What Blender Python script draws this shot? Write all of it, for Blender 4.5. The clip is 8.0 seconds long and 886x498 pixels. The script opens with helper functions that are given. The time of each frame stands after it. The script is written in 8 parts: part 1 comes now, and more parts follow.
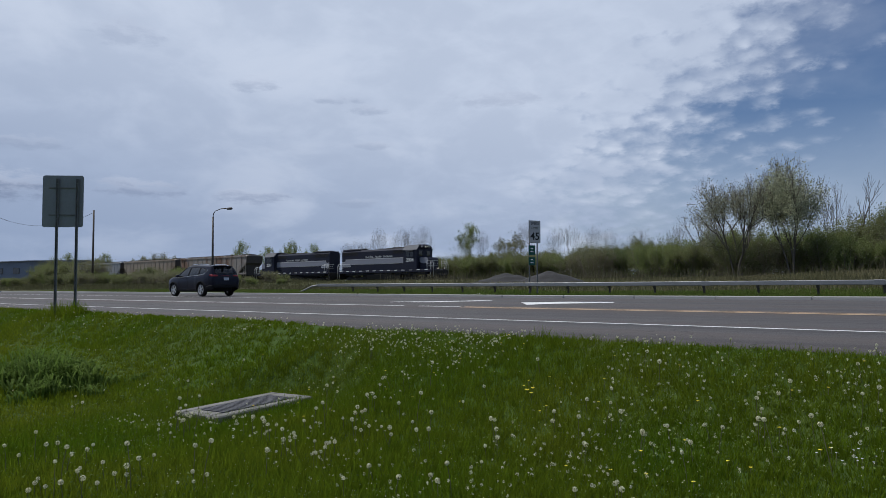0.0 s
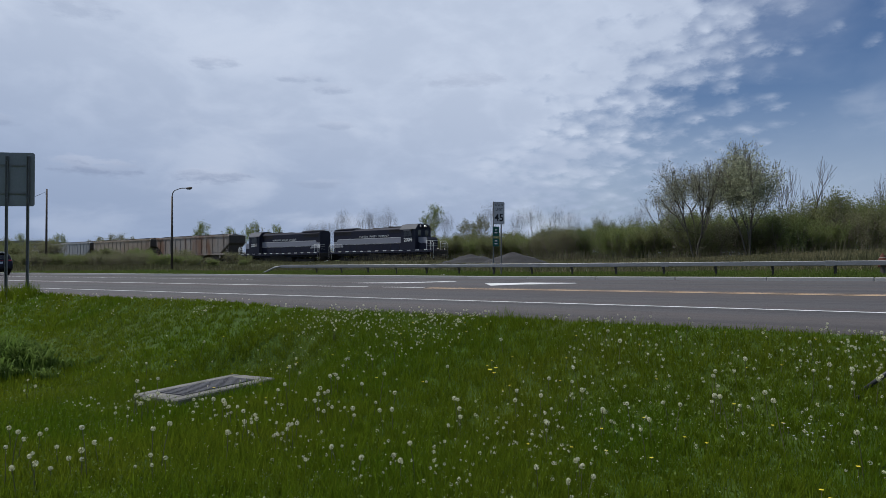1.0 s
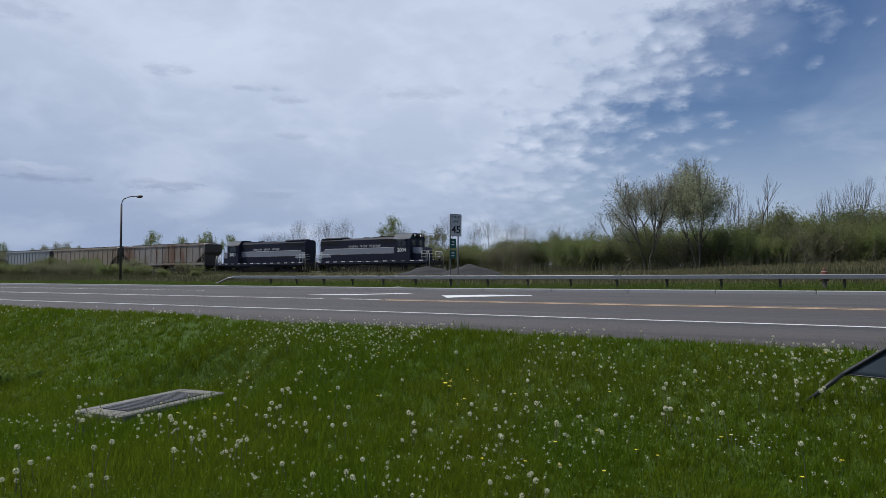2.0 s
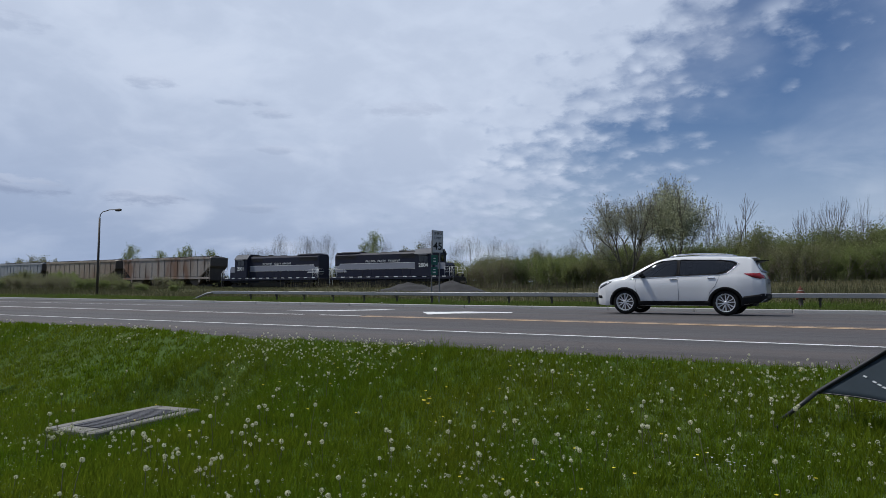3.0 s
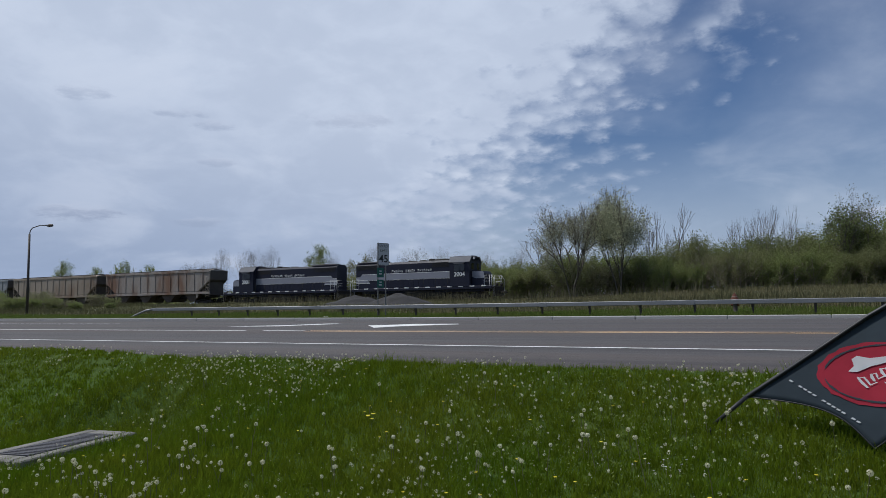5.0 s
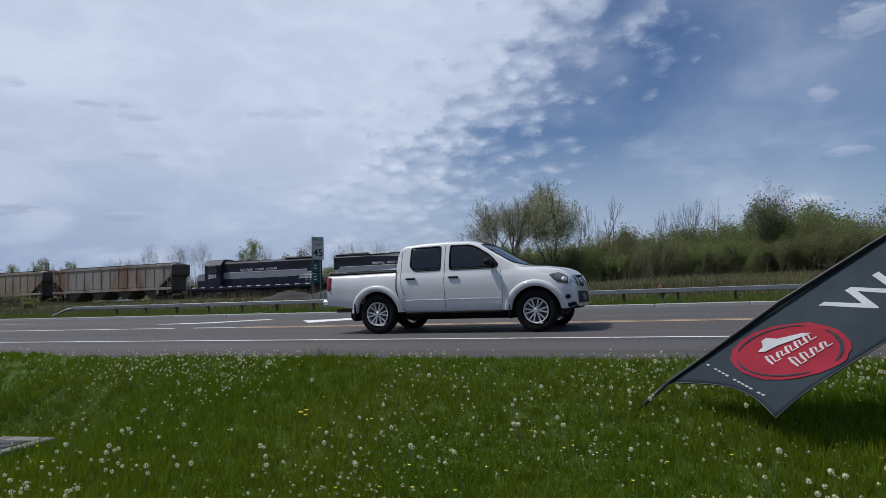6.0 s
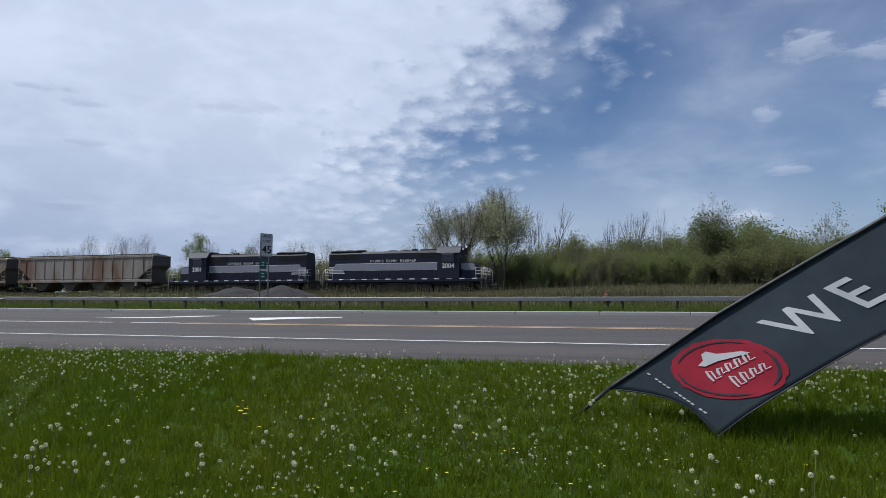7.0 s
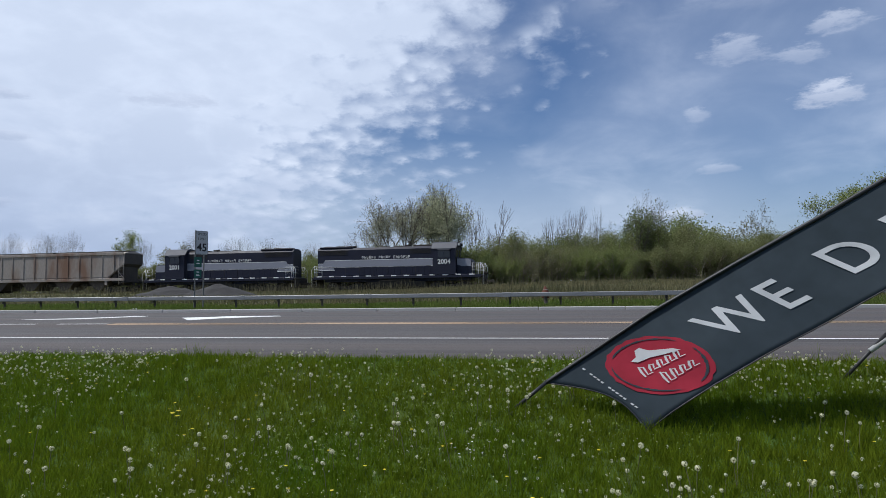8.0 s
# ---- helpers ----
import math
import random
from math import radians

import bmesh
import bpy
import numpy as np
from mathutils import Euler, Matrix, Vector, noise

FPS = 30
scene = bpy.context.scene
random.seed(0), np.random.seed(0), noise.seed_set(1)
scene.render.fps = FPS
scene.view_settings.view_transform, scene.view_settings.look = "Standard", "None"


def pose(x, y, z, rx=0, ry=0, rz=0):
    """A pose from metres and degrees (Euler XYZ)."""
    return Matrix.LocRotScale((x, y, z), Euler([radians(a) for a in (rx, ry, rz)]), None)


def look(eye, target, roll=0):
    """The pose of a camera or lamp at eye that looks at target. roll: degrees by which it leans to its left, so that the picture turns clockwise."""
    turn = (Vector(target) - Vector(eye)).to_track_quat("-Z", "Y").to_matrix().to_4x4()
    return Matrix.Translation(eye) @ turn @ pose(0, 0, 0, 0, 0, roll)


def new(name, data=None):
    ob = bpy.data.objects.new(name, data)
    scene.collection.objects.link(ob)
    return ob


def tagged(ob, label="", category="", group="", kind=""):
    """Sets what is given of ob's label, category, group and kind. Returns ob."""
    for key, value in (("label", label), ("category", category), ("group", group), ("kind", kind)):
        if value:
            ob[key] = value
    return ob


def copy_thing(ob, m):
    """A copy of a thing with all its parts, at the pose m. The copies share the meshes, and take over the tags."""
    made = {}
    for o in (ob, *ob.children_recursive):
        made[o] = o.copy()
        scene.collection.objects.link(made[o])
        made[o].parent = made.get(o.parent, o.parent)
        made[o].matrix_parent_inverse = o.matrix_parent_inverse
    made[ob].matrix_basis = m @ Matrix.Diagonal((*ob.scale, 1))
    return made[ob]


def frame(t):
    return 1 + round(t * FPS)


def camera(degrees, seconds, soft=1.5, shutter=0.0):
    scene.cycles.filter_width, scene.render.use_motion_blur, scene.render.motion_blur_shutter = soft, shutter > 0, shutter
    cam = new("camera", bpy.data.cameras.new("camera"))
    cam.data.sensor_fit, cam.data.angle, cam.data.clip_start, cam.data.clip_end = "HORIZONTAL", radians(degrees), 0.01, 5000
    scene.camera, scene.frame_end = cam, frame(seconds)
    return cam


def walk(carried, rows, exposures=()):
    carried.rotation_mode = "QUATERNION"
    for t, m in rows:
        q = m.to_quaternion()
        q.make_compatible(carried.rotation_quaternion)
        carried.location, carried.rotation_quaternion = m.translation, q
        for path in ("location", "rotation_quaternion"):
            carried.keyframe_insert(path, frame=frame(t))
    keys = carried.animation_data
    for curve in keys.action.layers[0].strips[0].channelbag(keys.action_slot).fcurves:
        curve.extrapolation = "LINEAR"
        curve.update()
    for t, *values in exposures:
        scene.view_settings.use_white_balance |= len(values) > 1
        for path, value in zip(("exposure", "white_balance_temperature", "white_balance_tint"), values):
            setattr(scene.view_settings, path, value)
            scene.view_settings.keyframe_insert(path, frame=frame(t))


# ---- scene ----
# The camera stands on the lawn beside the road and turns slowly to the right.
# World: x along the road, y across it away from the camera, z = 0 at the near edge line.
cam = camera(66.56, 8.0, 0.8)
EYES = [  # seconds, eye, heading to the right of +y, upward tilt, lean to the right
    (0.0, -0.000, 0.000, 0.636, -39.031, 2.995, 0.469),
    (0.5, -0.017, -0.012, 0.629, -37.561, 2.560, 0.194),
    (1.0, -0.012, 0.028, 0.630, -36.030, 1.378, 0.468),
    (1.5, -0.022, 0.050, 0.642, -33.993, 1.617, 0.526),
    (1.7, -0.020, 0.054, 0.642, -33.262, 1.979, 0.331),
    (2.8, 0.003, 0.068, 0.644, -30.998, 3.203, 0.036),
    (3.0, 0.007, 0.068, 0.644, -30.870, 3.727, -0.180),
    (3.5, 0.017, 0.063, 0.646, -30.770, 3.660, 0.403),
    (4.0, 0.026, 0.074, 0.662, -29.339, 4.156, 1.070),
    (4.2, 0.033, 0.074, 0.662, -28.838, 4.402, 1.192),
    (5.3, 0.074, 0.077, 0.664, -24.922, 4.522, 0.955),
    (5.5, 0.082, 0.077, 0.664, -23.747, 4.291, 1.172),
    (6.0, 0.111, 0.075, 0.671, -20.983, 3.950, 1.876),
    (6.5, 0.118, 0.086, 0.663, -19.002, 3.615, 0.731),
    (7.0, 0.132, 0.088, 0.661, -16.864, 4.092, 0.096),
    (7.5, 0.146, 0.097, 0.662, -14.249, 3.768, 0.266),
    (8.0, 0.168, 0.094, 0.657, -11.892, 3.795, 0.708),
]


def eye_pose(x, y, z, heading, tilt, lean):
    h, p = radians(heading), radians(tilt)
    way = Vector((math.sin(h) * math.cos(p), math.cos(h) * math.cos(p), math.sin(p)))
    eye = Vector((x, y, z))
    return look(eye, eye + way, -lean)


# the picture brightens a little as the darker sky comes in
walk(cam, [(row[0], eye_pose(*row[1:])) for row in EYES], [(0.0, -0.16, 6130, 9.0), (1.0, -0.15, 6130, 9.0), (1.5, -0.07, 6130, 9.0), (4.0, -0.11, 6130, 9.0), (5.5, -0.15, 6130, 9.0), (6.0, -0.08, 6130, 9.0), (7.0, 0.06, 6130, 9.0), (8.0, 0.18, 6130, 9.0)])

# ---- sky and sun ----
SUN_HEIGHT, SUN_HEADING = 61.0, -112.0  # degrees; the sun stands high on the left, a little behind the camera


def make_world():
    w = bpy.data.worlds.new("sky")
    scene.world = w
    w.use_nodes = True
    nt = w.node_tree
    nt.nodes.clear()
    N, L = nt.nodes.new, nt.links.new

    def math_node(op, a, b=None, c=None, clamp=False):
        n = N("ShaderNodeMath")
        n.operation, n.use_clamp = op, clamp
        for k, v in enumerate((a, b, c)):
            if v is None:
                continue
            if isinstance(v, (int, float)):
                n.inputs[k].default_value = v
            else:
                L(v, n.inputs[k])
        return n.outputs[0]

    def smooth(v, lo, hi):
        n = N("ShaderNodeMapRange")
        n.interpolation_type = "SMOOTHSTEP"
        n.inputs[1].default_value, n.inputs[2].default_value = lo, hi
        L(v, n.inputs[0])
        return n.outputs[0]

    def mix(f, a, b):
        n = N("ShaderNodeMix")
        n.data_type = "RGBA"
        for k, v in ((0, f), (6, a), (7, b)):
            if isinstance(v, (int, float)):
                n.inputs[k].default_value = v
            elif isinstance(v, tuple):
                n.inputs[k].default_value = (*v, 1)
            else:
                L(v, n.inputs[k])
        return n.outputs[2]

    def fractal(vec, scale, detail, rough=0.55, distortion=0.0):
        n = N("ShaderNodeTexNoise")
        n.inputs["Scale"].default_value, n.inputs["Detail"].default_value = scale, detail
        n.inputs["Roughness"].default_value, n.inputs["Distortion"].default_value = rough, distortion
        L(vec, n.inputs["Vector"])
        return n.outputs["Fac"]

    sky = N("ShaderNodeTexSky")
    sky.sky_type, sky.sun_disc = "NISHITA", False
    sky.sun_elevation, sky.sun_rotation = radians(SUN_HEIGHT), radians(SUN_HEADING)
    sky.air_density, sky.dust_density, sky.ozone_density = 1.0, 1.2, 1.0
    dim = N("ShaderNodeVectorMath")
    dim.operation = "SCALE"
    dim.inputs["Scale"].default_value = 0.068
    L(sky.outputs[0], dim.inputs[0])
    # air beyond the haze, a little deeper than the model's
    deep = N("ShaderNodeVectorMath")
    deep.operation = "MULTIPLY"
    deep.inputs[1].default_value = (0.78, 0.93, 1.12)
    L(dim.outputs[0], deep.inputs[0])
    clear = deep.outputs[0]

    geo = N("ShaderNodeTexCoord")
    sep = N("ShaderNodeSeparateXYZ")
    L(geo.outputs["Generated"], sep.inputs[0])
    x, y, z = sep.outputs
    azim = math_node("MULTIPLY", math_node("ARCTAN2", x, y), 57.2958)
    elev = math_node("MULTIPLY", math_node("ARCSINE", z), 57.2958)
    # a flat cloud layer: the direction spread on a plane overhead
    up = math_node("ADD", math_node("MAXIMUM", z, 0.0), 0.32)
    flat = N("ShaderNodeCombineXYZ")
    L(math_node("DIVIDE", x, up), flat.inputs[0])
    L(math_node("DIVIDE", y, up), flat.inputs[1])
    lay = flat.outputs[0]
    big = fractal(lay, 1.3, 3, 0.5, 0.3)
    mid = fractal(lay, 3.6, 6, 0.52, 0.4)
    small = fractal(lay, 13.0, 5, 0.55, 0.3)
    tiny = fractal(lay, 34.0, 4, 0.6, 0.2)
    # the sheet breaks up into small rounded cells
    cells = N("ShaderNodeTexVoronoi")
    cells.feature = "SMOOTH_F1"
    cells.inputs["Scale"].default_value, cells.inputs["Smoothness"].default_value = 17.0, 0.7
    warp = N("ShaderNodeVectorMath")
    warp.operation = "ADD"
    shift = N("ShaderNodeCombineXYZ")
    L(math_node("MULTIPLY", small, 0.07), shift.inputs[0])
    L(math_node("MULTIPLY", tiny, 0.05), shift.inputs[1])
    L(lay, warp.inputs[0])
    L(shift.outputs[0], warp.inputs[1])
    L(warp.outputs[0], cells.inputs["Vector"])
    rag = math_node("ADD", math_node("MULTIPLY", math_node("SUBTRACT", mid, 0.5), 26.0), math_node("MULTIPLY", math_node("SUBTRACT", small, 0.5), 13.0))
    rag = math_node("ADD", rag, math_node("MULTIPLY", math_node("SUBTRACT", tiny, 0.5), 9.0))
    rag = math_node("ADD", rag, math_node("MULTIPLY", math_node("SUBTRACT", cells.outputs["Distance"], 0.42), 15.0))
    # the broken edge of the cloud sheet leans from lower left to upper right
    edge = math_node("SUBTRACT", azim, math_node("ADD", -20.6, math_node("MULTIPLY", math_node("SUBTRACT", elev, 10.4), 0.95)))
    opening = smooth(math_node("ADD", edge, rag), -9.0, 10.0)
    behind = smooth(math_node("ABSOLUTE", azim), 95.0, 130.0)
    opening = math_node("MAXIMUM", opening, math_node("MULTIPLY", behind, 0.6))
    veil = math_node("MULTIPLY", smooth(math_node("ADD", math_node("MULTIPLY", big, 0.6), math_node("MULTIPLY", mid, 0.4)), 0.42, 0.70), 0.55)
    # a milky veil to the right of the blue gap, ending above the skyline in the far right
    slant = math_node("SUBTRACT", azim, math_node("ADD", -18.0, math_node("MULTIPLY", elev, 0.9)))
    bottom = math_node("SUBTRACT", azim, math_node("ADD", -11.0, math_node("MULTIPLY", elev, 3.8)))
    milky = math_node("MULTIPLY", smooth(slant, -1.0, 9.0), math_node("SUBTRACT", 1.0, smooth(bottom, -6.0, 6.0)))
    milky = math_node("MULTIPLY", milky, math_node("ADD", 0.07, math_node("MULTIPLY", mid, 0.26)))
    veil = math_node("ADD", math_node("MULTIPLY", veil, 0.5), milky)
    haze = math_node("MULTIPLY", math_node("SUBTRACT", 1.0, smooth(elev, 1.0, 15.0)), math_node("SUBTRACT", 0.72, math_node("MULTIPLY", smooth(azim, 6.0, 16.0), 0.36)))
    thin = math_node("MAXIMUM", veil, haze)
    cover = math_node("SUBTRACT", 1.0, math_node("MULTIPLY", opening, math_node("SUBTRACT", 1.0, thin)))
    # greys within the sheet: brighter high up, blue-grey low on the left
    lit = smooth(math_node("ADD", elev, math_node("MULTIPLY", math_node("SUBTRACT", azim, -40.0), 0.15)), -4.0, 20.0)
    body = mix(lit, (0.33, 0.41, 0.55), (0.635, 0.70, 0.79))
    shade = smooth(math_node("ADD", math_node("MULTIPLY", mid, 0.75), math_node("MULTIPLY", small, 0.25)), 0.60, 0.40)
    body = mix(math_node("MULTIPLY", shade, 0.22), body, (0.31, 0.375, 0.49))
    white = smooth(math_node("ADD", math_node("MULTIPLY", big, 0.5), math_node("MULTIPLY", mid, 0.5)), 0.48, 0.66)
    body = mix(math_node("MULTIPLY", math_node("MULTIPLY", white, 0.55), math_node("ADD", 0.35, math_node("MULTIPLY", smooth(azim, -60.0, -35.0), 0.65))), body, (0.80, 0.84, 0.89))
    # small fair-weather clouds: a low row on the left, loose puffs on the right
    sheet_ = N("ShaderNodeCombineXYZ")
    L(math_node("MULTIPLY", azim, 0.13), sheet_.inputs[0])
    L(math_node("MULTIPLY", elev, 0.40), sheet_.inputs[1])
    lump = math_node("ADD", math_node("MULTIPLY", fractal(sheet_.outputs[0], 1.0, 1, 0.4), 0.8), math_node("MULTIPLY", fractal(sheet_.outputs[0], 5.0, 5, 0.6), 0.2))
    right_puffs = math_node("MULTIPLY", math_node("MULTIPLY", smooth(azim, -1.0, 6.0), smooth(elev, 20.0, 26.0)), math_node("SUBTRACT", 1.0, behind))
    puff_at = math_node("MULTIPLY", smooth(lump, 0.50, 0.70), right_puffs)
    under = smooth(lump, 0.58, 0.70)
    puff_col = mix(math_node("MULTIPLY", under, 0.5), (0.78, 0.82, 0.87), (0.42, 0.47, 0.57))
    out = mix(math_node("MULTIPLY", puff_at, 0.65), mix(cover, clear, body), puff_col)
    # single small cumulus: pale rounded tops over flat grey bases
    frill = math_node("MULTIPLY", math_node("SUBTRACT", fractal(sheet_.outputs[0], 3.5, 7, 0.65), 0.47), 4.2)
    for ca, ce, wa, we, amount, base_col in ((-72.5, 7.2, 4.0, 1.5, 0.75, (0.24, 0.29, 0.40)), (-63.3, 7.5, 3.6, 1.0, 0.65, (0.29, 0.345, 0.46)), (-54.9, 7.2, 3.4, 0.9, 0.6, (0.29, 0.345, 0.46)),
                                             (-46.0, 6.8, 2.2, 0.6, 0.35, (0.33, 0.39, 0.50)), (10.6, 9.45, 1.7, 0.55, 0.28, (0.50, 0.55, 0.64)), (12.1, 18.2, 2.6, 1.4, 0.32, (0.50, 0.55, 0.64)), (19.2, 19.0, 2.4, 1.0, 0.42, (0.50, 0.55, 0.64)), (16.8, 17.2, 2.0, 0.9, 0.34, (0.50, 0.55, 0.64)), (18.4, 14.1, 2.6, 1.3, 0.65, (0.50, 0.55, 0.64)), (9.1, 13.8, 1.0, 0.8, 0.3, (0.52, 0.57, 0.66)), (7.6, 6.0, 2.0, 0.8, 0.45, (0.46, 0.50, 0.58)), (-82.0, 8.6, 4.5, 1.4, 0.7, (0.26, 0.31, 0.42)),
                                             (-64.5, 19.0, 3.0, 1.3, 0.40, (0.36, 0.42, 0.53)), (-54.8, 16.1, 2.0, 0.8, 0.42, (0.34, 0.40, 0.51)), (-48.0, 15.3, 2.4, 0.5, 0.45, (0.34, 0.40, 0.51)), (-45.2, 14.5, 1.8, 0.6, 0.45, (0.34, 0.40, 0.51)), (-44.9, 11.6, 1.6, 0.5, 0.40, (0.36, 0.42, 0.53)), (-34.0, 15.4, 4.0, 1.0, 0.40, (0.40, 0.45, 0.55)), (-71.5, 10.4, 3.4, 0.7, 0.40, (0.30, 0.36, 0.47))):
        ua = math_node("DIVIDE", math_node("SUBTRACT", azim, ca), wa)
        ue = math_node("DIVIDE", math_node("SUBTRACT", elev, ce), we)
        flat_base = math_node("MULTIPLY", math_node("MINIMUM", ue, 0.0), 0.9)
        rr = math_node("ADD", math_node("ADD", math_node("MULTIPLY", ua, ua), math_node("MULTIPLY", ue, ue)), math_node("MULTIPLY", flat_base, flat_base))
        here = smooth(math_node("ADD", rr, frill), 1.25, 0.0)
        tone = mix(smooth(math_node("ADD", ue, math_node("MULTIPLY", frill, 0.5)), -0.3, 0.8), base_col, (0.58, 0.63, 0.72) if ca < 0 else (0.80, 0.83, 0.88))
        out = mix(math_node("MULTIPLY", here, amount), out, tone)
    cool = N("ShaderNodeVectorMath")
    cool.operation = "MULTIPLY"
    cool.inputs[1].default_value = (1.0, 0.99, 1.03)
    L(out, cool.inputs[0])
    bg = N("ShaderNodeBackground")
    L(cool.outputs[0], bg.inputs[0])
    bg.inputs[1].default_value = 1.0
    L(bg.outputs[0], N("ShaderNodeOutputWorld").inputs[0])


make_world()
sun = new("sun", bpy.data.lights.new("sun", "SUN"))
sun.data.energy, sun.data.angle, sun.data.color = 3.6, radians(3.0), (1.0, 0.95, 0.87)
sh, sp = radians(SUN_HEADING), radians(SUN_HEIGHT)
sun.matrix_world = look((0, 0, 40), Vector((0, 0, 40)) - Vector((math.sin(sh) * math.cos(sp), math.cos(sh) * math.cos(sp), math.sin(sp))))

# ---- materials ----


def mat(name, base, rough=0.8, metal=0.0, tint=None, amount=0.5, scale=3.0, fine=40.0, fine_amount=0.15, bump=0.0, bump_scale=60.0, spec=0.4,
        stain=None, stain_scale=1.0, stain_cut=(0.55, 0.7), coat=0.0, stretch=(1, 1, 1), per_object=0.0, per_island=0.0, sub=0.0, vary_rough=0.1):
    """A surface: a base colour with a second tint in large patches, fine grain, optional stains and relief."""
    m = bpy.data.materials.new(name)
    m.use_nodes = True
    nt = m.node_tree
    N, L = nt.nodes.new, nt.links.new
    b = nt.nodes["Principled BSDF"]
    co = N("ShaderNodeTexCoord")
    mp = N("ShaderNodeMapping")
    mp.inputs["Scale"].default_value = stretch
    L(co.outputs["Object"], mp.inputs[0])

    def noise_tex(sc, detail=4):
        n = N("ShaderNodeTexNoise")
        n.inputs["Scale"].default_value, n.inputs["Detail"].default_value = sc, detail
        L(mp.outputs[0], n.inputs["Vector"])
        return n.outputs["Fac"]

    def ramp(v, lo, hi):
        n = N("ShaderNodeMapRange")
        n.inputs[1].default_value, n.inputs[2].default_value = lo, hi
        L(v, n.inputs[0])
        return n.outputs[0]

    def times(v, k):
        n = N("ShaderNodeMath")
        n.operation = "MULTIPLY"
        L(v, n.inputs[0])
        n.inputs[1].default_value = k
        return n.outputs[0]

    def mixc(f, a, c, blend="MIX"):
        n = N("ShaderNodeMix")
        n.data_type, n.blend_type = "RGBA", blend
        L(f, n.inputs[0])
        for k, v in ((6, a), (7, c)):
            if isinstance(v, tuple):
                n.inputs[k].default_value = (*v[:3], 1)
            else:
                L(v, n.inputs[k])
        return n.outputs[2]

    tint = tint or tuple(c * 0.7 for c in base)
    col = mixc(times(ramp(noise_tex(scale), 0.3, 0.7), amount), base, tint)
    col = mixc(times(ramp(noise_tex(fine, 6), 0.35, 0.65), fine_amount), col, tuple(c * 0.45 for c in base))
    if stain:
        col = mixc(ramp(noise_tex(stain_scale, 5), *stain_cut), col, stain)
    for k, socket in ((per_object, "Random"), (per_island, "Random Per Island")):
        if k:
            src = N("ShaderNodeObjectInfo") if socket == "Random" else N("ShaderNodeNewGeometry")
            col = mixc(times(src.outputs[socket], k), col, tuple(c * 0.35 for c in tint))
    L(col, b.inputs["Base Color"])
    r = N("ShaderNodeMapRange")
    r.inputs[3].default_value, r.inputs[4].default_value = max(0.02, rough - vary_rough), min(1, rough + vary_rough)
    L(noise_tex(scale * 2.3), r.inputs[0])
    L(r.outputs[0], b.inputs["Roughness"])
    b.inputs["Metallic"].default_value, b.inputs["Specular IOR Level"].default_value = metal, spec
    b.inputs["Coat Weight"].default_value, b.inputs["Coat Roughness"].default_value = coat, 0.06
    if sub:
        b.inputs["Subsurface Weight"].default_value = sub
        b.inputs["Subsurface Radius"].default_value = (0.01, 0.02, 0.005)
    if bump:
        bn = N("ShaderNodeBump")
        bn.inputs["Strength"].default_value, bn.inputs["Distance"].default_value = bump, 0.02
        L(noise_tex(bump_scale, 6), bn.inputs["Height"])
        L(bn.outputs[0], b.inputs["Normal"])
    return m


def glow(name, colour, strength):
    m = bpy.data.materials.new(name)
    m.use_nodes = True
    b = m.node_tree.nodes["Principled BSDF"]
    b.inputs["Base Color"].default_value = (*colour, 1)
    b.inputs["Emission Color"].default_value, b.inputs["Emission Strength"].default_value = (*colour, 1), strength
    return m


def glass(name, tint, see=0.35):
    """Tinted pane: clear glass that lets part of the light through, with a glossy face."""
    m = bpy.data.materials.new(name)
    m.use_nodes = True
    nt = m.node_tree
    N, L = nt.nodes.new, nt.links.new
    nt.nodes.clear()
    clear, gloss, mixer, fres = N("ShaderNodeBsdfTransparent"), N("ShaderNodeBsdfGlossy"), N("ShaderNodeMixShader"), N("ShaderNodeFresnel")
    clear.inputs[0].default_value = (tint[0] * see, tint[1] * see, tint[2] * see, 1)
    gloss.inputs["Roughness"].default_value = 0.03
    fres.inputs[0].default_value = 1.75
    L(fres.outputs[0], mixer.inputs[0])
    L(clear.outputs[0], mixer.inputs[1])
    L(gloss.outputs[0], mixer.inputs[2])
    L(mixer.outputs[0], N("ShaderNodeOutputMaterial").inputs[0])
    return m


ASPHALT = mat("asphalt", (0.080, 0.074, 0.074), 0.85, tint=(0.062, 0.057, 0.057), amount=0.8, scale=0.35, fine=60, fine_amount=0.35, bump=0.35, bump_scale=90,
              stain=(0.058, 0.056, 0.057), stain_scale=0.22, stain_cut=(0.56, 0.75), stretch=(0.25, 1, 1))


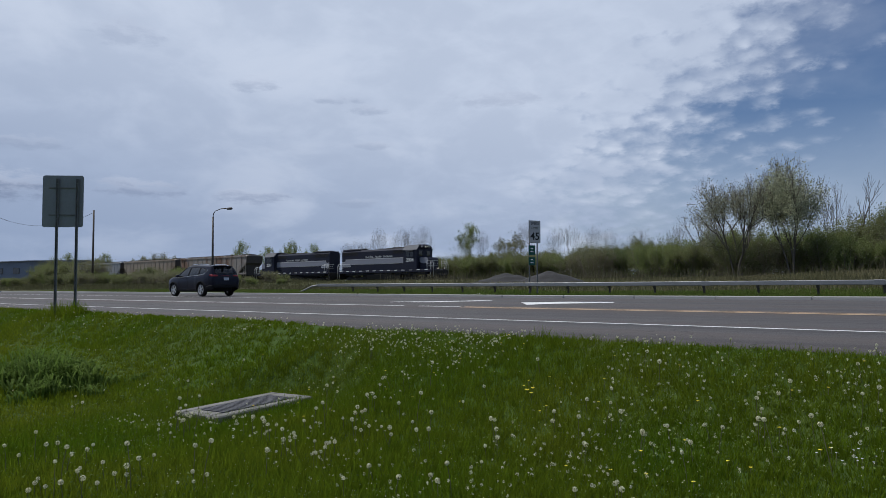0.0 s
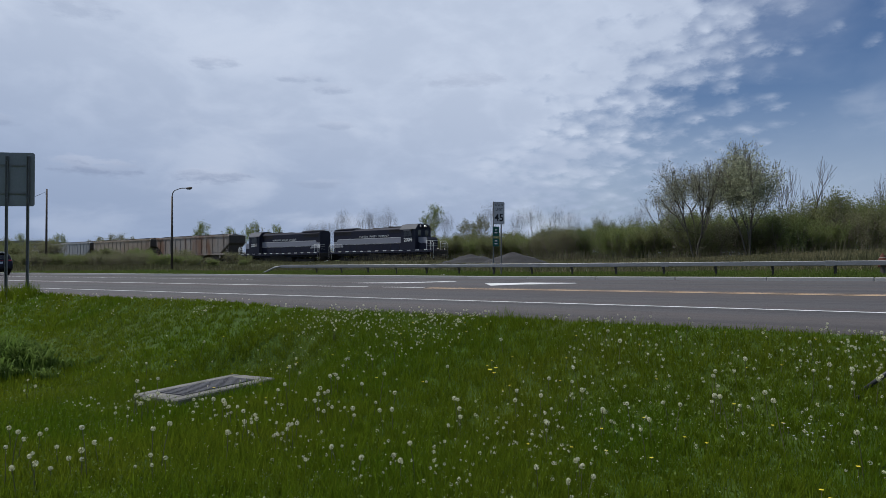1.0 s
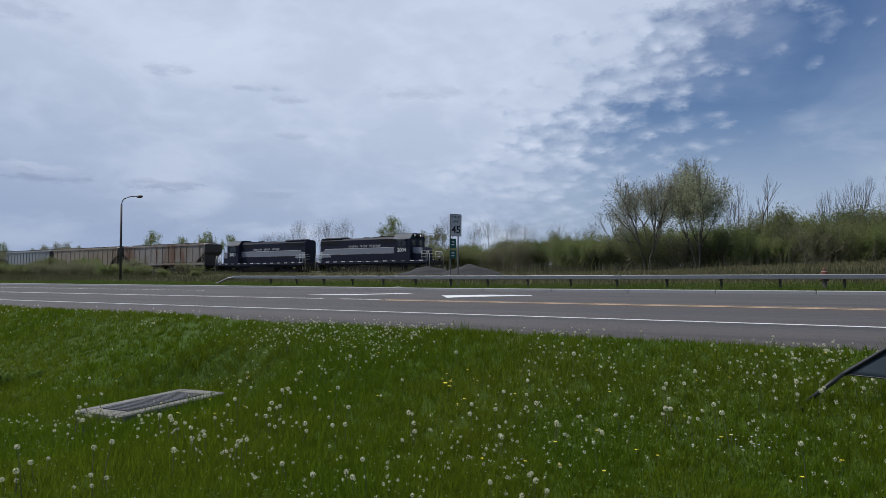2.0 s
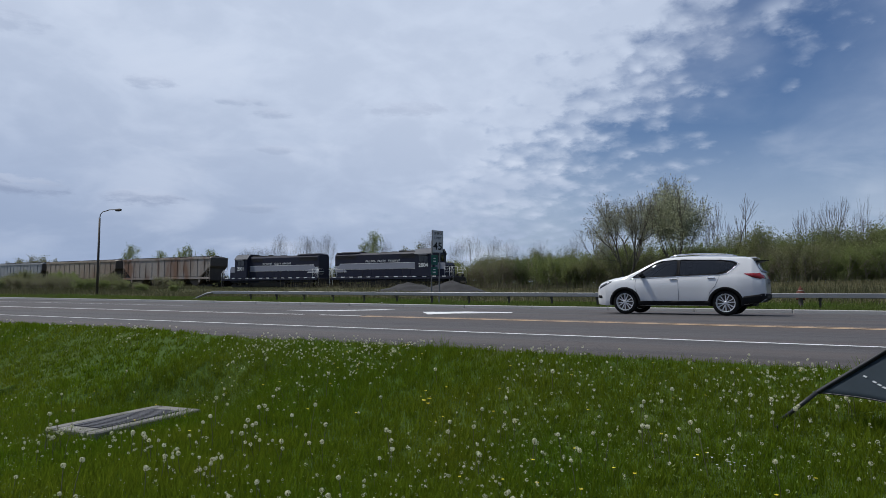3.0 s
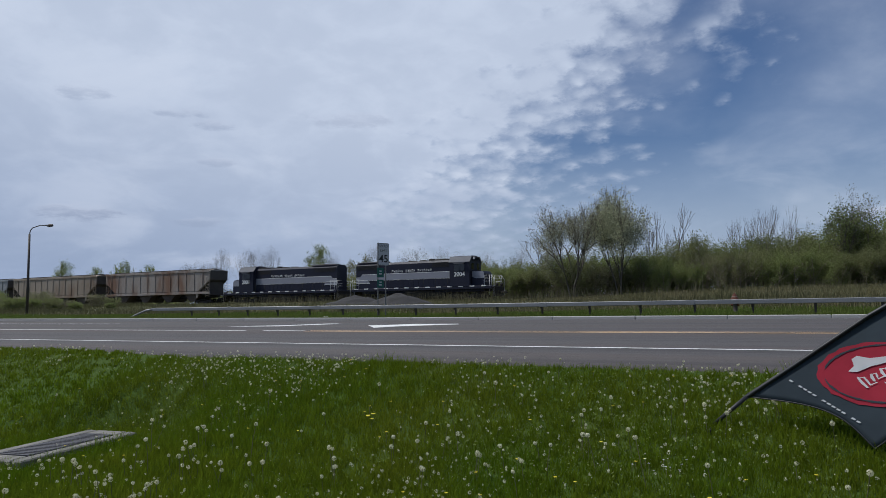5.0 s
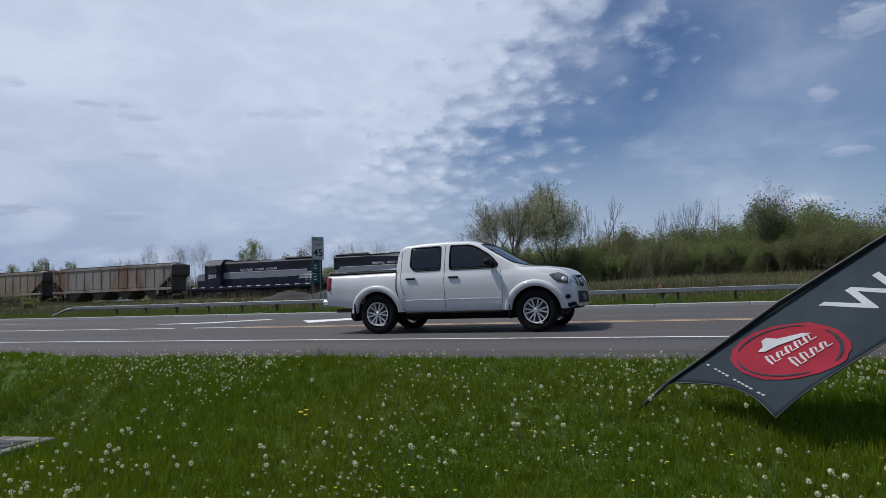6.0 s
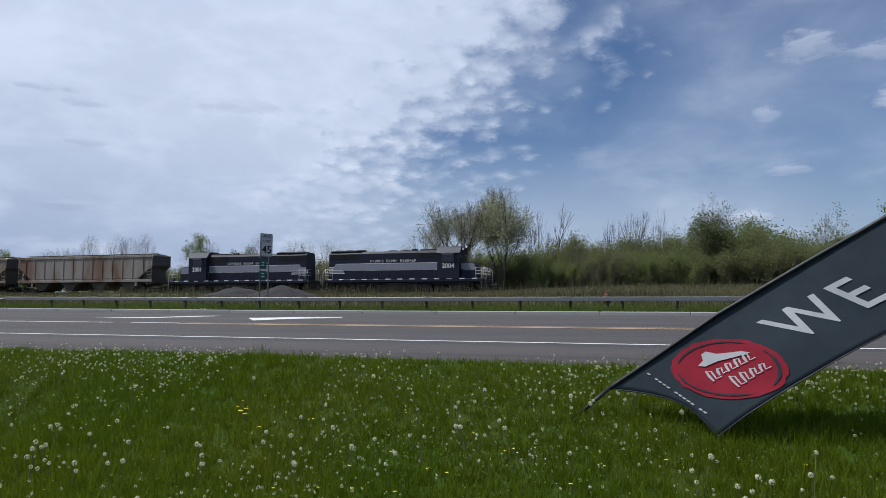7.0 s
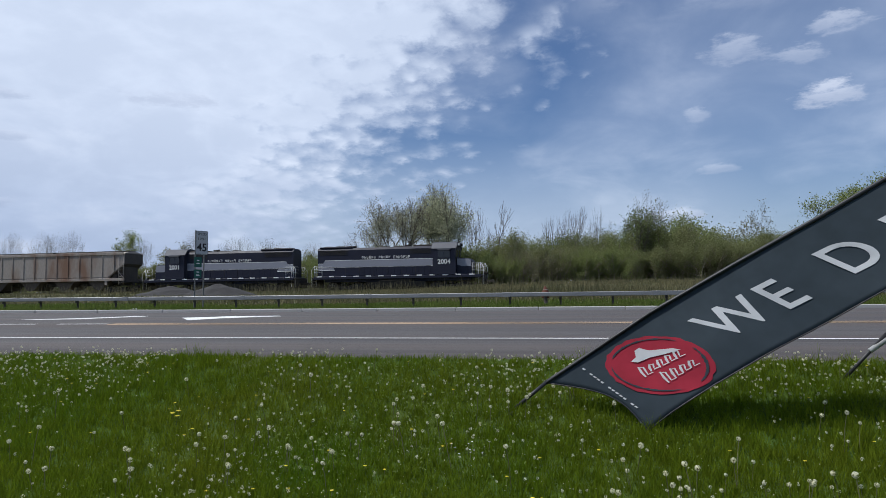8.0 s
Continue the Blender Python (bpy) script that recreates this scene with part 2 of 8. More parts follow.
def drawn_along(m, bands):
    """Long streaks of wear along the road and a few hairline cracks."""
    nt = m.node_tree
    N, L = nt.nodes.new, nt.links.new
    b = nt.nodes["Principled BSDF"]
    col = b.inputs["Base Color"].links[0].from_socket
    co = N("ShaderNodeTexCoord")
    for stretch, scale, lo, hi, tone, amount in bands:
        mp = N("ShaderNodeMapping")
        mp.inputs["Scale"].default_value = stretch
        n = N("ShaderNodeTexNoise")
        n.inputs["Scale"].default_value, n.inputs["Detail"].default_value = scale, 5
        r = N("ShaderNodeMapRange")
        r.inputs[1].default_value, r.inputs[2].default_value, r.inputs[4].default_value = lo, hi, amount
        mx = N("ShaderNodeMix")
        mx.data_type = "RGBA"
        mx.inputs[7].default_value = (*tone, 1)
        L(co.outputs["Object"], mp.inputs[0])
        L(mp.outputs[0], n.inputs["Vector"])
        L(n.outputs["Fac"], r.inputs[0])
        L(r.outputs[0], mx.inputs[0])
        L(col, mx.inputs[6])
        col = mx.outputs[2]
    # hairline cracks: the thin zero line of a warped noise
    n = N("ShaderNodeTexNoise")
    n.inputs["Scale"].default_value, n.inputs["Detail"].default_value, n.inputs["Distortion"].default_value = 0.32, 6, 0.8
    L(co.outputs["Object"], n.inputs["Vector"])
    d = N("ShaderNodeMath")
    d.operation = "SUBTRACT"
    d.inputs[1].default_value = 0.52
    L(n.outputs["Fac"], d.inputs[0])
    a = N("ShaderNodeMath")
    a.operation = "ABSOLUTE"
    L(d.outputs[0], a.inputs[0])
    r = N("ShaderNodeMapRange")
    r.inputs[1].default_value, r.inputs[2].default_value, r.inputs[3].default_value, r.inputs[4].default_value = 0.0, 0.0022, 0.75, 0.0
    L(a.outputs[0], r.inputs[0])
    mx = N("ShaderNodeMix")
    mx.data_type = "RGBA"
    mx.inputs[7].default_value = (0.025, 0.024, 0.024, 1)
    L(r.outputs[0], mx.inputs[0])
    L(col, mx.inputs[6])
    L(mx.outputs[2], b.inputs["Base Color"])


drawn_along(ASPHALT, (((0.012, 1.1, 1), 0.9, 0.42, 0.62, (0.047, 0.043, 0.045), 0.85), ((0.03, 5.0, 1), 1.0, 0.50, 0.66, (0.105, 0.096, 0.094), 0.5), ((0.006, 0.45, 1), 1.0, 0.48, 0.62, (0.074, 0.059, 0.054), 0.7)))
PAINT_WHITE = mat("road_paint_white", (0.80, 0.80, 0.78), 0.6, tint=(0.55, 0.55, 0.54), scale=2, fine=25, fine_amount=0.35)
PAINT_YELLOW = mat("road_paint_yellow", (0.56, 0.37, 0.20), 0.6, tint=(0.50, 0.38, 0.27), scale=1.5, fine=25, fine_amount=0.4)
CONCRETE = mat("concrete", (0.29, 0.28, 0.26), 0.85, tint=(0.22, 0.21, 0.195), scale=2.0, fine=45, fine_amount=0.3, bump=0.3, bump_scale=50)
SOIL = mat("turf", (0.045, 0.085, 0.014), 0.95, tint=(0.075, 0.095, 0.022), amount=0.7, scale=0.6, fine=14, fine_amount=0.5, bump=0.6, bump_scale=18, spec=0.1,
           stain=(0.075, 0.062, 0.032), stain_scale=0.35, stain_cut=(0.60, 0.75))
FIELD = mat("rough_grass_field", (0.070, 0.082, 0.030), 0.95, tint=(0.125, 0.108, 0.068), amount=0.8, scale=0.12, fine=3, fine_amount=0.45, bump=0.8, bump_scale=4, spec=0.1)
GALV = mat("galvanised_steel", (0.27, 0.275, 0.28), 0.55, 0.5, tint=(0.20, 0.205, 0.21), scale=1.5, fine=30, fine_amount=0.25)
STEEL_DARK = mat("weathered_dark_steel", (0.075, 0.070, 0.065), 0.65, 0.4, tint=(0.10, 0.07, 0.05), scale=3, fine=30, fine_amount=0.3)

# ---- building helpers ----


def part(name, bm, material, parent=None, label="", smooth=False):
    """Links a bmesh as one mesh object, under a thing or a part when one is given."""
    me = bpy.data.meshes.new(name)
    bm.to_mesh(me)
    bm.free()
    return part_mesh(name, me, material, parent, label, smooth)


def part_mesh(name, me, material, parent=None, label="", smooth=False):
    for m in material if isinstance(material, (list, tuple)) else [material]:
        if m and m.name not in me.materials:
            me.materials.append(m)
    if smooth:
        me.polygons.foreach_set("use_smooth", [True] * len(me.polygons))
    ob = new(name, me)
    if parent:
        ob.parent = parent
    if label:
        ob["label"] = label
    return ob


def thing(name, m, label, category, group="", kind=""):
    ob = new(name)
    ob.matrix_basis = m
    return tagged(ob, label, category, group, kind)


def add_box(bm, c, s, bevel=0.0, rot=None, mi=0):
    """A box of size s round c, its edges chamfered."""
    b2 = bmesh.new()
    bmesh.ops.create_cube(b2, size=1)
    for v in b2.verts:
        v.co = Vector((v.co.x * s[0], v.co.y * s[1], v.co.z * s[2]))
    if bevel:
        bmesh.ops.bevel(b2, geom=list(b2.edges), offset=min(bevel, min(s) * 0.45), segments=1, affect="EDGES")
    merge(bm, b2, Matrix.Translation(c) @ (rot or Matrix()), mi)


def merge(bm, other, m=Matrix(), mi=None):
    table = [bm.verts.new(m @ v.co) for v in other.verts]
    other.verts.index_update()
    for f in other.faces:
        try:
            g = bm.faces.new([table[v.index] for v in f.verts])
            g.material_index = f.material_index if mi is None else mi
            g.smooth = f.smooth
        except ValueError:
            pass
    other.free()


def add_rod(bm, a, b, r0, r1=None, seg=8, caps=True, mi=0, smooth=True):
    """A tapered rod from a to b."""
    a, b = Vector(a), Vector(b)
    r1 = r0 if r1 is None else r1
    d = b - a
    q = d.to_track_quat("Z", "Y")
    rings = []
    for p, r in ((a, r0), (b, r1)):
        rings.append([bm.verts.new(p + q @ Vector((r * math.cos(2 * math.pi * k / seg), r * math.sin(2 * math.pi * k / seg), 0))) for k in range(seg)])
    for k in range(seg):
        f = bm.faces.new((rings[0][k], rings[0][(k + 1) % seg], rings[1][(k + 1) % seg], rings[1][k]))
        f.material_index, f.smooth = mi, smooth
    if caps:
        bm.faces.new(rings[0][::-1]).material_index = mi
        bm.faces.new(rings[1]).material_index = mi


def add_path(bm, pts, r, seg=8, mi=0):
    add_tube(bm, pts, r, seg, mi)


def add_prism(bm, outline, axis, lo, hi, mi=0):
    """A flat outline (pairs) swept along an axis: 'y' takes (x, z), 'x' takes (y, z), 'z' takes (x, y)."""
    def at(p, h):
        return {"y": (p[0], h, p[1]), "x": (h, p[0], p[1]), "z": (p[0], p[1], h)}[axis]
    a = [bm.verts.new(at(p, lo)) for p in outline]
    b = [bm.verts.new(at(p, hi)) for p in outline]
    n = len(outline)
    made = [bm.faces.new(a), bm.faces.new(b[::-1])]
    made += [bm.faces.new((a[k], b[k], b[(k + 1) % n], a[(k + 1) % n])) for k in range(n)]
    for f in made:
        f.material_index = mi
    return made


def add_lathe(bm, profile, c, axis="z", seg=16, mi=0, smooth=True, caps=True):
    """A profile of (radius, height) turned about an axis through c."""
    def at(r, h, k):
        u, v = r * math.cos(2 * math.pi * k / seg), r * math.sin(2 * math.pi * k / seg)
        return Vector(c) + Vector({"z": (u, v, h), "y": (u, h, v), "x": (h, u, v)}[axis])
    rings = [[bm.verts.new(at(r, h, k)) for k in range(seg)] for r, h in profile]
    for a, b in zip(rings, rings[1:]):
        for k in range(seg):
            f = bm.faces.new((a[k], a[(k + 1) % seg], b[(k + 1) % seg], b[k]))
            f.material_index, f.smooth = mi, smooth
    for ring in (rings[0], rings[-1]) if caps else ():
        try:
            bm.faces.new(ring).material_index = mi
        except ValueError:
            pass


def fix(bm):
    bmesh.ops.recalc_face_normals(bm, faces=list(bm.faces))
    return bm


def lerp(table, x):
    return float(np.interp(x, [p[0] for p in table], [p[1] for p in table]))


def mesh_from(name, verts, faces, mats=None):
    """A mesh straight from arrays: verts (n, 3), faces (m, 3 or 4)."""
    me = bpy.data.meshes.new(name)
    k = faces.shape[1]
    me.vertices.add(len(verts))
    me.vertices.foreach_set("co", np.ascontiguousarray(verts, dtype=np.float32).ravel())
    me.loops.add(faces.size)
    me.loops.foreach_set("vertex_index", np.ascontiguousarray(faces, dtype=np.int32).ravel())
    me.polygons.add(len(faces))
    me.polygons.foreach_set("loop_start", np.arange(0, faces.size, k, dtype=np.int32))
    if mats is not None:
        me.polygons.foreach_set("material_index", np.ascontiguousarray(mats, dtype=np.int32))
    me.update(calc_edges=True)
    me.validate()
    return me


def add_text(text, size, m, material, parent, name="lettering", depth=0.004, label="", bold=0.0, space=1.0):
    """Raised lettering in the built-in font, centred on m, facing m's +z."""
    cu = bpy.data.curves.new("text", "FONT")
    cu.body, cu.size, cu.extrude, cu.align_x, cu.align_y, cu.resolution_u, cu.offset, cu.space_character = text, size, depth, "CENTER", "CENTER", 8, bold, space
    tmp = new("text", cu)
    bpy.context.view_layer.update()
    me = bpy.data.meshes.new_from_object(tmp.evaluated_get(bpy.context.evaluated_depsgraph_get()))
    bpy.data.objects.remove(tmp)
    bpy.data.curves.remove(cu)
    me.name = name
    ob = part_mesh(name, me, material, parent, label)
    ob.matrix_basis = m
    return ob


def add_tube(bm, pts, r, seg=8, mi=0):
    """One welded tube through many points."""
    pts = [Vector(p) for p in pts]
    rings = []
    for k, p in enumerate(pts):
        d = (pts[min(k + 1, len(pts) - 1)] - pts[max(k - 1, 0)]).normalized()
        q = d.to_track_quat("Z", "Y")
        rings.append([bm.verts.new(p + q @ Vector((r * math.cos(2 * math.pi * i / seg), r * math.sin(2 * math.pi * i / seg), 0))) for i in range(seg)])
    for a, b in zip(rings, rings[1:]):
        for i in range(seg):
            bm.faces.new((a[i], a[(i + 1) % seg], b[(i + 1) % seg], b[i])).smooth = True
    bm.faces.new(rings[0][::-1])
    bm.faces.new(rings[-1])

# ---- ground and road ----
KERB = mat("pale_kerb_concrete", (0.42, 0.41, 0.39), 0.85, tint=(0.33, 0.32, 0.30), scale=1.2, fine=40, fine_amount=0.25, bump=0.2, bump_scale=50)
EDGE_Y, KERB_Y = 7.6, 24.4  # grass edge of the near shoulder; face of the far kerb


CROWN = [(9.5, 0.0), (10.6, -0.008), (12.0, -0.035), (13.0, -0.03), (14.25, 0.035), (18.9, 0.062), (24.6, 0.03)]


def road_rise(x):
    return 0.13 * min(1.3, max(0.0, (-x - 15) / 40))


def kerb_z(x):
    return 0.03 + road_rise(x)


def road_z(x, y):
    """The road's surface: level near the edge line, crowned in the middle, rising gently to the west on its far side."""
    return road_rise(x) * max(0.0, y - 9.5) / (KERB_Y - 9.5) + lerp(CROWN, y)


LAWN = [(-60, -0.6), (-8, -0.80), (0, -0.86), (3.2, -0.90), (4.4, -0.90), (5.2, -0.80), (6.0, -0.60), (6.8, -0.32), (7.3, -0.14), (7.6, -0.07)]
FAR = [(24.6, 0.0), (27, 0.02), (33, 0.08), (42, 0.38), (52, 0.80), (58, 0.80), (61, 0.74), (68, 0.78), (76, 0.98), (110, 1.48), (300, 2.1), (2500, 4.1)]


def ground_z(x, y):
    if y <= EDGE_Y:
        z = lerp(LAWN, y)
        bump_ = noise.noise(Vector((x * 0.35, y * 0.5, 3.1))) * 0.07 + noise.noise(Vector((x * 1.3, y * 1.3, 7.7))) * 0.025
        z += 0.05 * noise.noise(Vector((x * 0.8, 9.1, 0.4))) * max(0.0, 1 - abs(y - 7.2) / 0.6)
        z += bump_ * min(1.0, max(0.0, (EDGE_Y - y) / 1.5))
        # west of the drain the crest of the bank stands higher
        z += 0.12 * min(1.0, max(0.0, (-8.0 - x) / 3.0)) * max(0.0, 1 - abs(y - 7.2) / 0.9)
        # a level pocket round the drain inlet
        q = math.hypot((x + 7.2) / 1.3, (y - 5.06) / 1.45)
        k = min(1.0, max(0.0, (1.25 - q) / 0.55))
        return z + (-0.905 - z) * k * k * (3 - 2 * k)
    if y < KERB_Y + 0.2:
        return road_z(x, y)
    z = lerp(FAR, y) + kerb_z(x) + 0.06
    rise = min(1.0, max(0.0, (x + 14) / 14)) * min(1.0, max(0.0, (y - 30) / 22)) * 0.35 * (1 - min(1.0, max(0.0, (y - 57) / 4)))
    rough_ = noise.noise(Vector((x * 0.12, y * 0.12, 1.3))) * 0.12 * min(1.0, max(0.0, (y - 27) / 6))
    if 60 < y < 68:
        rough_ = 0
    return z + rise + rough_


def sheet(xs, ys, zf):
    verts = np.array([(x, y, zf(x, y)) for y in ys for x in xs])
    n = len(xs)
    i = np.arange(len(xs) - 1)[None, :] + n * np.arange(len(ys) - 1)[:, None]
    return verts, np.stack([i, i + 1, i + 1 + n, i + n], -1).reshape(-1, 4)


def steps(*spans):
    out = []
    for lo, hi, n in spans:
        out += list(np.linspace(lo, hi, n, endpoint=False))
    return out + [spans[-1][1]]


def make_ground():
    xs = steps((-2500, -300, 8), (-300, -60, 40), (-60, 30, 180), (30, 120, 30), (120, 2500, 10))
    near = steps((-60, -6, 10), (-6, 2, 10), (2, EDGE_Y, 34))
    far = steps((KERB_Y + 0.19, 30, 8), (30, 80, 50), (80, 300, 30), (300, 2500, 10))
    # one sheet: the lawn, the strip under the road, the rough ground beyond
    ys = near[:-1] + [EDGE_Y, EDGE_Y + 0.05, KERB_Y + 0.1] + far
    verts, faces = sheet(xs, ys, lambda x, y: ground_z(x, y) - (0.12 if EDGE_Y < y < KERB_Y + 0.15 else 0))
    rows_ = np.repeat(np.arange(len(ys) - 1), len(xs) - 1)
    mats = (rows_ >= len(near)).astype(int)
    me = mesh_from("ground", verts, faces, mats)
    ob = part_mesh("ground", me, [SOIL, FIELD], smooth=True)
    tagged(ob, "grassy ground, mown lawn rising to the road and rough field beyond", "ground", kind="structure")


def make_road():
    xs = steps((-700, -80, 20), (-80, 40, 80), (40, 700, 20))
    ys = [EDGE_Y - 0.22, EDGE_Y + 0.08, 8.6, 9.5, 10.0, 10.6, 11.3, 12, 12.5, 13, 13.6, 14.25, 16, 18.9, 21, KERB_Y]
    verts, faces = sheet(xs, ys, lambda x, y: road_z(x, y) + (-0.24 if y < 7.5 else -0.025 if y < 8 else 0.0))
    road = part_mesh("road", mesh_from("road", verts, faces), ASPHALT)
    tagged(road, "grey asphalt road with a wide shoulder and a turn lane", "road", kind="structure")

    def strip(name, y, width, spans, material, label):
        V, F = [], []
        for a, b in spans:
            n = max(2, int((b - a) / 3))
            for k in range(n + 1):
                x = a + (b - a) * k / n
                for s in (-0.5, 0.5):
                    V.append((x, y + s * width, road_z(x, y + s * width) + 0.006))
            base = len(V) - 2 * (n + 1)
            F += [(base + 2 * k, base + 2 * k + 2, base + 2 * k + 3, base + 2 * k + 1) for k in range(n)]
        part_mesh(name, mesh_from(name, np.array(V), np.array(F)), material, road, label)

    strip("edge_line", 9.94, 0.15, [(-500, 500)], PAINT_WHITE, "solid white edge line")
    strip("centre_line", 14.12, 0.11, [(-10.9, 400)], PAINT_YELLOW, "worn yellow line")
    strip("centre_line", 14.36, 0.11, [(-10.9, 400)], PAINT_YELLOW, "worn yellow line")
    strip("lane_line", 14.25, 0.13, [(-300, -13.0), (-12.4, -11.0)], PAINT_WHITE, "worn white lane line")
    strip("lane_line", 18.9, 0.10, [(-300, -24)], PAINT_WHITE, "worn white lane line")

    def arrow(outline):
        bm = bmesh.new()
        bm.faces.new([bm.verts.new((x, y, road_z(x, y) + 0.006)) for x, y in outline])
        bmesh.ops.triangulate(bm, faces=list(bm.faces))
        part("turn_arrow", bm, PAINT_WHITE, road, "white painted turn arrow")

    # a long slanting stem, and a broad barbed head with its own stem
    arrow([(-15.95, 16.6), (-14.2, 17.0), (-13.25, 18.8), (-13.4, 19.3), (-13.9, 19.2), (-14.6, 17.75), (-15.7, 17.05)])
    arrow([(-11.27, 17.7), (-10.0, 16.0), (-9.75, 17.0), (-9.2, 17.5), (-9.9, 17.75), (-8.5, 18.35), (-8.75, 18.8), (-10.3, 18.65), (-10.6, 18.1)])

    # the far kerb: concrete lengths with open joints
    xs_ = np.arange(-120, 60, 3.0)
    kerb = thing("kerb", Matrix(), "low pale concrete kerb along the far side of the road", "kerb", kind="structure")
    bm = bmesh.new()
    add_box(bm, (0, 0, 0), (2.985, 0.2, 0.26), 0.02)
    me = bpy.data.meshes.new("kerb_stone")
    bm.to_mesh(me)
    bm.free()
    for x in xs_:
        s = part_mesh("kerb_stone", me, KERB, kerb)
        s.matrix_basis = Matrix.Translation((x, KERB_Y + 0.1, kerb_z(x) - 0.01)) @ Matrix.Rotation(math.atan2(kerb_z(x - 1.5) - kerb_z(x + 1.5), 3), 4, "Y")


make_ground()
make_road()

# ---- road vehicles ----
PAINT_BLACK = mat("black_car_paint", (0.009, 0.009, 0.013), 0.25, 0.0, tint=(0.008, 0.008, 0.011), amount=0.3, fine_amount=0.05, spec=0.22, coat=0.24, vary_rough=0.03)
PAINT_NAVY = mat("dark_blue_car_paint", (0.008, 0.009, 0.020), 0.3, 0.0, tint=(0.009, 0.010, 0.016), amount=0.3, fine_amount=0.05, spec=0.15, coat=0.12, vary_rough=0.03)
PAINT_PEARL = mat("white_car_paint", (0.62, 0.62, 0.62), 0.25, 0.0, tint=(0.58, 0.58, 0.58), amount=0.3, fine_amount=0.03, spec=0.5, coat=0.6, vary_rough=0.03)
PLASTIC = mat("black_plastic", (0.010, 0.010, 0.011), 0.65, 0.0, tint=(0.015, 0.015, 0.016), fine_amount=0.1, spec=0.15)
TYRE = mat("tyre_rubber", (0.010, 0.010, 0.010), 0.85, tint=(0.017, 0.016, 0.015), fine_amount=0.2, bump=0.2, spec=0.15)
ALLOY = mat("alloy_wheel", (0.60, 0.60, 0.61), 0.35, 0.55, tint=(0.40, 0.40, 0.41), fine_amount=0.05)
CHROME = mat("chrome_trim", (0.72, 0.73, 0.74), 0.15, 0.95, tint=(0.65, 0.66, 0.67), fine_amount=0.02, vary_rough=0.04)
RED_LENS = mat("red_lamp_lens", (0.26, 0.012, 0.016), 0.2, tint=(0.18, 0.01, 0.012), fine_amount=0.05, spec=0.6)
CLEAR_LENS = mat("clear_lamp_lens", (0.48, 0.50, 0.52), 0.12, 0.3, tint=(0.25, 0.26, 0.28), scale=14, fine_amount=0.1, spec=0.7)
CABIN = mat("dark_cabin_trim", (0.020, 0.020, 0.021), 0.8, tint=(0.03, 0.03, 0.03), fine_amount=0.1)
PLATE_DULL = mat("dull_licence_plate", (0.16, 0.15, 0.14), 0.5, tint=(0.10, 0.10, 0.11), scale=9, fine_amount=0.2)
HEAD_GLASS = mat("dark_headlamp_glass", (0.16, 0.17, 0.18), 0.10, 0.2, tint=(0.05, 0.05, 0.055), scale=9, fine_amount=0.1, spec=0.7)
GRIME_CAR = mat("dark_shut_line", (0.02, 0.02, 0.02), 0.9, fine_amount=0.1)
WINDOW = glass("tinted_window", (0.55, 0.60, 0.62), 0.16)
WINDSHIELD = glass("windshield_glass", (0.80, 0.88, 0.86), 0.75)


def wheel_parts(parent, x, y, r, width, spokes, twin, side, rim=0.72):
    """A tyre with a spoked alloy rim; side -1 faces the camera's side of a vehicle that heads right."""
    w = thing_part("wheel", parent, (x, y, r))
    bm = bmesh.new()
    h = width / 2
    add_lathe(bm, [(r * 0.66, -h * 0.8), (r * 0.86, -h), (r * 0.97, -h * 0.75), (r, -h * 0.4), (r, h * 0.4), (r * 0.97, h * 0.75), (r * 0.86, h), (r * 0.66, h * 0.8)], (0, 0, 0), "y", 28, caps=False)
    part("tyre", fix(bm), TYRE, w)
    bm = bmesh.new()
    f = side * h
    rr = r * rim
    add_lathe(bm, [(rr, f * 0.95), (rr * 0.93, f * 0.98), (rr * 0.90, f * 0.80), (rr * 0.88, -f * 0.6)], (0, 0, 0), "y", 28, caps=False)
    add_lathe(bm, [(rr * 0.20, f * 0.55), (rr * 0.20, f * 0.92), (rr * 0.12, f * 0.98)], (0, 0, 0), "y", 12)
    for k in range(spokes):
        a = 2 * math.pi * k / spokes
        for off in ((-0.19, 0.19) if twin else (0.0,)):
            a0, a1 = a + off * 0.6, a + off * 1.15
            p0 = Vector((math.cos(a0) * rr * 0.14, f * 0.86, math.sin(a0) * rr * 0.14))
            p1 = Vector((math.cos(a1) * rr * 0.93, f * 0.90, math.sin(a1) * rr * 0.93))
            t = Vector((-math.sin(a1), 0, math.cos(a1))) * rr * (0.058 if twin else 0.13)
            d = Vector((0, -f * 0.18, 0))
            q = [p0 - t * 0.8, p0 + t * 0.8, p1 + t, p1 - t]
            top = [bm.verts.new(v) for v in q]
            low = [bm.verts.new(v + d) for v in q]
            bm.faces.new(top)
            for i in range(4):
                bm.faces.new((top[i], low[i], low[(i + 1) % 4], top[(i + 1) % 4]))
    part("rim", fix(bm), ALLOY, w)
    bm = bmesh.new()
    add_lathe(bm, [(0.001, f * 0.25), (rr * 0.86, f * 0.25)], (0, 0, 0), "y", 24, caps=False)
    part("brake_disc", bm, STEEL_DARK, w)
    return w


def thing_part(name, parent, at):
    ob = new(name)
    ob.parent = parent
    ob.matrix_basis = Matrix.Translation(at)
    return ob


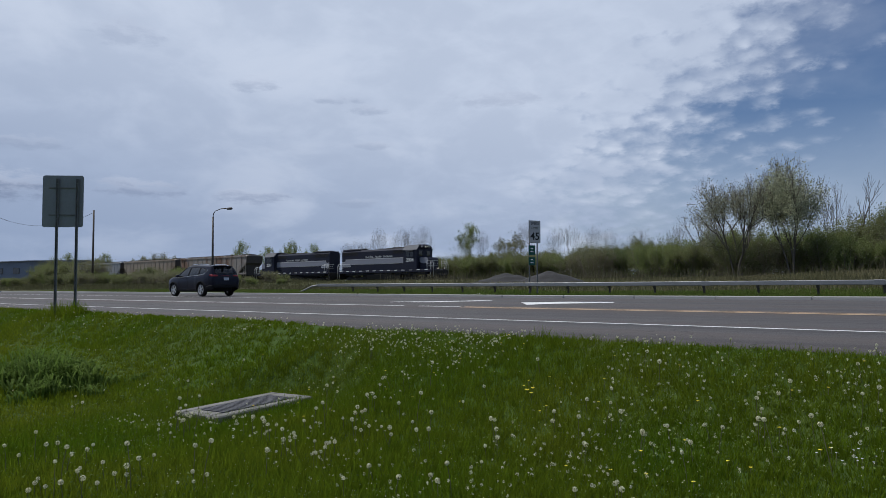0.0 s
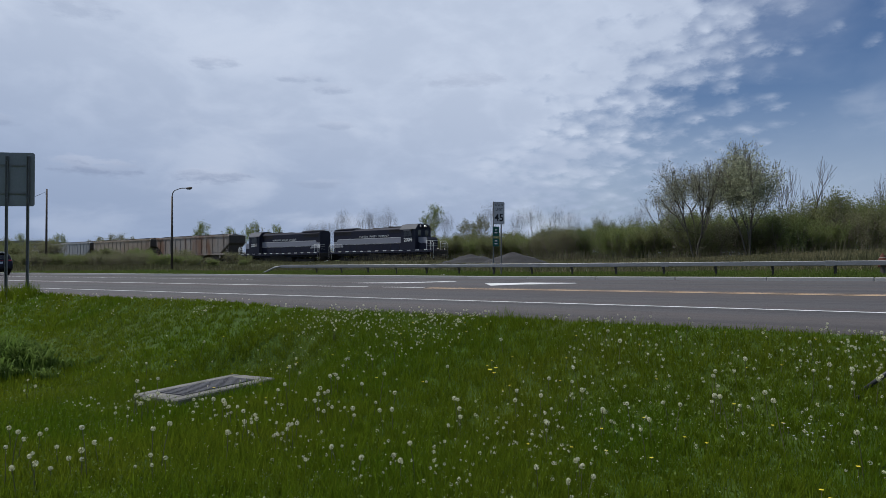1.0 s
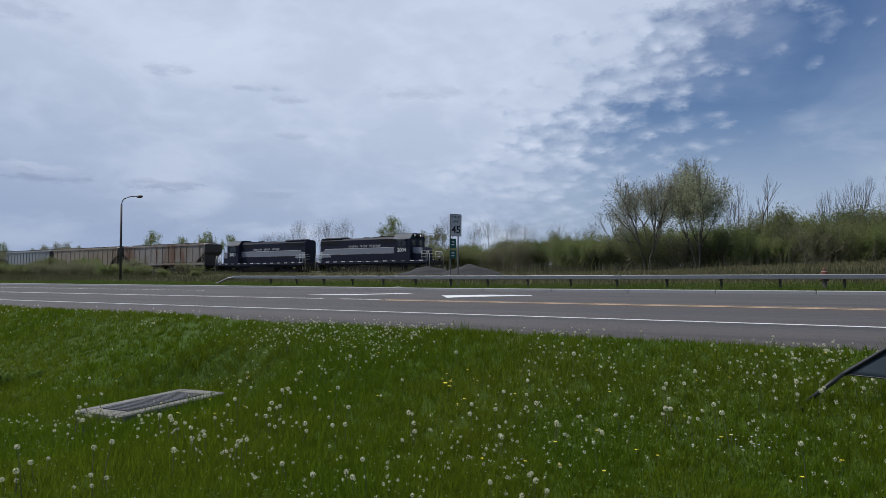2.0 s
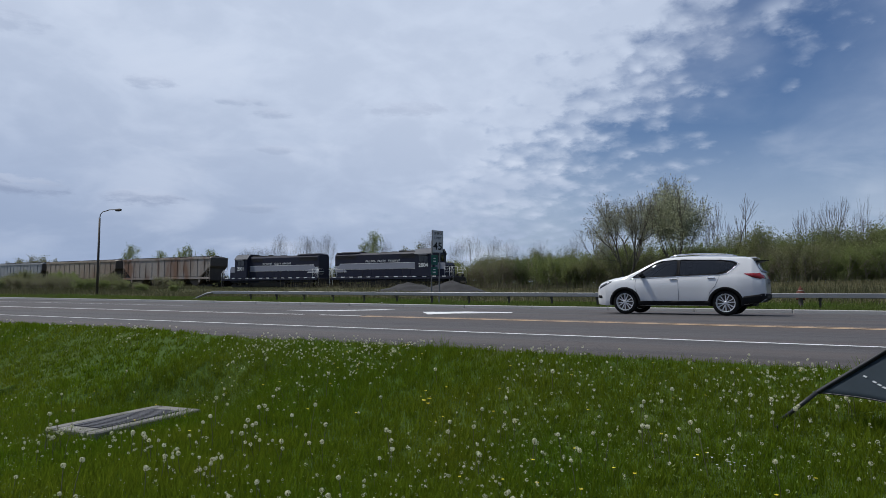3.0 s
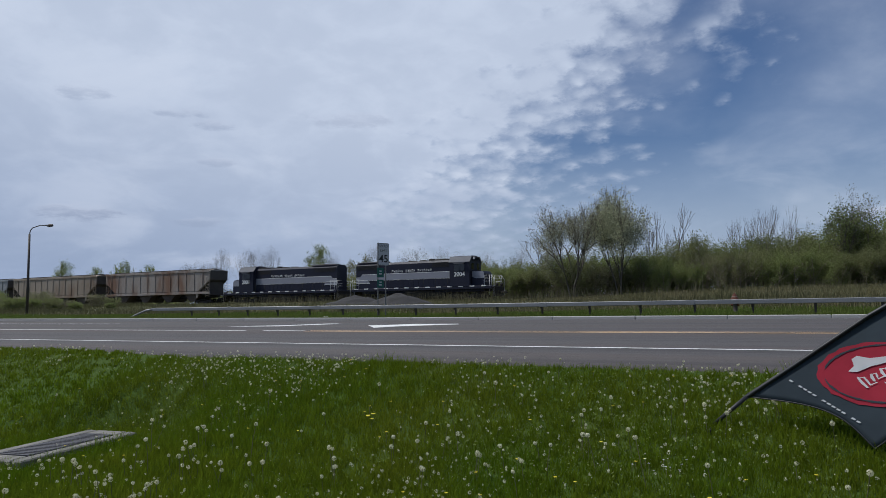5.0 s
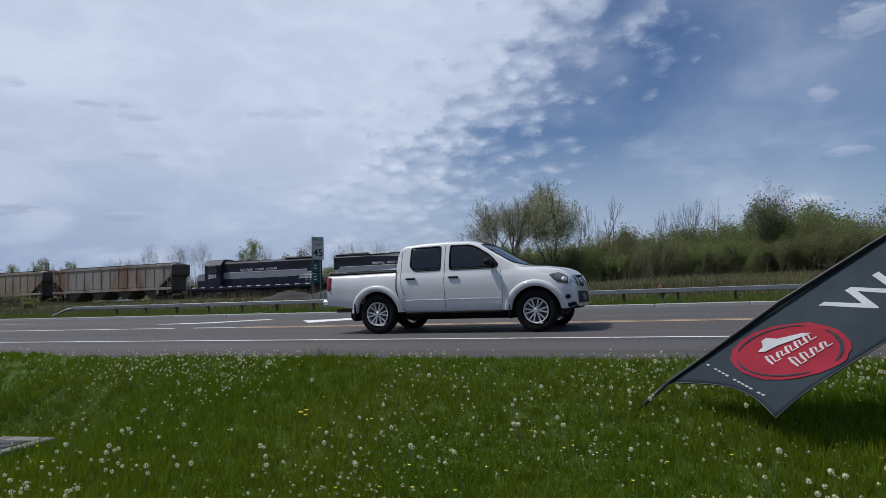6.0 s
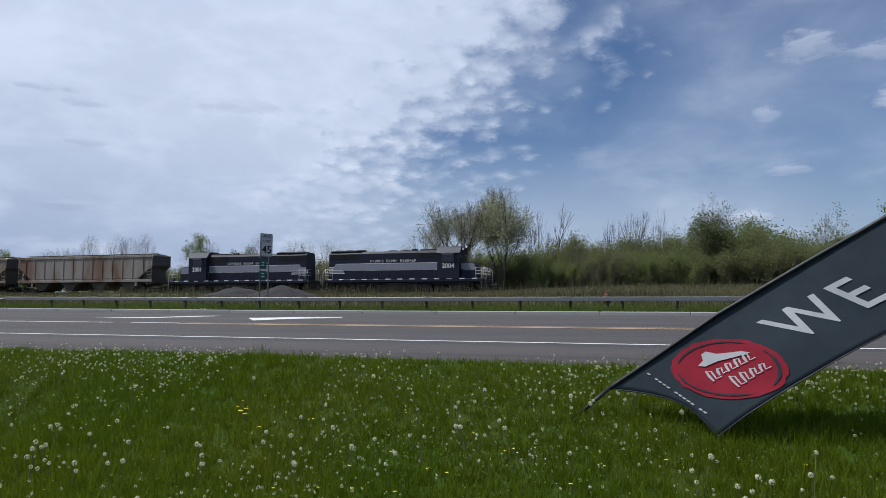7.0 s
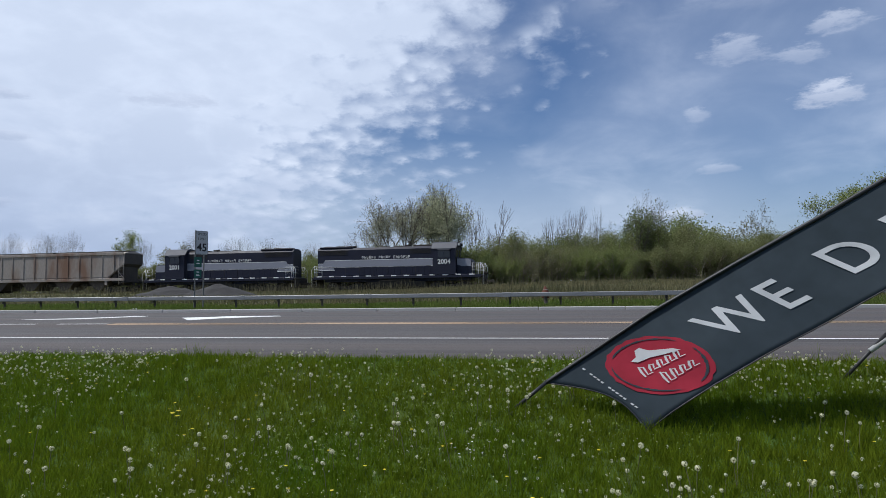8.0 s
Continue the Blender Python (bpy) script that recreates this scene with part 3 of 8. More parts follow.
def round_poly(pts, r, n=3):
    """The outline with its corners rounded off by about r."""
    out, k = [], len(pts)
    for i in range(k):
        p, a, b = Vector(pts[i]), Vector(pts[i - 1]), Vector(pts[(i + 1) % k])
        da, db = min(r, (a - p).length * 0.45), min(r, (b - p).length * 0.45)
        s, e = p + (a - p).normalized() * da, p + (b - p).normalized() * db
        for q in np.linspace(0, 1, n + 1):
            out.append(tuple(s * (1 - q) ** 2 + p * 2 * q * (1 - q) + e * q * q))
    return out


def within(p, poly):
    inside = False
    for (x0, y0), (x1, y1) in zip(poly, poly[1:] + poly[:1]):
        if (y0 > p[1]) != (y1 > p[1]) and p[0] < (x1 - x0) * (p[1] - y0) / (y1 - y0) + x0:
            inside = not inside
    return inside


def panel(name, outline, project, material, parent, proud=0.006, label="", skirt=0.014, r=0.03, fine=0.10):
    """A fitted piece laid on a curved skin: a flat outline, cut fine, each corner put on the skin by project(a, b, proud), its rim turned inwards."""
    bm = bmesh.new()
    bm.faces.new([bm.verts.new((a, b, 0)) for a, b in (round_poly(outline, r) if r else outline)])
    bmesh.ops.triangulate(bm, faces=list(bm.faces))
    for _ in range(4):
        long_ = [e for e in bm.edges if e.calc_length() > fine]
        if not long_:
            break
        bmesh.ops.subdivide_edges(bm, edges=long_, cuts=1)
        bmesh.ops.triangulate(bm, faces=[f for f in bm.faces if len(f.verts) > 3])
    rim = bmesh.ops.extrude_edge_only(bm, edges=[e for e in bm.edges if e.is_boundary])
    for v in rim["geom"]:
        if isinstance(v, bmesh.types.BMVert):
            v.co.z = 1
    for v in bm.verts:
        v.co = project(v.co.x, v.co.y, -skirt if v.co.z > 0.5 else proud)
    for f in bm.faces:
        f.smooth = True
    return part(name, fix(bm), material, parent, label)


def strip_line(name, pts, project, r, material, parent, label="", proud=0.0):
    """A thin line of trim or a shut line drawn on a skin."""
    fine = []
    for (a, b), (c, d) in zip(pts, pts[1:]):
        n = max(1, int(math.hypot(c - a, d - b) / 0.08))
        fine += [(a + (c - a) * k / n, b + (d - b) * k / n) for k in range(n)]
    bm = bmesh.new()
    add_tube(bm, [project(a, b, proud) for a, b in fine + [pts[-1]]], r, 6)
    return part(name, bm, material, parent, label)


def build_car(name, label, category, s):
    """A car from its side outline: a finely lofted skin with window openings, and panes, lamps, trim and shut lines fitted on it.
    x ahead, y to its left, z up; the origin lies on the road midway between the axles."""
    car = thing(name, Matrix(), label, category)
    ax = (s["wb"] / 2, -s["wb"] / 2)
    x0, x1 = s["top"][0][0], s["top"][-1][0]
    ra = s["arch"]
    cols = {k: ([p[0] for p in s[k]], [p[1] for p in s[k]]) for k in ("top", "belt", "plan", "sill")}
    at_ = lambda k, x: float(np.interp(x, *cols[k]))
    xs = set(round(v, 3) for v in np.arange(x0, x1, 0.03)) | {x1} | {round(x0 + d, 3) for d in (0.005, 0.012, 0.02)} | {round(x1 - d, 3) for d in (0.005, 0.012, 0.02)}
    for a in ax:
        xs |= {round(a + ra * math.cos(q), 3) for q in np.linspace(0, math.pi, 27)}
    xs = sorted(xs)
    table = {}

    def ring(x):
        x = round(min(max(x, x0), x1), 3)
        if x in table:
            return table[x]
        top, belt, w, sill = at_("top", x), at_("belt", x), s["w"] * at_("plan", x), at_("sill", x)
        low, flare = sill, 0.0
        for a in ax:
            d = abs(x - a)
            if d < ra:
                low = max(low, s["r"] + math.sqrt(ra * ra - d * d) - 0.02)
            flare += s["flare"] * math.exp(-(max(0.0, d - ra) / 0.16) ** 2)
        belt = min(belt, top - 0.05)
        low = min(low, belt - 0.06)
        edge = top - min(s["crown"], (top - belt) * 0.5 + 0.01)
        tall = max(0.0, edge - belt)
        wb_ = w * 0.955
        we = wb_ - s["lean"] * tall - 0.045 * max(0.0, 1 - tall / 0.15)
        out = []
        for q in (0, 0.05, 0.13, 0.25, 0.4, 0.55, 0.7, 0.82, 0.92, 1):
            z = low + (belt - low) * q
            u = (z - sill) / max(0.05, belt - sill)
            y = w * float(np.interp(u, (0, 0.1, 0.28, 0.5, 0.66, 0.80, 0.92, 1), (0.925, 0.955, 0.978, 0.992, 1.0, 0.996, 0.980, 0.955)))
            out.append((y + flare * (1 - abs(2 * min(1, u) - 0.9) ** 2 * 0.8), z))
        for q in np.linspace(0, 1, 15)[1:]:
            out.append((wb_ + (we - wb_) * q ** 1.2, belt + tall * q))
        for a in (14, 30, 46, 62, 76, 90):
            out.append((max(0.0, we * math.cos(radians(a)) ** 0.8) if a < 90 else 0.0, edge + (top - edge) * math.sin(radians(a))))
        table[x] = (out, [p[1] for p in out], [p[0] for p in out])
        return table[x]

    def skin_y(x, z):
        pts, zs, ys = ring(x)
        return float(np.interp(z, zs, ys))

    def side_on(side):
        return lambda a, b, p: Vector((a, side * (skin_y(a, b) + p), b))

    def on_top(a, b, p):
        pts, zs, ys = ring(a)
        return Vector((a, b, float(np.interp(abs(b), ys[9:][::-1], zs[9:][::-1])) + p))

    def on_end(front):
        def put(a, b, p):
            x, d = (x1, -0.01) if front else (x0, 0.01)
            for _ in range(200):
                if skin_y(x, b) >= abs(a):
                    break
                x += d
            return Vector((x + (p if front else -p), a, b))
        return put

    openings = [round_poly(w, 0.05) for w in s["windows"]]
    screen, rear = round_poly(s["screen"], 0.06), round_poly(s["rear"], 0.06)
    bm = bmesh.new()
    rows_ = []
    for x in xs:
        pts = ring(x)[0]
        rows_.append([bm.verts.new((x, -y, z)) for y, z in pts] + [bm.verts.new((x, y, z)) for y, z in pts[-2::-1]])
    n = len(rows_[0])
    for i in range(len(xs) - 1):
        xm = (xs[i] + xs[i + 1]) / 2
        for j in range(n - 1):
            q = (rows_[i][j], rows_[i + 1][j], rows_[i + 1][j + 1], rows_[i][j + 1])
            ym, zm = sum(v.co.y for v in q) / 4, sum(v.co.z for v in q) / 4
            k = min(j, n - 2 - j)
            if 9 <= k <= 24 and any(within((xm, zm), w) for w in openings):
                continue
            if k >= 18 and (within((xm, ym), screen) or (xm < s["rear_x"] and within((ym, zm), rear))):
                continue
            f = bm.faces.new(q)
            f.smooth = True
    bm.faces.new(rows_[0])
    bm.faces.new(rows_[-1][::-1])
    body = part("body", fix(bm), s["paint"], car)
    # panes with dark seals
    for side in (-1, 1):
        for w in s["windows"]:
            panel("side_window", w, side_on(side), WINDOW, car, 0.003, "tinted glass", r=0.05)
            strip_line("window_seal", round_poly(w, 0.05) + [round_poly(w, 0.05)[0]], side_on(side), 0.015, PLASTIC, car)
        for w in s["pillars"]:
            panel("window_pillar", w, side_on(side), PLASTIC, car, 0.004, "black pillar between the side windows", r=0)
    panel("windshield", s["screen"], on_top, WINDSHIELD, car, 0.003, "clear glass", r=0.06)
    strip_line("window_seal", screen + [screen[0]], on_top, 0.013, PLASTIC, car)
    panel("rear_window", s["rear"], on_end(False), WINDOW, car, 0.003, "tinted glass", r=0.06)
    strip_line("window_seal", rear + [rear[0]], on_end(False), 0.013, PLASTIC, car)
    # dark underside, wheel housings and cabin
    bm = bmesh.new()
    add_box(bm, ((x0 + x1) / 2, 0, 0.42), (x1 - x0 - 0.7, s["w"] * 1.25, 0.34), 0.05)
    for a in ax:
        add_box(bm, (a, 0, 0.62), (2 * ra * 0.95, s["w"] * 1.2, 0.5), 0.05)
    part("underbody", bm, PLASTIC, car, "dark underside and wheel housings")
    ca, cb = s["cabin"]
    bm = bmesh.new()
    add_box(bm, ((ca + cb) / 2, 0, 0.74), (cb - ca, s["w"] * 1.7, 0.3), 0.03)
    part("cabin_floor", bm, CABIN, car)
    for sx in s["seats"]:
        for sy in (-0.38, 0.38):
            bm = bmesh.new()
            add_box(bm, (sx, sy, 0.95), (0.5, 0.5, 0.2), 0.06)
            add_box(bm, (sx - 0.25, sy, 1.14), (0.16, 0.48, 0.46), 0.06, Matrix.Rotation(radians(-12), 4, "Y"))
            add_box(bm, (sx - 0.32, sy, 1.41), (0.1, 0.26, 0.15), 0.04)
            part("seat", bm, CABIN, car)
    bm = bmesh.new()
    add_box(bm, (s["dash"], 0, 0.96), (0.42, s["w"] * 1.45, 0.2), 0.06)
    part("dashboard", bm, CABIN, car)
    # fitted pieces: where they lie, outline, material, how far they stand out
    places = {"front": on_end(True), "back": on_end(False), "top": on_top}
    for nm, where, outline, material, proud, lab in s["pieces"]:
        if where == "side":
            for side in (-1, 1):
                panel(nm, outline, side_on(side), material, car, proud, lab)
        elif where in ("front2", "back2"):
            for side in (-1, 1):
                panel(nm, [(side * a, b) for a, b in outline], places[where[:-1]], material, car, proud + 0.006, lab, fine=0.05)
        else:
            panel(nm, outline, places[where], material, car, proud + 0.004, lab, fine=0.06)
    for nm, where, pts, r, material, lab in s["lines"]:
        if where == "side":
            for side in (-1, 1):
                strip_line(nm, pts, side_on(side), r, material, car, lab)
        elif where == "top2":
            for side in (-1, 1):
                strip_line(nm, [(a, side * b) for a, b in pts], on_top, r, material, car, lab)
        else:
            strip_line(nm, pts, places[where], r, material, car, lab)
    # wheel arch bands
    for a in ax:
        for side in (-1, 1):
            zc, put, bm, rows_ = s["r"] - 0.02, side_on(side), bmesh.new(), []
            for rr, out_ in ((ra + s["band"], -0.03), (ra + s["band"], s["band_out"] * 0.6), (ra + s["band"] * 0.75, s["band_out"]), (ra + s["band"] * 0.25, s["band_out"]), (ra - 0.012, s["band_out"] * 0.5), (ra - 0.012, -0.06)):
                a0 = math.asin((s["band_low"] - zc) / rr)
                rows_.append([bm.verts.new(put(a + rr * math.cos(q), zc + rr * math.sin(q), out_)) for q in np.linspace(a0, math.pi - a0, 33)])
            for ra_, rb_ in zip(rows_, rows_[1:]):
                for k in range(32):
                    bm.faces.new((ra_[k], ra_[k + 1], rb_[k + 1], rb_[k])).smooth = True
            part("wheel_arch", fix(bm), s["band_mat"], car, s["band_label"])
    for hx, hz in s["handles"]:
        for side in (-1, 1):
            bm = bmesh.new()
            add_box(bm, (hx, side * (skin_y(hx, hz) + 0.018), hz), (0.21, 0.034, 0.036), 0.014)
            part("door_handle", bm, s["handle_mat"], car)
    mx, mz = s["mirror"]
    for side in (-1, 1):
        bm = bmesh.new()
        bmesh.ops.create_icosphere(bm, subdivisions=3, radius=1)
        for v in bm.verts:
            v.co = Vector((mx + 0.075 * v.co.x, side * (skin_y(mx, mz) + 0.15) + 0.125 * v.co.y, mz + 0.075 * v.co.z))
        add_box(bm, (mx + 0.02, side * (skin_y(mx, mz) + 0.03), mz - 0.05), (0.07, 0.14, 0.04), 0.015)
        part("door_mirror", bm, s["mirror_mat"], car, smooth=True)
    if s.get("rails"):
        a0, a1, yw = s["rails"]
        for side in (-1, 1):
            bm = bmesh.new()
            add_tube(bm, [on_top(x, side * yw, 0.012 + 0.055 * math.sin(math.pi * k / 14) ** 0.4) for k, x in enumerate(np.linspace(a0, a1, 15))], 0.022, 8)
            part("roof_rail", bm, CHROME, car, "silver roof rail")
        for x in s.get("bars", ()):
            bm = bmesh.new()
            add_tube(bm, [on_top(x, -yw, 0.085), on_top(x, -yw * 0.5, 0.06), on_top(x, yw * 0.5, 0.06), on_top(x, yw, 0.085)], 0.02, 8)
            part("cross_bar", bm, PLASTIC, car, "black cross bar")
    for nm, m_, c, size, bev, lab in s["trims"]:
        bm = bmesh.new()
        add_box(bm, c, size, bev)
        part(nm, bm, m_, car, lab)
    wheels = []
    for a in ax:
        for side in (-1, 1):
            wheels.append(wheel_parts(car, a, side * (s["w"] - s["tw"] / 2 - 0.015), s["r"], s["tw"], s["spokes"], s["twin"], side, s["rim"]))
    return car, wheels


def disc(cx, cz, r, n=14):
    return [(cx + r * math.cos(2 * math.pi * k / n), cz + r * math.sin(2 * math.pi * k / n)) for k in range(n)]


def suv_plan(b, f):
    return [(b, 0.66), (b + 0.03, 0.80), (b + 0.10, 0.89), (b + 0.32, 0.955), (b + 0.7, 0.99), (b + 1.3, 1), (f - 1.0, 1), (f - 0.62, 0.985), (f - 0.34, 0.93), (f - 0.17, 0.84), (f - 0.07, 0.72), (f, 0.50)]


def suv_sill(b, f):
    return [(b, 0.46), (b + 0.12, 0.37), (b + 0.6, 0.29), (-1.33, 0.26), (1.33, 0.25), (f - 0.35, 0.24), (f - 0.1, 0.27), (f, 0.35)]


def make_cars():
    b, f = -2.25, 2.22
    rav_spec = dict(
        wb=2.66, w=0.922, r=0.345, tw=0.225, arch=0.395, lean=0.42, crown=0.07, flare=0.016, band=0.055, band_mat=PLASTIC, band_out=0.012, band_label="black plastic wheel arch", band_low=0.26, rim=0.74, spokes=5, twin=True,
        top=[(b, 0.60), (-2.245, 0.80), (-2.22, 0.98), (-2.17, 1.08), (-2.00, 1.33), (-1.90, 1.49), (-1.86, 1.56), (-1.75, 1.595), (-1.4, 1.63), (-0.8, 1.655), (-0.2, 1.665), (0.14, 1.655), (0.44, 1.61), (0.85, 1.40), (1.20, 1.185), (1.34, 1.145), (1.60, 1.125), (1.88, 1.08), (2.02, 1.035), (2.12, 0.96), (2.19, 0.83), (f, 0.58)],
        belt=[(b, 1.0), (-2.0, 1.13), (-1.3, 1.11), (0, 1.04), (1.1, 0.97), (1.5, 0.98), (f, 0.84)], plan=suv_plan(b, f), sill=suv_sill(b, f),
        windows=[[(1.08, 1.015), (1.00, 1.10), (0.54, 1.465), (0.38, 1.525), (-0.05, 1.55), (-0.05, 1.085)], [(-0.11, 1.09), (-0.11, 1.55), (-0.95, 1.525), (-1.03, 1.52), (-1.03, 1.145)], [(-1.09, 1.15), (-1.09, 1.515), (-1.48, 1.475), (-1.74, 1.40), (-1.62, 1.26), (-1.50, 1.18)]],
        pillars=[[(-0.12, 1.09), (-0.12, 1.55), (-0.04, 1.55), (-0.04, 1.085)], [(-1.10, 1.15), (-1.10, 1.515), (-1.02, 1.515), (-1.02, 1.145)]],
        screen=[(0.46, -0.58), (0.42, 0), (0.46, 0.58), (1.12, 0.74), (1.22, 0.42), (1.255, 0), (1.22, -0.42), (1.12, -0.74)], rear=[(-0.56, 1.16), (-0.52, 1.47), (0.52, 1.47), (0.56, 1.16)], rear_x=-1.9,
        cabin=(-1.9, 1.15), seats=(0.0, -0.95), dash=1.0, handles=[(-0.84, 1.0), (0.10, 0.975)], mirror=(0.80, 1.10), rails=(-1.70, 0.22, 0.55), bars=(-1.15, -0.2),
        paint=PAINT_BLACK, handle_mat=PAINT_BLACK, mirror_mat=PAINT_BLACK,
        pieces=[("headlamp", "side", [(1.60, 0.985), (1.78, 0.965), (1.98, 0.915), (2.14, 0.83), (2.12, 0.785), (1.90, 0.83), (1.74, 0.90)], HEAD_GLASS, 0.006, "clear headlamp in a dark housing"),
                ("headlamp_reflector", "side", disc(1.96, 0.87, 0.028), CHROME, 0.012, ""),
                ("headlamp_inner", "front2", [(0.38, 0.735), (0.40, 0.80), (0.56, 0.82), (0.56, 0.745)], HEAD_GLASS, 0.006, ""),
                ("grille", "front", [(-0.40, 0.70), (-0.40, 0.79), (0.40, 0.79), (0.40, 0.70)], PLASTIC, 0.004, "black upper grille"), ("grille_bar", "front", [(-0.40, 0.735), (-0.40, 0.765), (0.40, 0.765), (0.40, 0.735)], CHROME, 0.012, ""), ("badge", "front", disc(0, 0.755, 0.055), CHROME, 0.022, ""),
                ("lower_grille", "front", [(-0.62, 0.37), (-0.50, 0.62), (0.50, 0.62), (0.62, 0.37)], PLASTIC, 0.006, "black lower intake"), ("fog_lamp", "side", disc(2.05, 0.52, 0.036), CLEAR_LENS, 0.008, ""), ("bumper_lip", "front", [(-0.50, 0.365), (-0.49, 0.385), (0.49, 0.385), (0.50, 0.365)], ALLOY, 0.016, "silver lower lip"),
                ("front_plate", "front", [(-0.155, 0.47), (-0.155, 0.60), (0.155, 0.60), (0.155, 0.47)], PLATE_DULL, 0.022, ""),
                ("sill_cladding", "side", [(-0.95, 0.27), (-0.93, 0.37), (0.93, 0.365), (0.95, 0.26)], PLASTIC, 0.012, "black plastic cladding"), ("bumper_cladding", "side", [(-1.73, 0.30), (-1.77, 0.44), (-2.13, 0.62), (-2.24, 0.62), (-2.24, 0.48), (-2.10, 0.36)], PLASTIC, 0.008, ""), ("bumper_cladding", "back", [(-0.80, 0.47), (-0.80, 0.62), (0.80, 0.62), (0.80, 0.47)], PLASTIC, 0.008, ""),
                ("tail_lamp", "side", [(-1.94, 1.07), (-2.14, 1.08), (-2.22, 0.99), (-2.18, 0.91), (-1.98, 0.97)], RED_LENS, 0.012, ""), ("tail_lamp", "back2", [(0.52, 0.98), (0.52, 1.07), (0.80, 1.08), (0.82, 0.93)], RED_LENS, 0.010, "")],
        lines=[("window_trim", "side", [(1.12, 0.995), (0, 1.065), (-1.03, 1.127), (-1.48, 1.155), (-1.58, 1.20), (-1.79, 1.41)], 0.017, CHROME, "chrome strip round the side windows"), ("shoulder_trim", "side", [(1.14, 0.965), (1.38, 0.945)], 0.010, CHROME, ""),
               ("door_joint", "side", [(-0.08, 1.05), (-0.09, 0.36)], 0.005, GRIME_CAR, ""), ("door_joint", "side", [(-1.05, 1.09), (-1.02, 0.80), (-0.92, 0.62), (-0.90, 0.38)], 0.005, GRIME_CAR, ""), ("door_joint", "side", [(0.98, 1.02), (1.0, 0.75), (0.93, 0.50), (0.92, 0.38)], 0.005, GRIME_CAR, ""), ("bonnet_joint", "top2", [(1.34, 0.72), (1.75, 0.70), (2.08, 0.52)], 0.004, GRIME_CAR, "")],
        trims=[("spoiler", PAINT_BLACK, (-1.90, 0, 1.565), (0.22, 1.06, 0.035), 0.014, ""), ("exhaust_pipe", CHROME, (-2.15, -0.55, 0.32), (0.14, 0.07, 0.05), 0.02, ""), ("wiper", PLASTIC, (1.20, 0.1, 1.16), (0.03, 0.9, 0.02), 0.006, "")])
    rav, w1 = build_car("suv", "black compact sport utility car with bright roof rails", "car", rav_spec)

    b, f = -2.34, 2.28
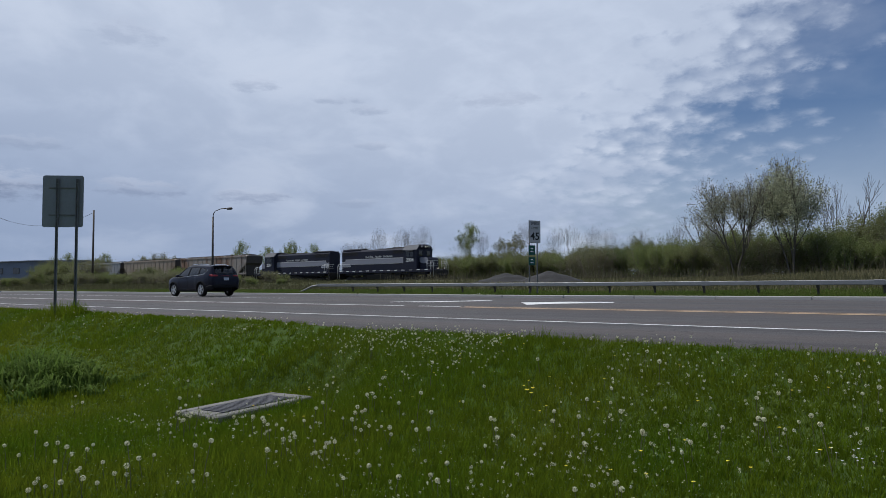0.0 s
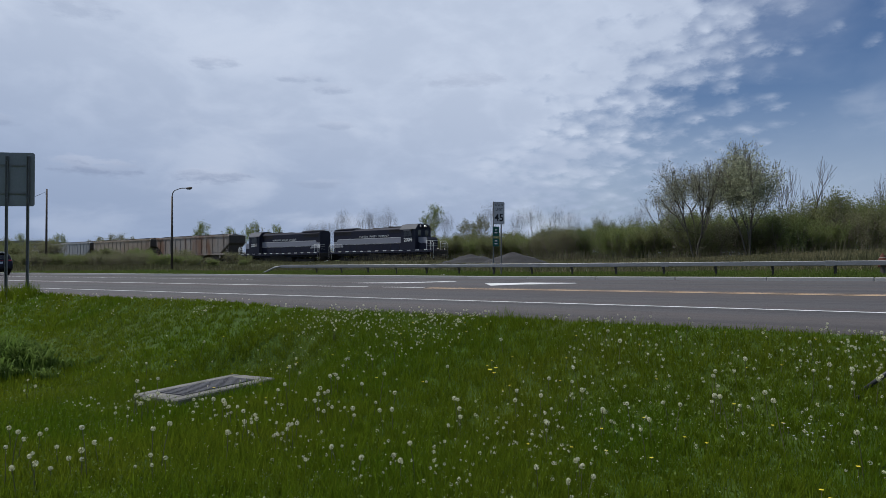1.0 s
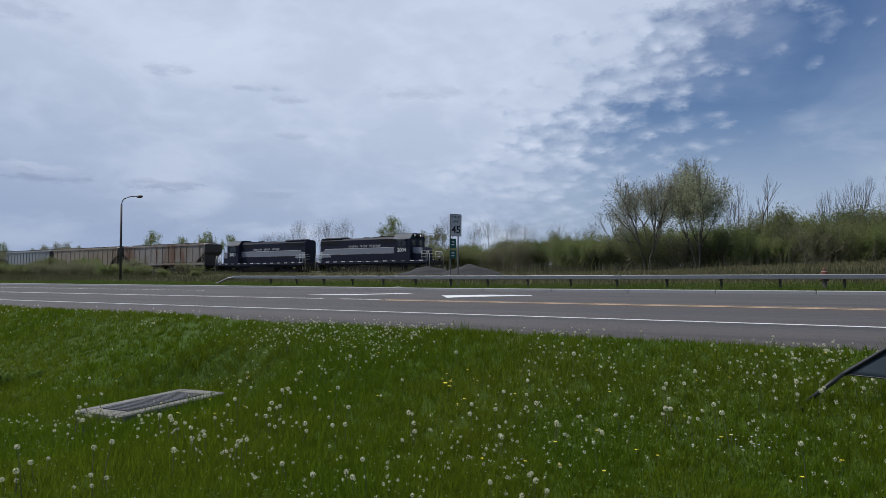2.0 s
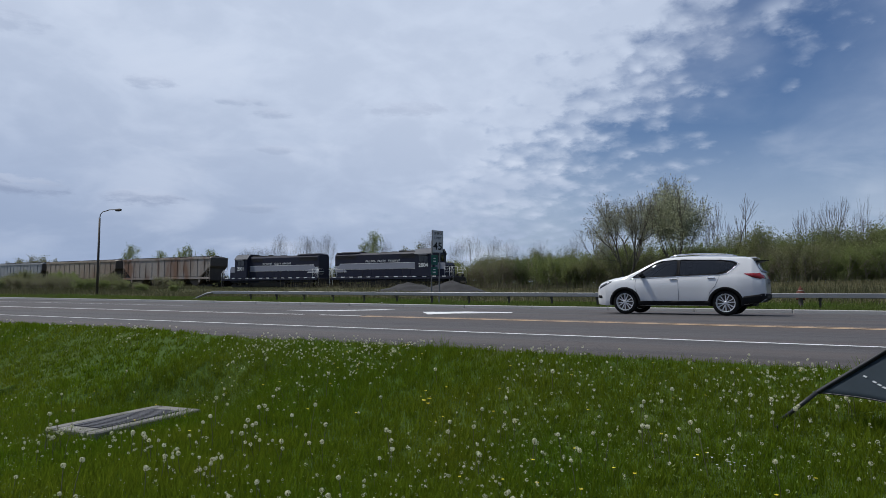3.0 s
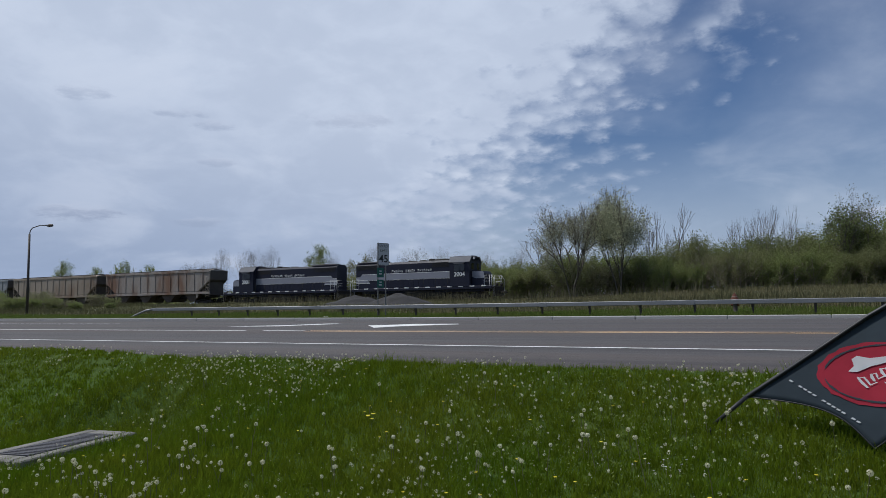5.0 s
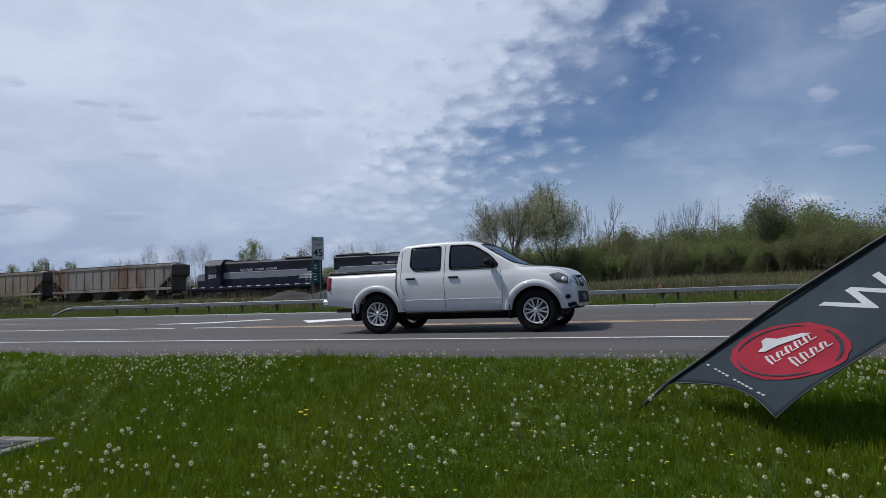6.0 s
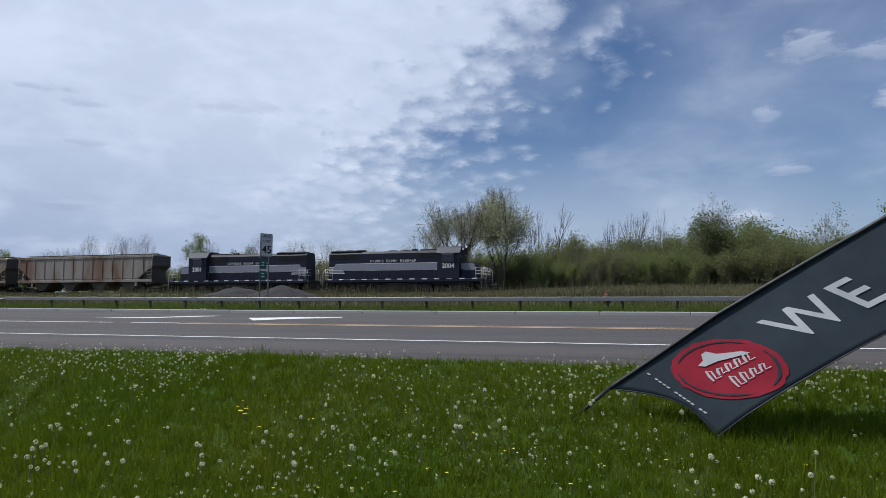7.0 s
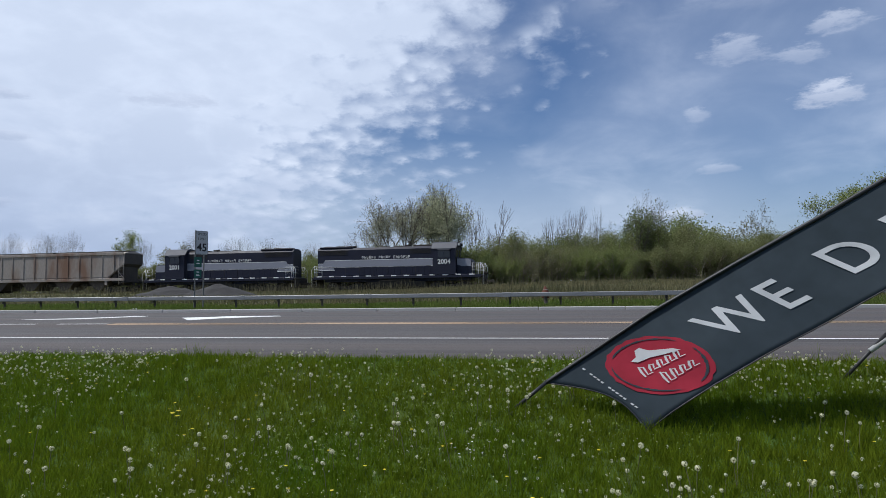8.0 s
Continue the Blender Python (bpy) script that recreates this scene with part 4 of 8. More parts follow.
    spec = dict(rav_spec, wb=2.705, w=0.92, plan=suv_plan(b, f), sill=suv_sill(b, f), bars=(), rails=(-1.62, 0.15, 0.55), spokes=6, rim=0.72,
        top=[(b, 0.62), (-2.33, 0.85), (-2.31, 1.0), (-2.27, 1.10), (-2.16, 1.30), (-2.05, 1.50), (-1.99, 1.575), (-1.8, 1.61), (-1.3, 1.635), (-0.6, 1.655), (-0.05, 1.65), (0.28, 1.61), (0.5, 1.55), (0.95, 1.315), (1.28, 1.15), (1.42, 1.105), (1.7, 1.055), (1.95, 0.985), (2.1, 0.91), (2.2, 0.81), (2.26, 0.69), (f, 0.56)],
        windows=[[(1.16, 1.03), (1.06, 1.10), (0.56, 1.42), (0.35, 1.50), (-0.10, 1.53), (-0.10, 1.075)], [(-0.16, 1.077), (-0.16, 1.53), (-1.20, 1.505), (-1.52, 1.46), (-1.66, 1.395), (-1.36, 1.15), (-1.22, 1.115)]],
        pillars=[[(-0.17, 1.075), (-0.17, 1.53), (-0.09, 1.53), (-0.09, 1.075)]],
        screen=[(0.52, -0.58), (0.48, 0), (0.52, 0.58), (1.20, 0.74), (1.30, 0.42), (1.335, 0), (1.30, -0.42), (1.20, -0.74)], rear=[(-0.60, 1.17), (-0.56, 1.50), (0.56, 1.50), (0.60, 1.17)], rear_x=-1.88,
        handles=[(-1.0, 1.02), (0.0, 0.99)], mirror=(0.86, 1.11), dash=1.05, paint=PAINT_PEARL, handle_mat=CHROME, mirror_mat=PLASTIC,
        pieces=[("headlamp", "side", [(1.72, 0.94), (1.92, 0.945), (2.14, 0.85), (2.22, 0.75), (2.12, 0.73), (1.90, 0.84)], HEAD_GLASS, 0.006, "clear headlamp in a dark housing"), ("grille", "front", [(-0.36, 0.60), (-0.42, 0.78), (0.42, 0.78), (0.36, 0.60)], PLASTIC, 0.006, "black grille"),
                ("grille_bar", "front", [(-0.22, 0.62), (-0.32, 0.77), (-0.27, 0.77), (0, 0.65), (0.27, 0.77), (0.32, 0.77), (0.22, 0.62)], CHROME, 0.014, ""), ("lower_grille", "front", [(-0.55, 0.38), (-0.5, 0.48), (0.5, 0.48), (0.55, 0.38)], PLASTIC, 0.006, ""), ("fog_lamp", "side", [(2.04, 0.45), (2.05, 0.53), (2.20, 0.54), (2.20, 0.46)], PLASTIC, 0.008, ""),
                ("sill_cladding", "side", [(-0.96, 0.27), (-0.94, 0.395), (0.94, 0.385), (0.96, 0.26)], PLASTIC, 0.012, "black plastic cladding"), ("bumper_cladding", "side", [(-1.73, 0.30), (-1.79, 0.52), (-2.33, 0.60), (-2.33, 0.48), (-2.20, 0.36)], PLASTIC, 0.010, "black lower bumper"), ("bumper_cladding", "back", [(-0.82, 0.46), (-0.82, 0.60), (0.82, 0.60), (0.82, 0.46)], PLASTIC, 0.010, "black lower bumper"),
                ("tail_lamp", "side", [(-1.80, 1.13), (-2.20, 1.14), (-2.30, 1.03), (-2.22, 0.98), (-2.02, 1.03)], RED_LENS, 0.010, ""), ("tail_lamp", "back2", [(0.50, 1.04), (0.56, 1.10), (0.80, 1.10), (0.84, 1.0), (0.62, 0.99)], RED_LENS, 0.010, ""),
                ("rear_plate", "back", [(-0.155, 0.86), (-0.155, 1.0), (0.155, 1.0), (0.155, 0.86)], PLATE_DULL, 0.012, "")],
        lines=[("window_trim", "side", [(1.20, 1.01), (0, 1.055), (-1.22, 1.095), (-1.40, 1.14), (-1.70, 1.39), (-1.56, 1.475), (-1.2, 1.52)], 0.013, CHROME, "chrome strip round the side windows"),
               ("door_joint", "side", [(-0.13, 1.055), (-0.14, 0.40)], 0.0045, GRIME_CAR, ""), ("door_joint", "side", [(-1.22, 1.09), (-1.10, 0.80), (-0.95, 0.62), (-0.93, 0.40)], 0.0045, GRIME_CAR, ""), ("door_joint", "side", [(1.04, 1.02), (1.05, 0.75), (0.95, 0.50), (0.94, 0.40)], 0.0045, GRIME_CAR, ""), ("tailgate_joint", "back", [(-0.70, 1.0), (-0.66, 0.72), (0.66, 0.72), (0.70, 1.0)], 0.0045, GRIME_CAR, "")],
        trims=[("spoiler", PAINT_PEARL, (-1.99, 0, 1.565), (0.20, 1.08, 0.035), 0.014, "")])
    rogue, w2 = build_car("suv", "white compact sport utility car with black sill cladding", "car", spec)

    b, f = -2.33, 2.28
    spec = dict(rav_spec, wb=2.70, w=0.925, r=0.365, arch=0.42, plan=suv_plan(b, f), sill=suv_sill(b, f), bars=(), rails=(-1.68, 0.20, 0.55), twin=False, rim=0.70,
        top=[(b, 0.62), (-2.32, 0.85), (-2.28, 1.04), (-2.22, 1.14), (-2.08, 1.38), (-1.95, 1.56), (-1.88, 1.62), (-1.3, 1.66), (-0.6, 1.68), (-0.1, 1.675), (0.25, 1.64), (0.46, 1.58), (0.90, 1.34), (1.20, 1.175), (1.34, 1.13), (1.70, 1.08), (2.0, 1.0), (2.14, 0.92), (2.22, 0.82), (2.26, 0.70), (f, 0.58)],
        rear=[(-0.60, 1.19), (-0.56, 1.52), (0.56, 1.52), (0.60, 1.19)], rear_x=-1.88, paint=PAINT_NAVY, handle_mat=PAINT_NAVY, mirror_mat=PAINT_NAVY,
        pieces=[("headlamp", "side", [(1.78, 0.99), (2.0, 0.985), (2.17, 0.90), (2.15, 0.86), (1.95, 0.92)], HEAD_GLASS, 0.006, ""), ("grille", "front", [(-0.5, 0.66), (-0.5, 0.78), (0.5, 0.78), (0.5, 0.66)], PLASTIC, 0.006, "black grille"),
                ("sill_cladding", "side", [(-0.96, 0.28), (-0.94, 0.40), (0.94, 0.39), (0.96, 0.27)], PLASTIC, 0.012, "black plastic cladding"), ("bumper_cladding", "side", [(-1.78, 0.32), (-1.84, 0.54), (-2.32, 0.62), (-2.32, 0.48), (-2.20, 0.38)], PLASTIC, 0.010, ""), ("bumper_cladding", "back", [(-0.82, 0.47), (-0.82, 0.62), (0.82, 0.62), (0.82, 0.47)], PLASTIC, 0.010, "black lower bumper"),
                ("tail_lamp", "side", [(-2.02, 1.14), (-2.20, 1.15), (-2.28, 1.06), (-2.20, 1.02), (-2.06, 1.08)], RED_LENS, 0.010, ""), ("tail_lamp", "back2", [(0.46, 1.06), (0.46, 1.13), (0.80, 1.14), (0.82, 1.04)], RED_LENS, 0.010, ""),
                ("rear_plate", "back", [(-0.155, 0.84), (-0.155, 0.99), (0.155, 0.99), (0.155, 0.84)], CLEAR_LENS, 0.012, "pale licence plate")],
        trims=[("spoiler", PAINT_NAVY, (-1.96, 0, 1.60), (0.22, 1.08, 0.04), 0.014, "")])
    jeep, w3 = build_car("suv", "dark blue sport utility car with silver roof rails", "car", spec)

    b, f = -2.71, 2.29
    spec = dict(
        wb=3.15, w=0.925, r=0.385, tw=0.25, arch=0.47, lean=0.24, crown=0.06, flare=0.02, band=0.105, band_mat=PAINT_PEARL, band_out=0.038, band_label="bulging white wheel arch", band_low=0.41, rim=0.60, spokes=6, twin=True,
        top=[(b, 0.80), (-2.705, 1.0), (-2.70, 1.19), (-1.165, 1.20), (-1.14, 1.52), (-1.10, 1.66), (-1.0, 1.715), (-0.6, 1.745), (-0.1, 1.755), (0.27, 1.74), (0.47, 1.685), (1.23, 1.245), (1.32, 1.22), (1.72, 1.195), (1.98, 1.155), (2.11, 1.10), (2.18, 1.02), (2.25, 0.86), (f, 0.55)],
        belt=[(b, 1.16), (-1.2, 1.17), (-1.1, 1.15), (1.2, 1.14), (1.6, 1.08), (f, 0.95)],
        plan=[(b, 0.955), (-2.68, 0.975), (-2.55, 0.985), (-1.0, 1), (1.5, 1), (1.9, 0.99), (2.08, 0.955), (2.19, 0.90), (2.26, 0.82), (f, 0.68)],
        sill=[(b, 0.58), (-2.1, 0.50), (-1.1, 0.42), (1.1, 0.40), (2.0, 0.40), (2.2, 0.42), (f, 0.48)],
        windows=[[(-0.87, 1.28), (-0.78, 1.19), (-0.25, 1.19), (-0.25, 1.64), (-0.86, 1.63)], [(-0.06, 1.19), (0.82, 1.19), (0.90, 1.24), (0.72, 1.43), (0.48, 1.58), (0.34, 1.635), (-0.06, 1.645)]],
        pillars=[], screen=[(0.51, -0.62), (0.47, 0), (0.51, 0.62), (1.13, 0.74), (1.22, 0.42), (1.26, 0), (1.22, -0.42), (1.13, -0.74)], rear=[(-0.62, 1.26), (-0.58, 1.62), (0.58, 1.62), (0.62, 1.26)], rear_x=-1.05,
        cabin=(-1.1, 1.1), seats=(0.05, -0.65), dash=0.95, handles=[(-0.84, 1.04), (0.03, 1.04)], mirror=(0.74, 1.29), paint=PAINT_PEARL, handle_mat=PLASTIC, mirror_mat=PLASTIC,
        pieces=[("headlamp", "side", [(1.82, 1.02), (2.00, 1.055), (2.14, 0.99), (2.23, 0.88), (2.16, 0.84), (1.98, 0.88)], HEAD_GLASS, 0.008, "large clear headlamp"), ("headlamp_reflector", "side", disc(2.10, 0.93, 0.05), CHROME, 0.014, ""), ("headlamp_inner", "front2", [(0.50, 0.86), (0.52, 0.99), (0.66, 1.0), (0.68, 0.86)], CLEAR_LENS, 0.008, ""),
                ("grille", "front", [(-0.26, 0.80), (-0.33, 1.01), (0.33, 1.01), (0.26, 0.80)], PLASTIC, 0.006, "dark grille"), ("grille_vent", "front2", [(0.36, 0.80), (0.41, 1.0), (0.49, 0.99), (0.47, 0.84)], PLASTIC, 0.006, ""), ("grille_bar", "front2", [(0.25, 0.79), (0.32, 1.015), (0.36, 1.015), (0.31, 0.79)], CHROME, 0.014, ""), ("badge", "front", disc(0, 0.91, 0.065), CHROME, 0.020, ""),
                ("lower_grille", "front", [(-0.56, 0.50), (-0.50, 0.71), (0.50, 0.71), (0.56, 0.50)], PLASTIC, 0.010, "black lower bumper"), ("front_plate", "front", [(-0.155, 0.54), (-0.155, 0.67), (0.155, 0.67), (0.155, 0.54)], PLATE_DULL, 0.030, ""), ("fog_lamp", "side", disc(2.15, 0.62, 0.045), PLASTIC, 0.012, ""),
                ("air_dam", "side", [(2.0, 0.41), (2.02, 0.46), (2.26, 0.53), (2.28, 0.47), (2.2, 0.43)], PLASTIC, 0.014, "black air dam"),
                ("tail_lamp", "side", [(-2.69, 0.86), (-2.69, 1.14), (-2.59, 1.13), (-2.61, 0.87)], RED_LENS, 0.012, ""), ("tail_lamp", "back2", [(0.78, 0.86), (0.78, 1.12), (0.86, 1.12), (0.86, 0.86)], RED_LENS, 0.012, "")],
        lines=[("bed_gap", "side", [(-1.15, 1.19), (-1.145, 0.85), (-1.10, 0.65), (-1.00, 0.44)], 0.011, GRIME_CAR, "dark gap between cab and bed"), ("door_joint", "side", [(-0.155, 1.64), (-0.165, 0.95), (-0.15, 0.44)], 0.0045, GRIME_CAR, ""), ("door_joint", "side", [(0.93, 1.17), (0.98, 0.95), (0.96, 0.55), (0.90, 0.43)], 0.0045, GRIME_CAR, ""),
               ("door_joint", "side", [(-1.05, 1.60), (-1.06, 1.0), (-0.98, 0.72)], 0.0045, GRIME_CAR, ""), ("body_crease", "side", [(-0.95, 0.63), (0.92, 0.63)], 0.006, PAINT_PEARL, ""), ("bonnet_joint", "top2", [(1.26, 0.78), (1.8, 0.76), (2.12, 0.60)], 0.0045, GRIME_CAR, ""), ("bed_rail", "side", [(-2.69, 1.175), (-1.18, 1.185)], 0.014, PLASTIC, "black bed rail cap")],
        trims=[("lower_bumper", PLASTIC, (2.12, 0, 0.45), (0.22, 1.2, 0.12), 0.05, "black lower bumper"), ("rear_bumper", CHROME, (-2.78, 0, 0.62), (0.16, 1.66, 0.14), 0.04, "chrome step bumper"), ("side_step", PLASTIC, (0.0, -0.84, 0.39), (1.95, 0.14, 0.05), 0.015, ""), ("side_step", PLASTIC, (0.0, 0.84, 0.39), (1.95, 0.14, 0.05), 0.015, ""),
               ("bed_cover", PLASTIC, (-1.96, 0, 1.20), (1.50, 1.60, 0.05), 0.02, "black bed cover"), ("mud_flap", PLASTIC, (-2.06, -0.82, 0.42), (0.02, 0.24, 0.34), 0.008, ""), ("mud_flap", PLASTIC, (1.10, -0.82, 0.42), (0.02, 0.24, 0.34), 0.008, ""), ("exhaust_pipe", STEEL_DARK, (-2.45, -0.6, 0.46), (0.4, 0.07, 0.07), 0.02, "")])
    truck, w4 = build_car("pickup_truck", "white crew cab pickup truck with black bed cover", "truck", spec)
    return dict(rav=(rav, w1, 0.345, 72), rogue=(rogue, w2, 0.345, 60), jeep=(jeep, w3, 0.365, 72), truck=(truck, w4, 0.385, 60))


CARS = make_cars()

# ---- railway ----
TRACK_Y, RAIL_Z, TRAIN_X, TRAIN_V = 63.7, 0.95, -51.3, 5.36
NAVY = mat("navy_locomotive_paint", (0.024, 0.026, 0.044), 0.45, tint=(0.030, 0.031, 0.042), amount=0.6, scale=0.8, fine=12, fine_amount=0.15, spec=0.12, stain=(0.045, 0.058, 0.058), stain_scale=0.5, stain_cut=(0.62, 0.85))
BAND = mat("grey_stripe_paint", (0.26, 0.265, 0.31), 0.5, tint=(0.24, 0.25, 0.28), amount=0.6, scale=1.0, fine=12, fine_amount=0.2)
ROOF_GREY = mat("dull_grey_roof_paint", (0.10, 0.105, 0.12), 0.7, tint=(0.07, 0.072, 0.085), amount=0.7, scale=1.0, fine=12, fine_amount=0.2)
# hopper ends: dirt plus the shade of the sunless end, both in the colour
SOOTY_SHADED_END = mat("sooty_shaded_brown_steel", (0.095, 0.082, 0.070), 0.85, tint=(0.06, 0.052, 0.046), amount=0.8, scale=0.9, fine=12, fine_amount=0.3)
RUST_BROWN = mat("dusty_rust_brown_steel", (0.115, 0.090, 0.072), 0.9, tint=(0.075, 0.062, 0.054), amount=0.8, scale=0.8, fine=12, fine_amount=0.3)
LETTER = mat("white_lettering", (0.75, 0.75, 0.74), 0.5, tint=(0.6, 0.6, 0.6), fine_amount=0.1)
GRIME = mat("sooty_running_gear", (0.030, 0.028, 0.026), 0.9, 0.0, tint=(0.055, 0.045, 0.036), scale=2, fine=20, fine_amount=0.3)
DARKGLASS = glass("locomotive_window", (0.3, 0.33, 0.35), 0.25)
RUSTY_TAN = mat("rust_streaked_tan_paint", (0.35, 0.308, 0.275), 0.7, tint=(0.27, 0.228, 0.19), amount=0.8, scale=0.5, fine=9, fine_amount=0.3, stain=(0.19, 0.110, 0.072), stain_scale=0.55, stain_cut=(0.50, 0.66), stretch=(1, 1, 0.28))
DIRTY_CREAM = mat("dirty_cream_paint", (0.36, 0.300, 0.235), 0.7, tint=(0.28, 0.225, 0.17), amount=0.8, scale=0.4, fine=9, fine_amount=0.25, stain=(0.20, 0.12, 0.07), stain_scale=0.35, stain_cut=(0.56, 0.76), stretch=(1, 1, 0.45))
HOPPER_GREY = mat("weathered_grey_paint", (0.36, 0.37, 0.38), 0.7, tint=(0.28, 0.28, 0.28), amount=0.7, scale=0.4, fine=9, fine_amount=0.25, stretch=(1, 1, 0.45))
HOPPER_WHITE = mat("dull_white_paint", (0.58, 0.57, 0.53), 0.65, tint=(0.46, 0.44, 0.40), amount=0.7, scale=0.4, fine=9, fine_amount=0.2)
BALLAST = mat("ballast_stone", (0.17, 0.16, 0.15), 0.95, tint=(0.11, 0.10, 0.09), amount=0.8, scale=1.2, fine=14, fine_amount=0.6, bump=1.0, bump_scale=14)
GRAVEL = mat("dark_gravel", (0.036, 0.034, 0.034), 0.95, tint=(0.026, 0.025, 0.026), amount=0.7, scale=0.8, fine=9, fine_amount=0.5, bump=1.0, bump_scale=10)
WOOD_TIE = mat("creosoted_wood", (0.06, 0.048, 0.038), 0.9, tint=(0.09, 0.075, 0.06), per_object=0.4)
RAIL_STEEL = mat("rail_steel", (0.13, 0.085, 0.06), 0.6, 0.5, tint=(0.09, 0.06, 0.045))
HEADLIGHT = glow("lit_headlamp", (1.0, 0.93, 0.80), 3.0)
ROLLING = []  # wheelsets that turn


def make_track():
    track = thing("railway_track", Matrix(), "single railway track on a low stone ballast bed", "railway track", kind="structure")
    bm = bmesh.new()
    add_prism(bm, [(TRACK_Y - 3.2, 0.60), (TRACK_Y - 1.6, RAIL_Z - 0.17), (TRACK_Y + 1.6, RAIL_Z - 0.17), (TRACK_Y + 3.2, 0.60)], "x", -320, 160)
    part("ballast_bed", fix(bm), BALLAST, track)
    for s in (-0.76, 0.76):
        bm = bmesh.new()
        y = TRACK_Y + s
        add_prism(bm, [(y - 0.07, RAIL_Z - 0.17), (y + 0.07, RAIL_Z - 0.17), (y + 0.02, RAIL_Z - 0.13), (y + 0.035, RAIL_Z - 0.04), (y + 0.035, RAIL_Z), (y - 0.035, RAIL_Z), (y - 0.035, RAIL_Z - 0.04), (y - 0.02, RAIL_Z - 0.13)], "x", -320, 160)
        part("rail", fix(bm), RAIL_STEEL, track)
    bm = bmesh.new()
    add_box(bm, (0, 0, 0), (0.23, 2.6, 0.18), 0.015)
    me = bpy.data.meshes.new("tie")
    bm.to_mesh(me)
    bm.free()
    for k in range(230):
        o = part_mesh("tie", me, WOOD_TIE, track)
        o.matrix_basis = Matrix.Translation((-112 + 0.55 * k, TRACK_Y + noise.noise(Vector((k * 0.7, 0, 0))) * 0.08, RAIL_Z - 0.24))


def bogie(parent, x, base, r, name="truck"):
    """A four-wheel truck: side frames, springs, and two turning wheelsets."""
    t = thing_part(name, parent, (x, 0, 0))
    for s in (-1, 1):
        bm = bmesh.new()
        y = s * 1.02
        add_prism(bm, [(-base / 2 - 0.5, 0.42), (-base / 2 - 0.42, 0.66), (-base / 2 + 0.45, 0.74), (-0.5, 0.60), (0.5, 0.60), (base / 2 - 0.45, 0.74), (base / 2 + 0.42, 0.66), (base / 2 + 0.5, 0.42), (base / 2 - 0.3, 0.40), (0.6, 0.30), (-0.6, 0.30), (-base / 2 + 0.3, 0.40)], "y", y - 0.09, y + 0.09)
        for k in (-0.3, 0, 0.3):
            add_rod(bm, (k, y, 0.62), (k, y, 0.88), 0.09, seg=8)
        for k in (-1, 1):
            add_box(bm, (k * base / 2, y + s * 0.05, 0.52), (0.34, 0.22, 0.30), 0.04)
        part("side_frame", fix(bm), GRIME, t)
    for k in (-1, 1):
        bm = bmesh.new()
        for s in (-1, 1):
            y = s * 0.76
            add_lathe(bm, [(r, y - 0.05), (r, y + 0.05)] if s < 0 else [(r, y - 0.05), (r, y + 0.05)], (0, 0, 0), "y", 20)
            add_lathe(bm, [(r * 0.35, y - 0.09), (r * 0.35, y + 0.09)], (0, 0, 0), "y", 10)
            add_box(bm, (r * 0.6, y + s * 0.052, 0), (r * 0.3, 0.01, 0.08))
        add_rod(bm, (0, -0.8, 0), (0, 0.8, 0), 0.09)
        w = part("wheelset", fix(bm), GRIME, t)
        w.matrix_basis = Matrix.Translation((k * base / 2, 0, r))
        ROLLING.append((w, r))
    return t


def coupler(parent, x, d):
    bm = bmesh.new()
    add_box(bm, (x, 0, 0.85), (0.7, 0.2, 0.22), 0.04)
    add_box(bm, (x + d * 0.35, 0.02, 0.85), (0.26, 0.34, 0.30), 0.06)
    part("coupler", bm, GRIME, parent)


